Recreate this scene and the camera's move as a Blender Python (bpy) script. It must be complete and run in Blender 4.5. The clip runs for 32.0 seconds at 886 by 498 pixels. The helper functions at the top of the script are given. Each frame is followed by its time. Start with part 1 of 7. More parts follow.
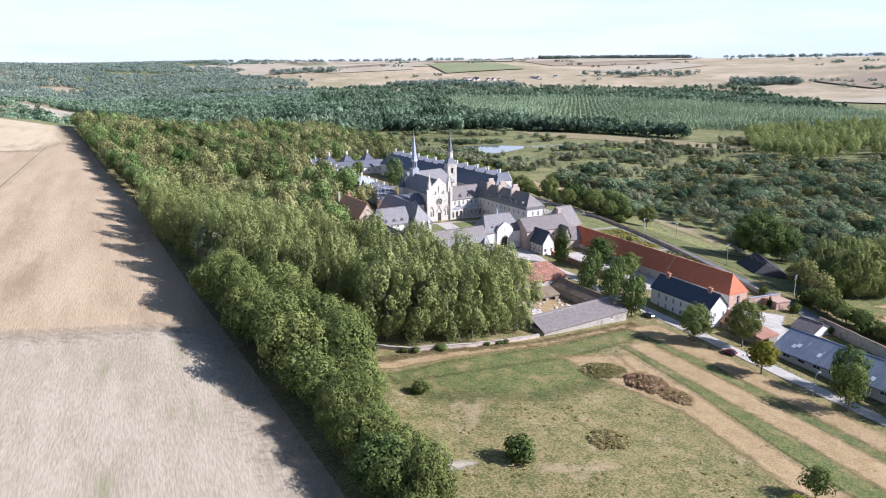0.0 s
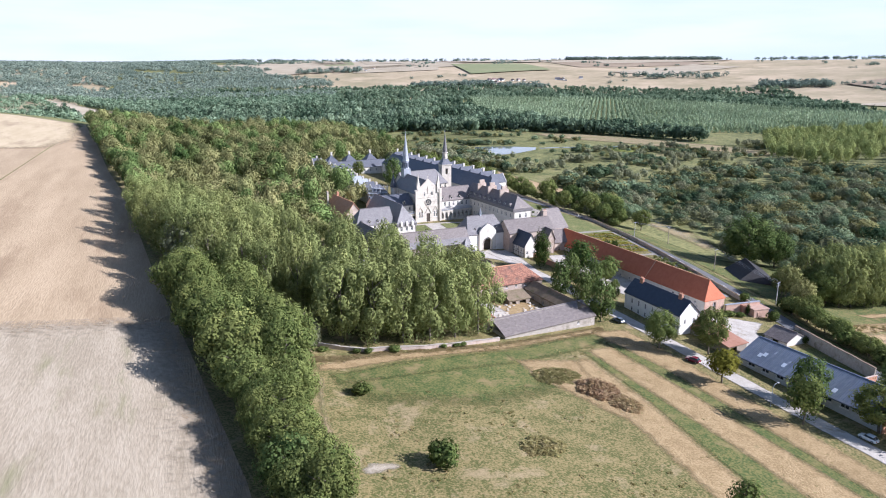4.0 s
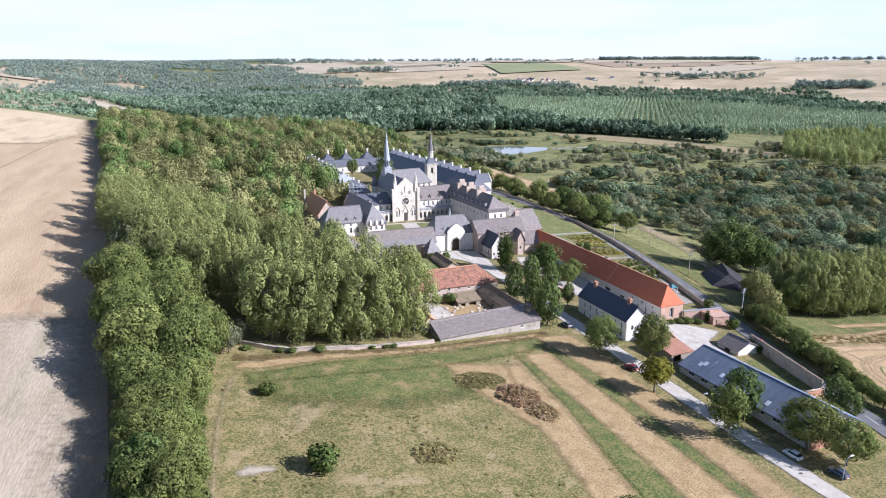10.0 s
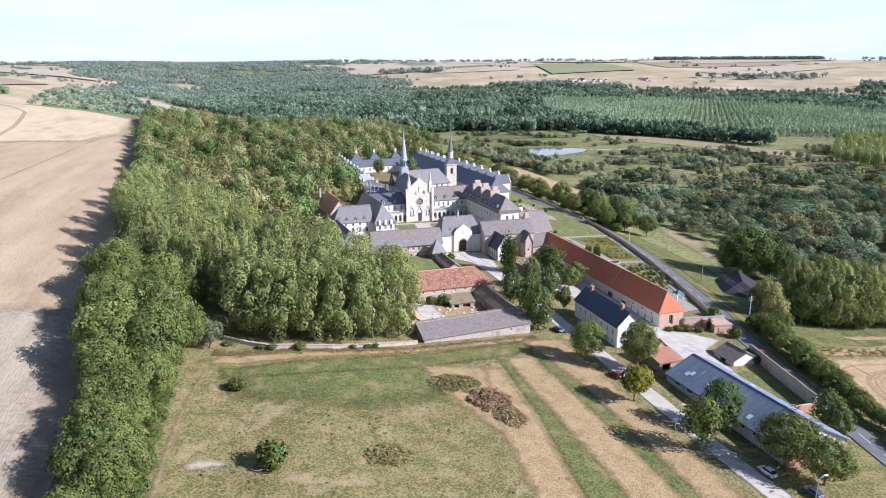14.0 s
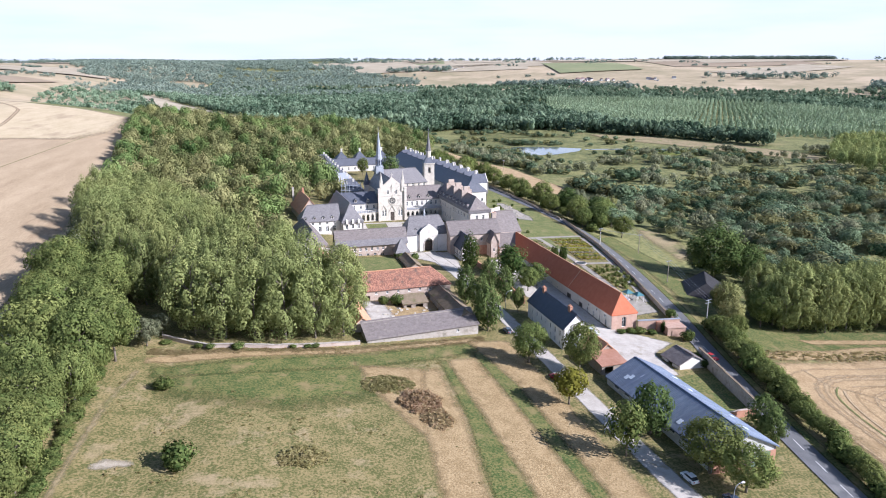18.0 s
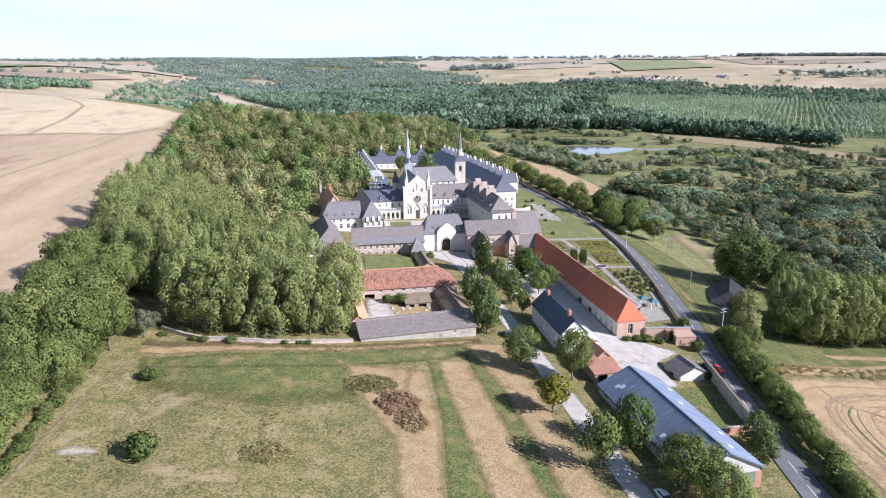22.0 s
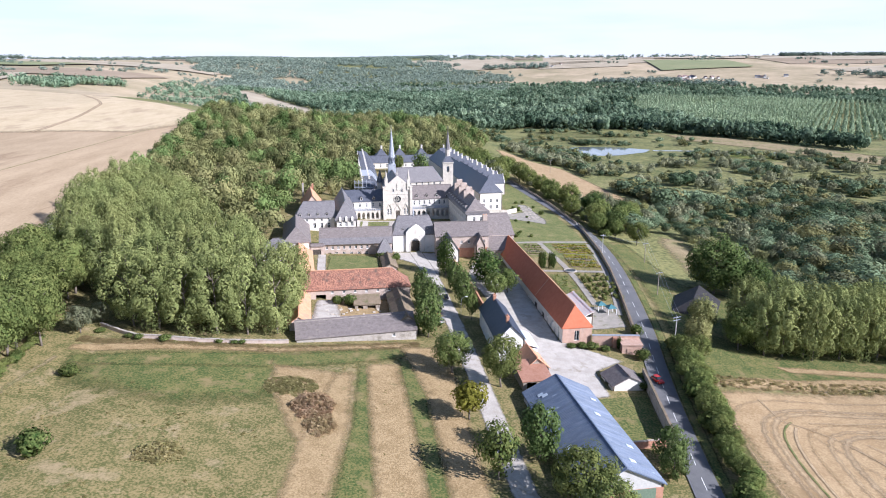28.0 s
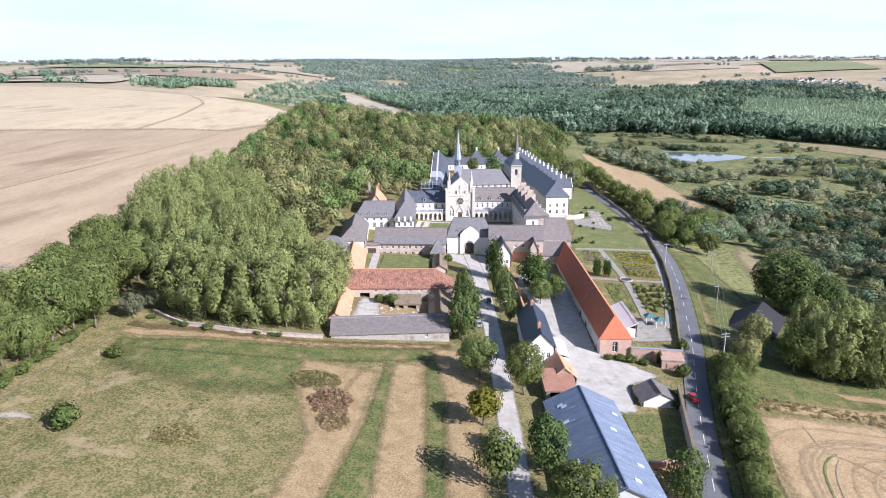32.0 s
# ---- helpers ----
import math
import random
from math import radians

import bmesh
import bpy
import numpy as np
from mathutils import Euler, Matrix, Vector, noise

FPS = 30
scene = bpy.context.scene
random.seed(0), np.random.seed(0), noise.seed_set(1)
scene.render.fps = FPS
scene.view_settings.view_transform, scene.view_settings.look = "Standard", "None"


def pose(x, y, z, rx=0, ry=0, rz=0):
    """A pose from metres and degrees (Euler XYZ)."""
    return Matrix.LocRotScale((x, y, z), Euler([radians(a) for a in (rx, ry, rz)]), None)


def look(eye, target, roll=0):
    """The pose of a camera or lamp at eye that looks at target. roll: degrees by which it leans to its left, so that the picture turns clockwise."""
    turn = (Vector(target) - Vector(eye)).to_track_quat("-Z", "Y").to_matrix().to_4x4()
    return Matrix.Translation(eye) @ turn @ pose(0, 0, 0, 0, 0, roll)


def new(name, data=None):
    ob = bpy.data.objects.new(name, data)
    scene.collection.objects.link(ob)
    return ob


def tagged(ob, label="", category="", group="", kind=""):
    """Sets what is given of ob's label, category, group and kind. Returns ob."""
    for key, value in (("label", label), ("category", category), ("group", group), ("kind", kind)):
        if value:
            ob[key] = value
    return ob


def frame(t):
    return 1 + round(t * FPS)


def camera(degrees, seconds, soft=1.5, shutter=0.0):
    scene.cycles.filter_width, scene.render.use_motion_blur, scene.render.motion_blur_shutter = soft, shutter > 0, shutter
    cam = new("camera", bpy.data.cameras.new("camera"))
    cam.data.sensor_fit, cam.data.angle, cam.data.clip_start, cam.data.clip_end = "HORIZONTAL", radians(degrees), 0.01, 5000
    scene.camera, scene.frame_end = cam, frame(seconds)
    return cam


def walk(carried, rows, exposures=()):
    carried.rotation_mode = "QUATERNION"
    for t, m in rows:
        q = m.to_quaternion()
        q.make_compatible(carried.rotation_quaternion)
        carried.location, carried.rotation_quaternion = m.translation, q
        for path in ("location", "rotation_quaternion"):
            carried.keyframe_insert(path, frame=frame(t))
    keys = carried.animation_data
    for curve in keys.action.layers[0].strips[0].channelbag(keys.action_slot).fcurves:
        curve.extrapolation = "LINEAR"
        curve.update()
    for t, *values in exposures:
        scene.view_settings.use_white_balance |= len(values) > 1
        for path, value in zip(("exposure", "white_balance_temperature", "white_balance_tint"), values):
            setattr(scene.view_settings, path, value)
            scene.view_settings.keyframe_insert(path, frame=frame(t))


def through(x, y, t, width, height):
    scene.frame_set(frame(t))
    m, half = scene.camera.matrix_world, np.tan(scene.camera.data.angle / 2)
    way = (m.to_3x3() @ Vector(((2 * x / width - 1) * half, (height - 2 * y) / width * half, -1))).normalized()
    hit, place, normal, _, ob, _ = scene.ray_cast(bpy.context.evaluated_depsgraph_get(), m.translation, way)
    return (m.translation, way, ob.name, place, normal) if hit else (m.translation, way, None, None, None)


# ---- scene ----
cam = camera(65.98, 32.0, soft=1.0)
PATH = [  # seconds, x, y, z, heading to the left, tilt, roll in degrees
    (0.0, -136.04, -250.68, 76.19, -23.150, -15.091, -0.410),
    (0.5, -133.94, -251.66, 76.26, -23.108, -15.038, -0.278),
    (1.0, -131.76, -252.56, 76.29, -23.069, -15.056, -0.219),
    (1.5, -129.54, -253.39, 76.29, -23.062, -15.061, -0.185),
    (2.0, -127.28, -254.15, 76.26, -23.038, -15.063, -0.171),
    (2.5, -124.99, -254.86, 76.20, -22.961, -15.065, -0.165),
    (4.5, -115.70, -257.25, 75.89, -20.493, -15.025, -0.128),
    (5.0, -113.38, -257.78, 75.80, -20.528, -15.017, -0.119),
    (5.5, -111.06, -258.28, 75.71, -20.521, -15.010, -0.091),
    (6.0, -108.75, -258.78, 75.62, -20.553, -15.076, -0.071),
    (6.5, -106.44, -259.27, 75.53, -20.589, -15.050, 0.001),
    (7.0, -104.15, -259.75, 75.45, -20.626, -15.047, 0.024),
    (7.5, -101.86, -260.23, 75.38, -20.630, -15.046, 0.020),
    (8.0, -99.59, -260.72, 75.31, -20.044, -15.056, 0.058),
    (8.5, -97.32, -261.21, 75.25, -19.240, -15.052, 0.056),
    (9.0, -95.05, -261.70, 75.19, -18.482, -15.067, 0.011),
    (9.5, -92.79, -262.20, 75.14, -18.095, -15.059, 0.035),
    (10.0, -90.54, -262.70, 75.10, -17.901, -15.049, 0.006),
    (10.5, -88.28, -263.20, 75.06, -17.872, -15.056, -0.034),
    (11.0, -86.03, -263.70, 75.02, -17.874, -15.057, -0.007),
    (11.5, -83.77, -264.20, 74.99, -17.931, -15.075, -0.099),
    (12.0, -81.51, -264.70, 74.96, -17.922, -15.072, -0.047),
    (12.5, -79.25, -265.19, 74.94, -17.295, -15.064, -0.025),
    (13.0, -76.98, -265.67, 74.92, -15.606, -15.070, -0.061),
    (13.5, -74.70, -266.14, 74.90, -14.093, -15.009, -0.147),
    (14.0, -72.42, -266.60, 74.88, -13.461, -15.000, -0.113),
    (14.5, -70.13, -267.03, 74.87, -13.405, -15.000, -0.124),
    (16.5, -60.88, -268.53, 74.82, -13.320, -15.094, -0.050),
    (17.0, -58.54, -268.84, 74.81, -13.316, -15.101, 0.005),
    (17.5, -56.19, -269.11, 74.80, -13.336, -15.113, -0.014),
    (18.0, -53.84, -269.35, 74.79, -12.535, -15.085, 0.028),
    (18.5, -51.48, -269.56, 74.78, -11.102, -15.156, -0.061),
    (19.0, -49.12, -269.74, 74.77, -9.040, -15.141, -0.021),
    (19.5, -46.75, -269.89, 74.76, -7.791, -15.131, -0.090),
    (20.0, -44.38, -270.00, 74.76, -7.179, -15.111, -0.141),
    (20.5, -42.01, -270.10, 74.76, -7.119, -15.129, -0.146),
    (21.0, -39.63, -270.16, 74.76, -7.099, -15.185, -0.140),
    (21.5, -37.26, -270.21, 74.76, -7.072, -15.208, -0.081),
    (22.0, -34.89, -270.24, 74.77, -7.063, -15.254, -0.047),
    (22.5, -32.53, -270.26, 74.78, -6.821, -15.312, -0.066),
    (23.0, -30.17, -270.27, 74.80, -6.436, -15.254, -0.005),
    (23.5, -27.82, -270.27, 74.82, -5.968, -15.294, -0.085),
    (24.0, -25.48, -270.28, 74.85, -5.283, -15.299, -0.068),
    (24.5, -23.14, -270.29, 74.88, -4.561, -15.303, -0.058),
    (25.0, -20.82, -270.31, 74.92, -4.060, -15.306, -0.096),
    (25.5, -18.51, -270.34, 74.96, -3.708, -15.298, -0.114),
    (27.5, -9.41, -270.60, 75.16, -3.809, -15.364, 0.046),
    (28.0, -7.16, -270.70, 75.21, -3.902, -15.337, 0.039),
    (28.5, -4.93, -270.79, 75.26, -3.931, -15.399, 0.122),
    (29.0, -2.71, -270.87, 75.30, -3.973, -15.460, 0.185),
    (29.5, -0.50, -270.92, 75.34, -4.074, -15.465, 0.181),
    (30.0, 1.71, -270.94, 75.35, -4.118, -15.502, 0.230),
    (30.5, 3.91, -270.88, 75.35, -4.073, -15.526, 0.200),
    (31.0, 6.10, -270.74, 75.33, -2.941, -15.545, 0.108),
    (31.5, 8.30, -270.46, 75.28, 0.603, -15.465, -0.001),
    (32.0, 10.50, -270.01, 75.19, 4.540, -15.165, -0.047),
]
walk(cam, [(t, pose(x, y, z, 90 + tilt, 0, head) @ pose(0, 0, 0, 0, 0, roll)) for t, x, y, z, head, tilt, roll in PATH], [(0.0, 0.93, 5700, 18), (32.0, 0.93, 5700, 18)])

# ---- light ----
SUN_EL, SUN_AZ = 31.0, -31.0   # height; direction in the plan, degrees from +x
sun_way = Vector((math.cos(radians(SUN_AZ)) * math.cos(radians(SUN_EL)), math.sin(radians(SUN_AZ)) * math.cos(radians(SUN_EL)), math.sin(radians(SUN_EL))))
world = bpy.data.worlds.new("sky")
scene.world = world
world.use_nodes = True
wn = world.node_tree.nodes
sky = wn.new("ShaderNodeTexSky")
sky.sky_type = "NISHITA"
sky.sun_disc = False
sky.sun_elevation = radians(SUN_EL)
sky.sun_rotation = radians(90 - SUN_AZ)
sky.air_density, sky.dust_density, sky.ozone_density = 1.2, 0.5, 2.0
wn["Background"].inputs["Strength"].default_value = 1.0
wl = world.node_tree.links
# thin bright haze low over the horizon with faint streaks of cloud, clear blue above
co, sep = wn.new("ShaderNodeTexCoord"), wn.new("ShaderNodeSeparateXYZ")
wl.new(co.outputs["Generated"], sep.inputs[0])
band = wn.new("ShaderNodeMapRange")
band.interpolation_type = "SMOOTHERSTEP"
band.inputs[1].default_value, band.inputs[2].default_value, band.inputs[3].default_value, band.inputs[4].default_value = 0.09, 0.21, 0.92, 0.04
wl.new(sep.outputs["Z"], band.inputs[0])
cm, cloud = wn.new("ShaderNodeMapping"), wn.new("ShaderNodeTexNoise")
cm.inputs["Scale"].default_value = (2.2, 2.2, 16)
cloud.inputs["Scale"].default_value, cloud.inputs["Detail"].default_value = 1.6, 5
wl.new(co.outputs["Generated"], cm.inputs[0])
wl.new(cm.outputs[0], cloud.inputs["Vector"])
veil = wn.new("ShaderNodeMix")
veil.data_type = "RGBA"
veil.inputs[6].default_value, veil.inputs[7].default_value = (0.465, 0.53, 0.585, 1), (0.53, 0.555, 0.575, 1)
cr_ = wn.new("ShaderNodeMapRange")
cr_.inputs[1].default_value, cr_.inputs[2].default_value = 0.38, 0.58
wl.new(cloud.outputs["Fac"], cr_.inputs[0])
wl.new(cr_.outputs[0], veil.inputs[0])
dim = wn.new("ShaderNodeVectorMath")
dim.operation = "SCALE"
dim.inputs["Scale"].default_value = 0.068
wl.new(sky.outputs["Color"], dim.inputs[0])
over = wn.new("ShaderNodeMix")
over.data_type = "RGBA"
wl.new(band.outputs[0], over.inputs[0])
wl.new(dim.outputs[0], over.inputs[6])
wl.new(veil.outputs[2], over.inputs[7])
wl.new(over.outputs[2], wn["Background"].inputs["Color"])
sun_data = bpy.data.lights.new("sun", "SUN")
sun_data.energy, sun_data.angle, sun_data.color = 5.0, radians(0.6), (1.0, 0.96, 0.90)
sun = new("sun", sun_data)
sun.matrix_world = look(sun_way * 300, (0, 0, 0))


# ---- materials ----
def mat(name, a, b, size=1.0, rough=0.85, bump=0.0, fine=0.1, metal=0.0, stain=None, stain_size=6.0, stain_at=0.55, rnd=0.0, spec=0.3, island=0.0, stretch=(1, 1, 1), grain=0.5):
    """Two tones mixed by a coarse and a fine noise, an optional stain, and a random shift per object or per piece."""
    m = bpy.data.materials.new(name)
    m.use_nodes = True
    n, l = m.node_tree.nodes, m.node_tree.links
    p = n["Principled BSDF"]
    p.inputs["Roughness"].default_value, p.inputs["Metallic"].default_value = rough, metal
    p.inputs["Specular IOR Level"].default_value = spec
    tc = n.new("ShaderNodeNewGeometry")
    mp = n.new("ShaderNodeMapping")
    mp.inputs["Scale"].default_value = stretch
    l.new(tc.outputs["Position"], mp.inputs["Vector"])
    n1, n2 = n.new("ShaderNodeTexNoise"), n.new("ShaderNodeTexNoise")
    n1.inputs["Scale"].default_value, n1.inputs["Detail"].default_value = 1.0 / size, 10
    n1.inputs["Roughness"].default_value = 0.66
    n2.inputs["Scale"].default_value, n2.inputs["Detail"].default_value = 1.0 / fine, 4
    l.new(mp.outputs["Vector"], n1.inputs["Vector"])
    l.new(mp.outputs["Vector"], n2.inputs["Vector"])
    mixf = n.new("ShaderNodeMath")
    mixf.operation = "MULTIPLY_ADD"
    mixf.inputs[1].default_value, mixf.inputs[2].default_value = grain, -grain / 2
    l.new(n2.outputs["Fac"], mixf.inputs[0])
    add = n.new("ShaderNodeMath")
    l.new(n1.outputs["Fac"], add.inputs[0])
    l.new(mixf.outputs[0], add.inputs[1])
    ramp = n.new("ShaderNodeMapRange")
    ramp.inputs[1].default_value, ramp.inputs[2].default_value = 0.32, 0.68
    l.new(add.outputs[0], ramp.inputs[0])
    mx = n.new("ShaderNodeMix")
    mx.data_type = "RGBA"
    mx.inputs[6].default_value, mx.inputs[7].default_value = (*a, 1), (*b, 1)
    l.new(ramp.outputs[0], mx.inputs[0])
    out = mx.outputs[2]
    if stain:
        n3 = n.new("ShaderNodeTexNoise")
        n3.inputs["Scale"].default_value, n3.inputs["Detail"].default_value = 1.0 / stain_size, 10
        n3.inputs["Roughness"].default_value = 0.66
        l.new(mp.outputs["Vector"], n3.inputs["Vector"])
        r3 = n.new("ShaderNodeMapRange")
        r3.inputs[1].default_value, r3.inputs[2].default_value = stain_at, stain_at + 0.12
        l.new(n3.outputs["Fac"], r3.inputs[0])
        m3 = n.new("ShaderNodeMix")
        m3.data_type = "RGBA"
        m3.inputs[7].default_value = (*stain, 1)
        l.new(r3.outputs[0], m3.inputs[0])
        l.new(out, m3.inputs[6])
        out = m3.outputs[2]
    if rnd or island:
        src = n.new("ShaderNodeObjectInfo").outputs["Random"] if rnd else tc.outputs["Random Per Island"]
        amount = rnd or island
        v = n.new("ShaderNodeMath")
        v.operation = "MULTIPLY_ADD"
        v.inputs[1].default_value, v.inputs[2].default_value = 2 * amount, 1 - amount
        l.new(src, v.inputs[0])
        hs = n.new("ShaderNodeHueSaturation")
        l.new(v.outputs[0], hs.inputs["Value"])
        l.new(out, hs.inputs["Color"])
        out = hs.outputs["Color"]
    l.new(out, p.inputs["Base Color"])
    if bump:
        bp = n.new("ShaderNodeBump")
        bp.inputs["Strength"].default_value, bp.inputs["Distance"].default_value = bump, fine
        l.new(n2.outputs["Fac"], bp.inputs["Height"])
        l.new(bp.outputs["Normal"], p.inputs["Normal"])
    return m


def leaf_mat(name, dark, light, through=0.25):
    """Foliage: a tone per plant from the 'tint' attribute, which in near crowns also holds light on sprays and shade in
    hollows, a shift per clump of leaves, and light that shines through.
    """
    m = bpy.data.materials.new(name)
    m.use_nodes = True
    n, l = m.node_tree.nodes, m.node_tree.links
    n.remove(n["Principled BSDF"])
    at = n.new("ShaderNodeAttribute")
    at.attribute_name = "tint"
    geo = n.new("ShaderNodeNewGeometry")
    obj = n.new("ShaderNodeObjectInfo")
    f = n.new("ShaderNodeMath")
    f.operation = "MULTIPLY_ADD"
    f.inputs[1].default_value = 0.08
    l.new(geo.outputs["Random Per Island"], f.inputs[0])
    half = n.new("ShaderNodeMath")
    half.operation = "MULTIPLY_ADD"
    half.inputs[1].default_value, half.inputs[2].default_value = 0.95, -0.035
    l.new(at.outputs["Fac"], half.inputs[0])
    l.new(half.outputs[0], f.inputs[2])
    mx = n.new("ShaderNodeMix")
    mx.data_type = "RGBA"
    mx.inputs[6].default_value, mx.inputs[7].default_value = (*dark, 1), (*light, 1)
    l.new(f.outputs[0], mx.inputs[0])
    hs = n.new("ShaderNodeHueSaturation")
    v = n.new("ShaderNodeMath")
    v.operation = "MULTIPLY_ADD"
    v.inputs[1].default_value, v.inputs[2].default_value = 0.3, 0.85
    l.new(obj.outputs["Random"], v.inputs[0])
    l.new(v.outputs[0], hs.inputs["Value"])
    hu, fr, h1, h2 = n.new("ShaderNodeAttribute"), n.new("ShaderNodeMath"), n.new("ShaderNodeMath"), n.new("ShaderNodeMath")
    hu.attribute_name = "hue"
    fr.operation, h1.operation, h2.operation = "PINGPONG", "MULTIPLY_ADD", "MULTIPLY_ADD"
    fr.inputs[1].default_value = 0.11
    l.new(obj.outputs["Random"], fr.inputs[0])
    h1.inputs[1].default_value, h1.inputs[2].default_value = 0.16, 0.4775
    l.new(fr.outputs[0], h1.inputs[0])
    h2.inputs[1].default_value = 0.024
    l.new(hu.outputs["Fac"], h2.inputs[0])
    l.new(h1.outputs[0], h2.inputs[2])
    l.new(h2.outputs[0], hs.inputs["Hue"])
    l.new(mx.outputs[2], hs.inputs["Color"])
    d, t, mixs = n.new("ShaderNodeBsdfDiffuse"), n.new("ShaderNodeBsdfTranslucent"), n.new("ShaderNodeMixShader")
    l.new(hs.outputs["Color"], d.inputs["Color"])
    l.new(hs.outputs["Color"], t.inputs["Color"])
    mixs.inputs[0].default_value = through
    l.new(d.outputs[0], mixs.inputs[1])
    l.new(t.outputs[0], mixs.inputs[2])
    l.new(mixs.outputs[0], n["Material Output"].inputs["Surface"])
    return m


GRASS = mat("meadow_grass", (0.09, 0.095, 0.027), (0.25, 0.194, 0.085), 4.5, 0.95, 0.3, 0.5, stain=(0.30, 0.23, 0.125), stain_size=8, stain_at=0.555, grain=1.5)
LAWN = mat("lawn", (0.088, 0.112, 0.032), (0.185, 0.18, 0.066), 4, 0.95, 0.3, 0.5, stain=(0.23, 0.195, 0.09), stain_size=5, stain_at=0.56, grain=1.4)
PASTURE = mat("green_pasture", (0.056, 0.084, 0.02), (0.165, 0.15, 0.05), 4, 0.95, 0.25, 0.5, stain=(0.22, 0.17, 0.075), stain_size=6, stain_at=0.54, grain=1.6)
MARSH = mat("marsh_grass", (0.085, 0.10, 0.032), (0.23, 0.215, 0.082), 22, 0.95, 0.3, 2.0, stain=(0.26, 0.215, 0.10), stain_size=50, stain_at=0.58, grain=1.3)
FARLAND = mat("far_farmland", (0.25, 0.215, 0.12), (0.43, 0.335, 0.22), 170, 0.95, 0.0, 20, stain=(0.47, 0.365, 0.245), stain_size=260, stain_at=0.5, grain=0.3)
HAY = mat("mown_dry_grass", (0.24, 0.165, 0.078), (0.375, 0.27, 0.142), 3.5, 0.95, 0.35, 0.4, stain=(0.16, 0.135, 0.055), stain_size=5, stain_at=0.62, grain=1.2)
STUBBLE = mat("stubble", (0.295, 0.216, 0.132), (0.40, 0.302, 0.194), 14, 0.95, 0.3, 0.6, stain=(0.235, 0.163, 0.098), stain_size=30, stain_at=0.54, stretch=(1.5, 0.22, 1), grain=0.7)
CROP = mat("ripe_crop", (0.285, 0.192, 0.098), (0.41, 0.295, 0.165), 5, 0.95, 0.2, 0.5, stain=(0.25, 0.17, 0.085), stain_size=14, stain_at=0.56, grain=1.5)
GRAVEL = mat("pale_gravel", (0.345, 0.31, 0.268), (0.485, 0.445, 0.395), 3, 0.9, 0.3, 0.1, stain=(0.27, 0.235, 0.18), stain_size=4, stain_at=0.57, grain=0.9)
ASPHALT = mat("asphalt", (0.105, 0.105, 0.11), (0.15, 0.148, 0.15), 5, 0.85, 0.2, 0.05, stain=(0.19, 0.185, 0.18), stain_size=9, stain_at=0.58)
PAINT = mat("road_paint", (0.7, 0.7, 0.68), (0.6, 0.6, 0.58), 0.6, 0.7)
WATER = mat("pond_water", (0.13, 0.15, 0.155), (0.17, 0.19, 0.195), 20, 0.05, 0.0, 1.0, spec=0.6)
LIME = mat("white_limewash", (0.67, 0.625, 0.56), (0.56, 0.52, 0.46), 2.0, 0.85, 0.15, 0.12, stain=(0.40, 0.36, 0.31), stain_size=2.5, stain_at=0.58)
WHITEWASH = mat("fresh_whitewash", (0.80, 0.775, 0.735), (0.70, 0.675, 0.63), 2.5, 0.85, 0.15, 0.12, stain=(0.52, 0.49, 0.44), stain_size=3, stain_at=0.62)
STONE = mat("pale_stone", (0.47, 0.425, 0.36), (0.60, 0.55, 0.475), 1.8, 0.85, 0.2, 0.15, stain=(0.30, 0.265, 0.22), stain_size=3, stain_at=0.56)
BRICK = mat("weathered_brick", (0.39, 0.30, 0.245), (0.51, 0.42, 0.355), 1.6, 0.9, 0.3, 0.1, stain=(0.28, 0.20, 0.155), stain_size=2.5, stain_at=0.57)
REDBRICK = mat("red_brick", (0.36, 0.17, 0.11), (0.45, 0.25, 0.17), 1.2, 0.9, 0.3, 0.1, stain=(0.27, 0.15, 0.11), stain_size=2.5, stain_at=0.6)
BARNBRICK = mat("rosy_brick", (0.40, 0.25, 0.185), (0.50, 0.345, 0.27), 1.2, 0.9, 0.3, 0.1, stain=(0.33, 0.25, 0.20), stain_size=2.2, stain_at=0.58)
FLINT = mat("grey_flint_wall", (0.31, 0.275, 0.235), (0.43, 0.385, 0.335), 0.9, 0.9, 0.4, 0.12, stain=(0.20, 0.175, 0.135), stain_size=3, stain_at=0.54)
SLATE = mat("blue_grey_slate", (0.115, 0.107, 0.108), (0.205, 0.19, 0.188), 1.0, 0.5, 0.35, 0.2, stain=(0.215, 0.20, 0.195), stain_size=2.4, stain_at=0.57, spec=0.5, stretch=(1, 1, 2.5), grain=0.9)
OLDSLATE = mat("old_brown_slate", (0.125, 0.106, 0.098), (0.215, 0.182, 0.168), 1.0, 0.6, 0.35, 0.2, stain=(0.24, 0.205, 0.175), stain_size=2.4, stain_at=0.56, spec=0.4, stretch=(1, 1, 2.5), grain=0.9)
NEWSLATE = mat("new_dark_slate", (0.03, 0.04, 0.06), (0.045, 0.055, 0.08), 1.5, 0.5, 0.2, 0.18, spec=0.5)
PALESLATE = mat("pale_blue_slate", (0.068, 0.073, 0.09), (0.108, 0.113, 0.135), 1.6, 0.45, 0.25, 0.2, stain=(0.135, 0.138, 0.16), stain_size=2.4, stain_at=0.6, spec=0.5, grain=0.9)
NEWTILE = mat("new_red_tile", (0.40, 0.115, 0.055), (0.47, 0.15, 0.075), 1.5, 0.8, 0.3, 0.15, stain=(0.36, 0.11, 0.06), stain_size=4, stain_at=0.6)
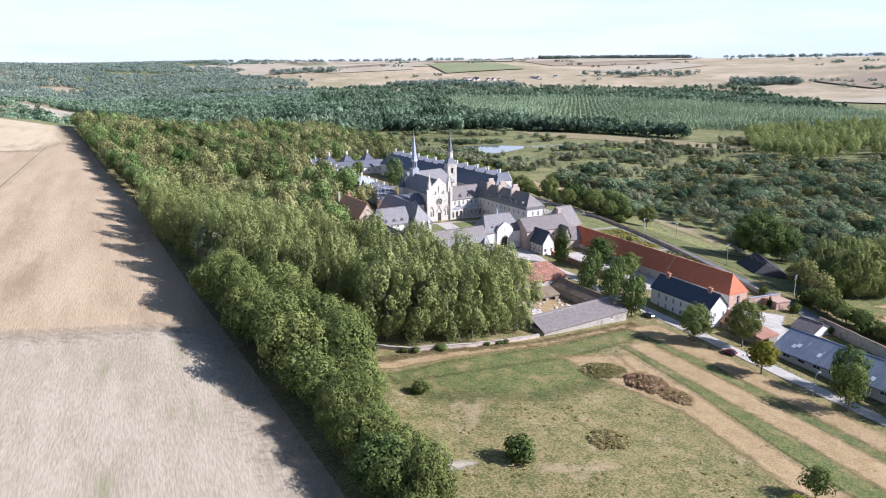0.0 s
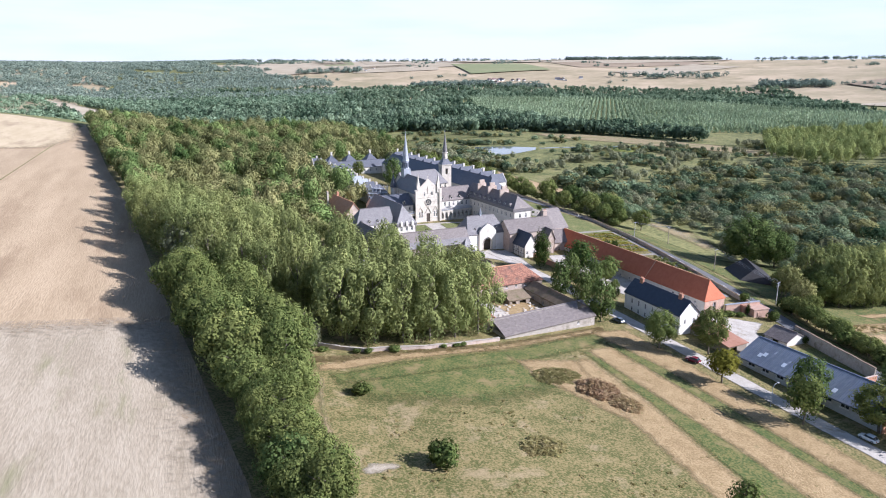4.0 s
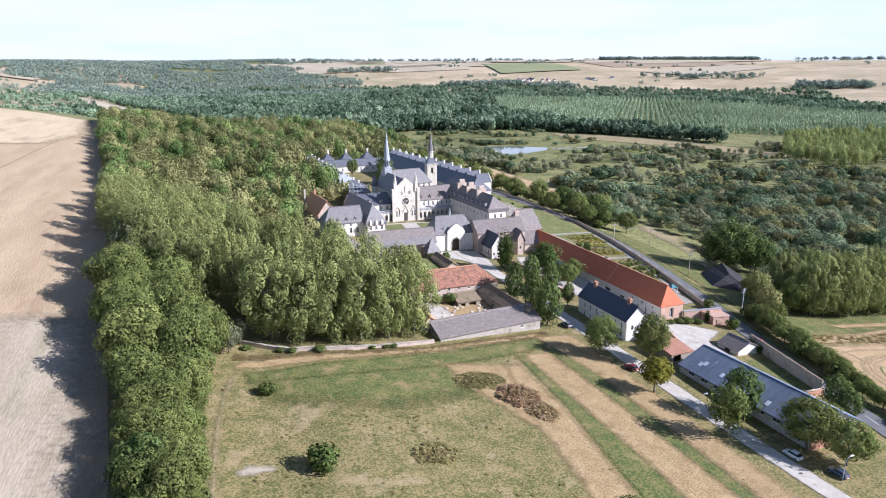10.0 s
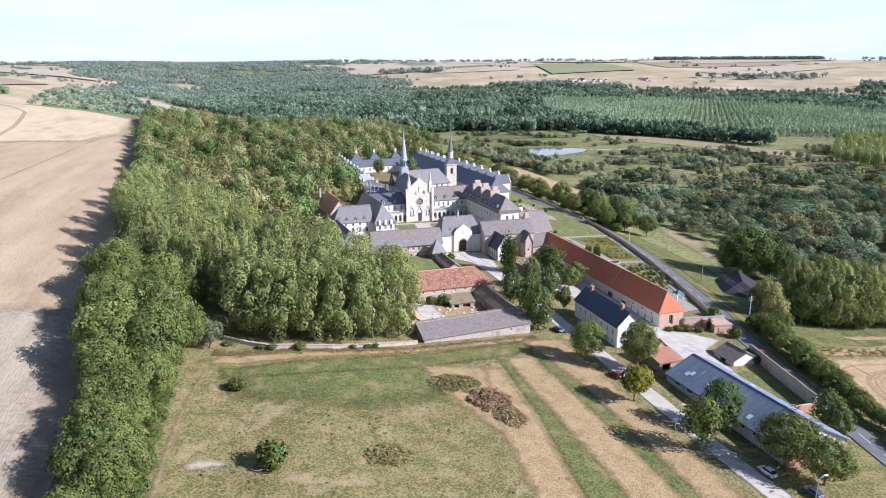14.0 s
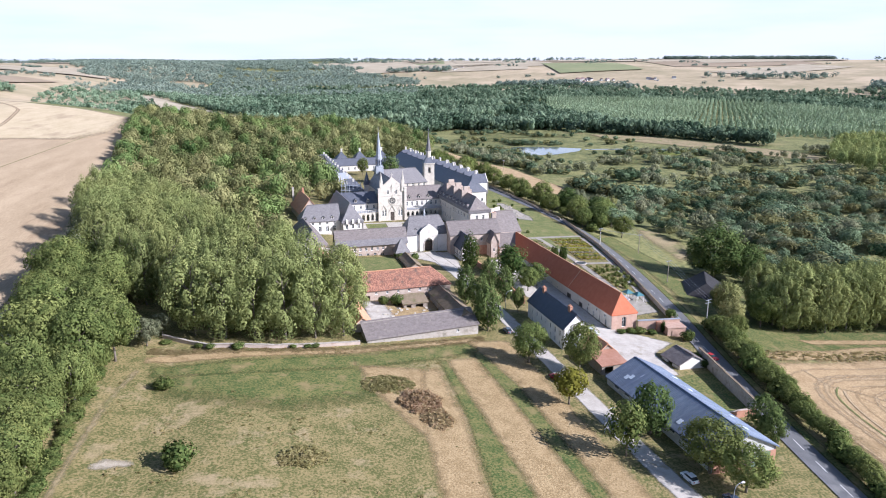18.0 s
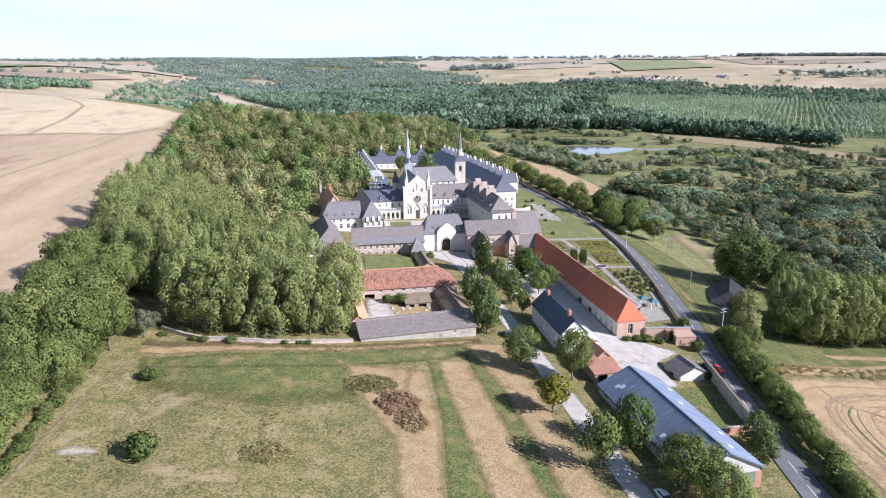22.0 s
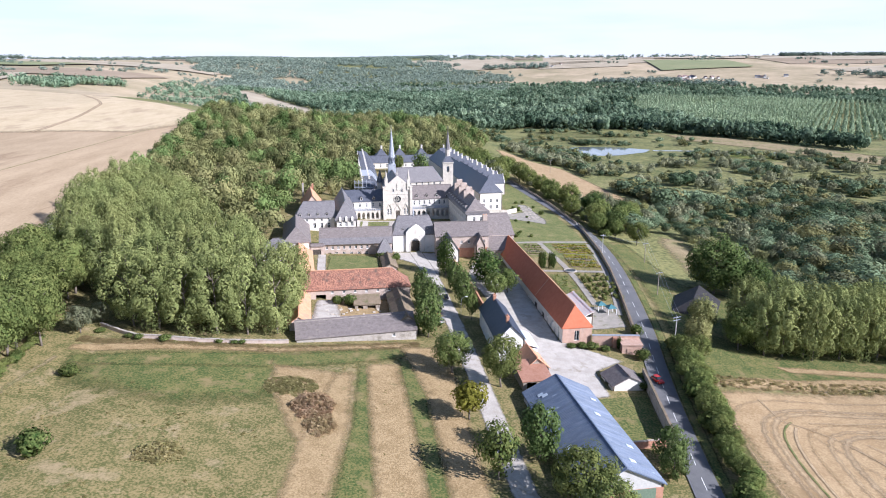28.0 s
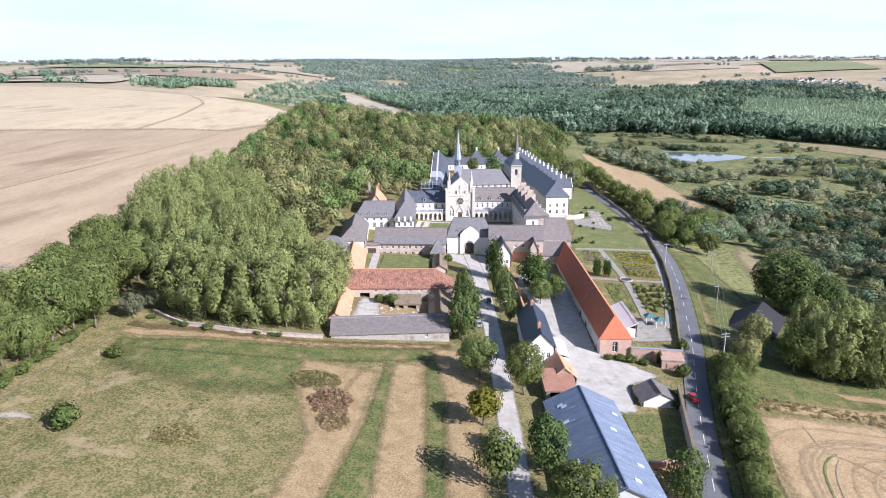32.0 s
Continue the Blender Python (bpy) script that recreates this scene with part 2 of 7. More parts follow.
OLDTILE = mat("old_red_tile", (0.17, 0.08, 0.056), (0.36, 0.175, 0.115), 0.8, 0.85, 0.5, 0.4, stain=(0.11, 0.075, 0.06), stain_size=1.6, stain_at=0.53, grain=2.0)
ORANGETILE = mat("orange_tile", (0.50, 0.24, 0.13), (0.62, 0.34, 0.21), 1.4, 0.85, 0.3, 0.2, stain=(0.40, 0.24, 0.17), stain_size=3, stain_at=0.56)
MOSSROOF = mat("mossy_roof", (0.17, 0.13, 0.085), (0.25, 0.19, 0.13), 1.6, 0.9, 0.4, 0.2, stain=(0.12, 0.12, 0.05), stain_size=2, stain_at=0.55)
RUST = mat("rusty_sheet", (0.33, 0.16, 0.10), (0.44, 0.24, 0.17), 1.4, 0.6, 0.1, 0.2, metal=0.2, stain=(0.5, 0.42, 0.37), stain_size=2.5, stain_at=0.62)
BLUESHEET = mat("blue_grey_sheet", (0.085, 0.115, 0.175), (0.15, 0.18, 0.235), 3, 0.62, 0.0, 0.2, spec=0.35, stain=(0.34, 0.39, 0.45), stain_size=5, stain_at=0.63, rnd=0.12, stretch=(1, 3, 1), grain=0.6)
SKYLIGHT = mat("milky_skylight", (0.60, 0.66, 0.72), (0.50, 0.56, 0.62), 0.6, 0.4)
GLASS = mat("dark_window_glass", (0.02, 0.025, 0.03), (0.045, 0.05, 0.055), 1.0, 0.08, spec=0.5)
FRAMEW = mat("white_frame", (0.78, 0.77, 0.75), (0.68, 0.67, 0.65), 0.5, 0.6)
DARKWOOD = mat("dark_boards", (0.055, 0.045, 0.038), (0.10, 0.08, 0.065), 0.7, 0.8, 0.2, 0.1)
WOOD = mat("weathered_wood", (0.24, 0.20, 0.16), (0.34, 0.29, 0.24), 0.6, 0.85, 0.2, 0.1)
LEAD = mat("lead_grey_metal", (0.32, 0.34, 0.38), (0.42, 0.44, 0.48), 1.5, 0.45, 0.1, 0.2, metal=0.3)
CONCRETE = mat("concrete", (0.42, 0.41, 0.39), (0.52, 0.51, 0.49), 0.8, 0.85, 0.1, 0.1)
BARK = mat("bark", (0.11, 0.09, 0.07), (0.19, 0.16, 0.13), 0.4, 0.9, 0.4, 0.1)
FAR_WHITE = mat("far_white_wall", (0.626, 0.609, 0.583), (0.539, 0.522, 0.496), 5, 0.9)
FAR_ROOF = mat("far_roof", (0.26, 0.16, 0.13), (0.18, 0.15, 0.15), 8, 0.9)
STRAW = mat("far_stubble", (0.332, 0.274, 0.191), (0.432, 0.365, 0.266), 120, 0.95)
FARGREEN = mat("far_green_field", (0.19, 0.21, 0.10), (0.25, 0.25, 0.13), 120, 0.95)
FARTAN = mat("far_ploughed", (0.249, 0.191, 0.124), (0.315, 0.241, 0.166), 120, 0.95)
PALESTUB = mat("pale_stubble", (0.28, 0.23, 0.162), (0.37, 0.31, 0.228), 8, 0.95, 0.3, 0.6, stain=(0.22, 0.20, 0.115), stain_size=13, stain_at=0.55, stretch=(1.5, 0.3, 1), grain=0.9)
BAREPATCH = mat("bare_pale_soil", (0.30, 0.25, 0.18), (0.42, 0.36, 0.28), 1.5, 0.95, 0.3, 0.3, grain=0.9)
CROPPALE = mat("pale_swath", (0.30, 0.21, 0.115), (0.43, 0.32, 0.19), 3, 0.95, 0.2, 0.4, grain=1.4)
CROPDARK = mat("ochre_swath", (0.26, 0.182, 0.10), (0.385, 0.29, 0.178), 3, 0.95, 0.2, 0.4, grain=1.4)
DULLGRAVEL = mat("dull_gravel", (0.22, 0.20, 0.17), (0.32, 0.29, 0.25), 2, 0.9, 0.3, 0.1, stain=(0.15, 0.15, 0.08), stain_size=2.5, stain_at=0.56)
DARKROOF = mat("black_slate", (0.022, 0.021, 0.023), (0.04, 0.038, 0.04), 1.2, 0.7, 0.3, 0.2, spec=0.3)
TEAL = mat("teal_sheet", (0.045, 0.13, 0.15), (0.06, 0.17, 0.19), 1.5, 0.6)
LEAF = leaf_mat("broadleaf", (0.045, 0.078, 0.022), (0.31, 0.335, 0.11), 0.30)
POPLAR = leaf_mat("poplar_leaves", (0.068, 0.10, 0.03), (0.395, 0.415, 0.16), 0.30)
WILLOW = leaf_mat("silvery_leaves", (0.11, 0.125, 0.07), (0.29, 0.30, 0.18), 0.30)
# Some of the valley's bluish haze is mixed into this leaf colour.
VALLEY = leaf_mat("valley_hazed_leaves", (0.054, 0.094, 0.056), (0.335, 0.425, 0.275), 0.30)
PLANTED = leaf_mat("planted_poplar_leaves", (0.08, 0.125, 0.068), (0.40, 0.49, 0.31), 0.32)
MARSHLEAF = leaf_mat("marsh_leaves", (0.048, 0.079, 0.040), (0.29, 0.36, 0.21), 0.28)
# Paler and bluer than leaves: the haze of distance is put into this colour.
HAZEDLEAF = leaf_mat("far_hazed_leaves", (0.14, 0.185, 0.15), (0.36, 0.42, 0.33), 0.30)
WOODLEAF = leaf_mat("wood_leaves", (0.052, 0.07, 0.026), (0.385, 0.385, 0.16), 0.28)
OLIVELEAF = leaf_mat("olive_leaves", (0.065, 0.074, 0.03), (0.36, 0.345, 0.15), 0.28)
DEEPLEAF = leaf_mat("deep_green_leaves", (0.035, 0.065, 0.02), (0.26, 0.32, 0.11), 0.28)
PALEGOLD = leaf_mat("pale_gold_leaves", (0.12, 0.125, 0.045), (0.42, 0.41, 0.17), 0.35)
DRYREED = mat("dry_reeds", (0.21, 0.165, 0.085), (0.32, 0.25, 0.14), 8, 0.95, 0.3, 0.8, stain=(0.17, 0.165, 0.06), stain_size=14, stain_at=0.52, grain=1.2)
REEDBED = mat("bright_reeds", (0.17, 0.20, 0.04), (0.27, 0.27, 0.075), 9, 0.95, 0.3, 0.8, grain=1.2)
STUBBLEPALE = mat("bright_stubble", (0.415, 0.325, 0.20), (0.51, 0.41, 0.27), 10, 0.95, 0.3, 0.6, stain=(0.33, 0.25, 0.16), stain_size=22, stain_at=0.55, stretch=(1.5, 0.3, 1), grain=0.8)
TWIG = leaf_mat("olive_twigs", (0.20, 0.185, 0.07), (0.46, 0.40, 0.19), 0.5)
AUTUMN = leaf_mat("rusty_twigs", (0.30, 0.21, 0.11), (0.54, 0.41, 0.24), 0.5)
YELLOWLEAF = leaf_mat("yellowing_leaves", (0.13, 0.14, 0.025), (0.36, 0.34, 0.06), 0.4)


# ---- mesh helpers ----
def mesh_of(name, verts, faces, material=None, smooth=False):
    me = bpy.data.meshes.new(name)
    me.from_pydata([tuple(v) for v in verts], [], [tuple(f) for f in faces])
    if material:
        me.materials.append(material)
    if smooth:
        me.polygons.foreach_set("use_smooth", [True] * len(me.polygons))
    me.update()
    return me


def part(name, me, parent, m=None, label=""):
    """One mesh object under a thing or a part."""
    ob = new(name, me)
    ob.parent = parent
    if m is not None:
        ob.matrix_basis = m
    if label:
        ob["label"] = label
    return ob


class Geo:
    """Collects boxes, prisms and quads into one mesh."""

    def __init__(self):
        self.v, self.f = [], []

    def quad(self, *pts):
        k = len(self.v)
        self.v += [tuple(p) for p in pts]
        self.f.append(tuple(range(k, k + len(pts))))
        return self

    def box(self, x0, y0, z0, x1, y1, z1):
        k = len(self.v)
        self.v += [(x0, y0, z0), (x1, y0, z0), (x1, y1, z0), (x0, y1, z0), (x0, y0, z1), (x1, y0, z1), (x1, y1, z1), (x0, y1, z1)]
        self.f += [tuple(k + i for i in q) for q in ((0, 3, 2, 1), (4, 5, 6, 7), (0, 1, 5, 4), (1, 2, 6, 5), (2, 3, 7, 6), (3, 0, 4, 7))]
        return self

    def slab(self, pts, thick):
        """A flat polygon given a thickness straight down."""
        k, n = len(self.v), len(pts)
        self.v += [tuple(p) for p in pts] + [(p[0], p[1], p[2] - thick) for p in pts]
        self.f.append(tuple(range(k, k + n)))
        self.f.append(tuple(range(k + 2 * n - 1, k + n - 1, -1)))
        for i in range(n):
            j = (i + 1) % n
            self.f.append((k + j, k + i, k + n + i, k + n + j))
        return self

    def tube(self, a, b, ra, rb, n=6):
        a, b = Vector(a), Vector(b)
        d = (b - a).normalized()
        s = d.orthogonal().normalized()
        t = d.cross(s)
        k = len(self.v)
        for c, r in ((a, ra), (b, rb)):
            for i in range(n):
                q = 2 * math.pi * i / n
                self.v.append(tuple(c + s * (r * math.cos(q)) + t * (r * math.sin(q))))
        for i in range(n):
            j = (i + 1) % n
            self.f.append((k + i, k + j, k + n + j, k + n + i))
        self.f.append(tuple(range(k + n - 1, k - 1, -1)))
        self.f.append(tuple(range(k + n, k + 2 * n)))
        return self

    def cone(self, cx, cy, z0, z1, r0, r1=0.02, n=8, turn=0.0):
        k = len(self.v)
        for z, r in ((z0, r0), (z1, r1)):
            for i in range(n):
                q = 2 * math.pi * (i + 0.5) / n + turn
                self.v.append((cx + r * math.cos(q), cy + r * math.sin(q), z))
        for i in range(n):
            j = (i + 1) % n
            self.f.append((k + i, k + j, k + n + j, k + n + i))
        self.f.append(tuple(range(k + n, k + 2 * n)))
        self.f.append(tuple(range(k + n - 1, k - 1, -1)))
        return self

    def mesh(self, name, material, smooth=False):
        return mesh_of(name, self.v, self.f, material, smooth)


# ---- the lie of the land ----
PX = (-700, -450, -300, -200, -150, -110, -85, -40, 0, 40, 80, 105, 150, 200, 4000)
PZ = (52, 47, 37, 24, 14, 7, 3.5, 1.0, -0.2, -2.5, -5.2, -9.5, -13, -15, -15)


def clamp(v, a=0.0, b=1.0):
    return max(a, min(b, v))


def ease(v):
    v = clamp(v)
    return v * v * (3 - 2 * v)


def profile(x):
    if x <= PX[0]:
        return PZ[0]
    for i in range(1, len(PX)):
        if x <= PX[i]:
            return PZ[i - 1] + (PZ[i] - PZ[i - 1]) * (x - PX[i - 1]) / (PX[i] - PX[i - 1])
    return PZ[-1]


def ground_z(x, y):
    shift = 420 * ease((y - 430) / 750)
    z = profile(x + shift if x < 0 or shift > 0 else x)
    w = clamp((x + 70) / 70) * clamp((140 - x) / 60)
    z += 0.031 * clamp(y, -200, 40) * w
    z += 3.0 * ease((y + 10) / 40) * ease((-x - 20) / 25) * clamp((120 + x) / 40) * clamp((220 - y) / 60)
    axis = 150 + 0.10 * y
    right = (x - axis - 750 - 0.12 * max(y, 0)) / 3000
    left = (axis - x - 1400) / 3200
    end = (y - 2300) / 2500
    back = (-y - 900) / 3200
    rise = (80 + 38 * ease((x + 300) / 1800)) * ease(max(right, end, back)) if max(right, end, back) > 0 else 0
    rise = max(rise, (80 - max(z, 0)) * ease(left)) if left > 0 else rise
    z = max(z, z + rise) if z < 20 else max(z, min(z + rise, 84))
    reach = math.hypot(x + 50, y + 260)
    if reach > 2100 and y > -1000:
        z += (86 + 18 * ease((x + 800) / 2600) - z) * ease((reach - 2100) / 2150)
    far = ease((abs(x) + abs(y) - 900) / 1500) * (1 - 0.6 * ease((reach - 3300) / 900))
    if far > 0:
        z += far * (9 * math.sin(x / 410 + 1.3) * math.sin(y / 530) + 5 * math.sin(x / 230 + y / 310))
    return z


def graded(lo, hi, a, b, step, growth):
    vals = list(np.arange(a, b + 0.1, step))
    s, v = step, vals[-1]
    while v < hi:
        s *= growth
        v += s
        vals.append(min(v, hi))
    s, v = step, vals[0]
    while v > lo:
        s *= growth
        v -= s
        vals.insert(0, max(v, lo))
    return vals


gx = graded(-4300, 4300, -340, 300, 5.0, 1.07)
gy = graded(-4300, 4560, -300, 560, 5.0, 1.07)
me = mesh_of("ground", [(x, y, ground_z(x, y)) for y in gy for x in gx],
             [(j * len(gx) + i, j * len(gx) + i + 1, (j + 1) * len(gx) + i + 1, (j + 1) * len(gx) + i) for j in range(len(gy) - 1) for i in range(len(gx) - 1)], GRASS, True)
me.materials.append(MARSH)
me.materials.append(FARLAND)
slots = []
for j in range(len(gy) - 1):
    for i in range(len(gx) - 1):
        far_ = (gy[j] > 1500 and not -13 < math.degrees(math.atan2(gx[i] + 76, gy[j] + 262)) < 8) or gx[i] > 1500 or gx[i] < -640 or gy[j] < -700 or (gx[i] < -330 and gy[j] > 540)
        slots.append(2 if far_ else 1 if (gx[i] > 88 or gy[j] > 215 or gx[i] < -700) else 0)
me.polygons.foreach_set("material_index", slots)
tagged(new("ground", me), "rough sun-dried grass ground running down into the valley", "ground", kind="structure")


def inside(x, y, poly):
    r = False
    for (ax, ay), (bx, by) in zip(poly, poly[1:] + poly[:1]):
        if (ay > y) != (by > y) and x < (bx - ax) * (y - ay) / (by - ay) + ax:
            r = not r
    return r


SOFT = {}


def softened(m):
    """A ground cover that thins out in patches towards its border."""
    if m.name in SOFT:
        return SOFT[m.name]
    c = m.copy()
    n, l = c.node_tree.nodes, c.node_tree.links
    at, tc, ns = n.new("ShaderNodeAttribute"), n.new("ShaderNodeNewGeometry"), n.new("ShaderNodeTexNoise")
    at.attribute_name = "fade"
    ns.inputs["Scale"].default_value, ns.inputs["Detail"].default_value = 0.55, 6
    l.new(tc.outputs["Position"], ns.inputs["Vector"])
    add, mr, mx, tr = n.new("ShaderNodeMath"), n.new("ShaderNodeMapRange"), n.new("ShaderNodeMixShader"), n.new("ShaderNodeBsdfTransparent")
    l.new(at.outputs["Fac"], add.inputs[0])
    l.new(ns.outputs["Fac"], add.inputs[1])
    mr.inputs[1].default_value, mr.inputs[2].default_value = 0.55, 1.30
    l.new(add.outputs[0], mr.inputs[0])
    l.new(mr.outputs[0], mx.inputs[0])
    l.new(tr.outputs[0], mx.inputs[1])
    l.new(n["Principled BSDF"].outputs[0], mx.inputs[2])
    l.new(mx.outputs[0], n["Material Output"].inputs["Surface"])
    SOFT[m.name] = c
    return c


def border_gap(x, y, poly):
    """How far a spot lies from an outline."""
    best = 1e9
    for (ax, ay), (bx, by) in zip(poly, poly[1:] + poly[:1]):
        dx, dy = bx - ax, by - ay
        u = clamp(((x - ax) * dx + (y - ay) * dy) / (dx * dx + dy * dy + 1e-9))
        best = min(best, math.hypot(x - ax - u * dx, y - ay - u * dy))
    return best


def drape(name, poly, material, lift, step, label, category, kind="structure", soft=0.0):
    """A piece of ground cover: the outline cut into small cells that follow the land."""
    bm = bmesh.new()
    bm.faces.new([bm.verts.new((x, y, 0)) for x, y in poly])
    for axis in (0, 1):
        vals = [p[axis] for p in poly]
        n = math.floor(min(vals) / step) + 1
        while n * step < max(vals):
            co, no = [0, 0, 0], [0, 0, 0]
            co[axis], no[axis] = n * step, 1
            bmesh.ops.bisect_plane(bm, geom=bm.verts[:] + bm.edges[:] + bm.faces[:], plane_co=co, plane_no=no)
            n += 1
    if soft:
        material = softened(material)
        fade = bm.verts.layers.float.new("fade")
    for v in bm.verts:
        v.co.z = ground_z(v.co.x, v.co.y) + lift
        if soft:
            v[fade] = clamp(border_gap(v.co.x, v.co.y, poly) / soft + 0.12)
    bmesh.ops.recalc_face_normals(bm, faces=bm.faces[:])
    if bm.faces and sum(f.normal.z for f in bm.faces) < 0:
        bmesh.ops.reverse_faces(bm, faces=bm.faces[:])
    me = bpy.data.meshes.new(name)
    bm.to_mesh(me)
    bm.free()
    me.materials.append(material)
    return tagged(new(name, me), label, category, kind=kind)


def lane(name, line, half, material, lift, label, category, cuts=6, kind="structure", soft=0.0):
    """A strip of even width along a line, following the land."""
    fine = []
    for (ax, ay), (bx, by) in zip(line, line[1:]):
        n = max(1, int(math.hypot(bx - ax, by - ay) / 4))
        fine += [(ax + (bx - ax) * i / n, ay + (by - ay) * i / n) for i in range(n)]
    fine.append(line[-1])
    for _ in range(6):
        fine = [fine[0]] + [((a[0] + 2 * b[0] + c[0]) / 4, (a[1] + 2 * b[1] + c[1]) / 4) for a, b, c in zip(fine, fine[1:], fine[2:])] + [fine[-1]]
    v, f = [], []
    for i, (x, y) in enumerate(fine):
        a, b = fine[max(i - 1, 0)], fine[min(i + 1, len(fine) - 1)]
        d = Vector((b[0] - a[0], b[1] - a[1])).normalized()
        for k in range(cuts + 1):
            s = half * (2 * k / cuts - 1)
            px, py = x + d.y * s, y - d.x * s
            v.append((px, py, ground_z(px, py) + lift))
    w = cuts + 1
    for i in range(len(fine) - 1):
        for k in range(cuts):
            f.append((i * w + k, i * w + k + 1, (i + 1) * w + k + 1, (i + 1) * w + k))
    me = mesh_of(name, v, f, softened(material) if soft else material)
    if soft:
        at = me.attributes.new("fade", "FLOAT", "POINT")
        at.data.foreach_set("value", [clamp((1 - abs(2 * k / cuts - 1)) * half / soft) for _ in fine for k in range(w)])
    return tagged(new(name, me), label, category, kind=kind), fine

# ---- ground covers ----
EDGE = [(-104, -330), (-109, -220), (-113, -150), (-121, -90), (-129, -35), (-137, 31), (-146, 110), (-160, 190), (-178, 320), (-199, 456)]
drape("stubble_field", EDGE + [(-260, 520), (-420, 560), (-640, 560), (-640, -330)], STUBBLE, 0.12, 18, "bare harvested field of pale brown stubble beside the wood", "field")
drape("stubble_field", [(-104, -330), (-109, -220), (-113, -150), (-121, -90), (-124, -66), (-135, -68), (-165, -76), (-400, -100), (-400, -330)], PALESTUB, 0.5, 10, "greyer greenish stubble at the near end of the field", "field", soft=14)
drape("stubble_field", [(-200, 252), (-226, 229), (-250, 190), (-330, 60), (-640, -40), (-640, 560), (-420, 560), (-260, 520), (-203, 456), (-190, 330)], STUBBLEPALE, 0.5, 10, "paler upper part of the harvested field", "field", soft=14)
lane("tractor_track", [(-352, 527), (-310, 460), (-289, 419), (-272, 350), (-261, 302), (-249, 226), (-246, 200)], 1.8, STUBBLE, 0.7, "curved brown tractor track across the upper field", "track", soft=1.8)
drape("hay_strip", [(-24.5, -109), (-18.5, -107), (-18, -135), (-20.4, -160), (-22, -215), (-36, -215), (-30.5, -160), (-29, -135)], HAY, 0.14, 1.5, "dry straw-coloured mown strip across the meadow", "grass strip", soft=3)
drape("hay_strip", [(-16.5, -103), (-7, -102), (-4, -130), (-1.6, -156), (3, -215), (-12, -215), (-13, -157), (-15, -130)], HAY, 0.14, 1.5, "dry straw-coloured mown strip across the meadow", "grass strip", soft=3)
drape("hay_strip", [(-8, -91), (5.5, -91), (8, -110), (10.5, -154), (14, -215), (5, -215), (1.2, -154), (-1.5, -118)], HAY, 0.14, 1.5, "dry straw-coloured mown strip beside the drive", "grass strip", soft=3)
drape("green_strip", [(-90, -105), (-60, -100), (-38, -98), (-18, -94), (-4, -92.5), (-3, -99), (-20, -104), (-40, -108), (-70, -111), (-90, -112)], PASTURE, 0.12, 1.5, "greener band of grass below the boundary wall", "grass strip", soft=3)
drape("green_strip", [(-90, -106), (-60, -101), (-40, -99), (-30, -110), (-36, -126), (-60, -131), (-88, -122)], PASTURE, 0.11, 3, "greener grass below the boundary wall fading into the meadow", "grass strip", soft=11)
drape("hay_strip", [(-40, -105), (-24, -108), (-21, -112), (-23, -128), (-24, -142), (-30, -142), (-36, -126), (-40, -114)], HAY, 0.13, 1.5, "dry rough grass round the dead shrubs", "grass strip", soft=3)
drape("green_strip", [(-18.5, -103), (-15, -103), (-13.6, -130), (-11.6, -157), (-10, -215), (-23, -215), (-20.6, -160), (-18.6, -135)], PASTURE, 0.115, 1.5, "green band of grass between the mown strips", "grass strip", soft=1.6)
drape("green_strip", [(-8, -100), (-4, -95), (-0.5, -118), (2.2, -154), (6, -215), (2, -215), (-2.6, -156), (-5, -130)], PASTURE, 0.115, 1.5, "green band of grass between the mown strips", "grass strip", soft=1.4)
drape("dry_verge", [(-92, -100), (-80, -97), (-58, -96.5), (-38, -95), (-4, -89), (-4, -92), (-38, -98), (-60, -100), (-92, -104)], HAY, 0.15, 1.5, "dry straw-coloured verge below the boundary wall", "grass strip", soft=1.6)
drape("dry_bank", [(76, -107), (90, -103), (120, -102), (200, -108), (200, -114), (120, -109), (84, -111)], HAY, 0.2, 1.5, "bank of tall dry grass beside the field", "grass bank", soft=2)
drape("court_lawn", [(-35, -7), (-16, -6), (-14, -20), (-14.5, -38), (-30, -40), (-34, -26)], LAWN, 0.12, 1.5, "small lawn in the side court", "lawn", soft=1.2)
lane("court_path", [(-37.5, -6), (-36, -24), (-34, -42)], 1.8, GRAVEL, 0.15, "pale path along the side court", "path", soft=0.6)
drape("rough_yard", [(-34, -57), (-9.5, -54.5), (-9.5, -81), (-34, -85)], HAY, 0.13, 1.5, "rough littered yard between the barns", "yard", soft=2)
drape("rough_yard", [(-34, -57), (-27, -57), (-25, -70), (-24, -82), (-34, -84)], GRAVEL, 0.17, 1.5, "pale gravel corner of the littered yard", "yard", soft=2)
drape("church_court", [(-27, 13), (21, 13), (21, 51), (-27, 51)], GRAVEL, 0.12, 5, "gravel court before the church", "court")
drape("church_lawn", [(-25, 33), (-11, 33), (-11, 49), (-25, 49)], LAWN, 0.17, 1.5, "lawn square before the church", "lawn", soft=0.8)
drape("church_lawn", [(-4, 33), (18, 33), (18, 49), (-4, 49)], LAWN, 0.17, 1.5, "lawn square before the church", "lawn", soft=0.8)
drape("shed_green", [(42, -119), (55.5, -116.5), (53, -138.5), (43.6, -139.5)], PASTURE, 0.13, 2, "small green enclosed by walls beside the shed", "lawn")
drape("bare_patch", [(-93.5, -149), (-91, -146.6), (-86, -147), (-85, -148.8), (-88, -150), (-92, -150.6)], BAREPATCH, 0.14, 1.5, "small bare pale patch in the meadow", "bare patch", soft=1.6)
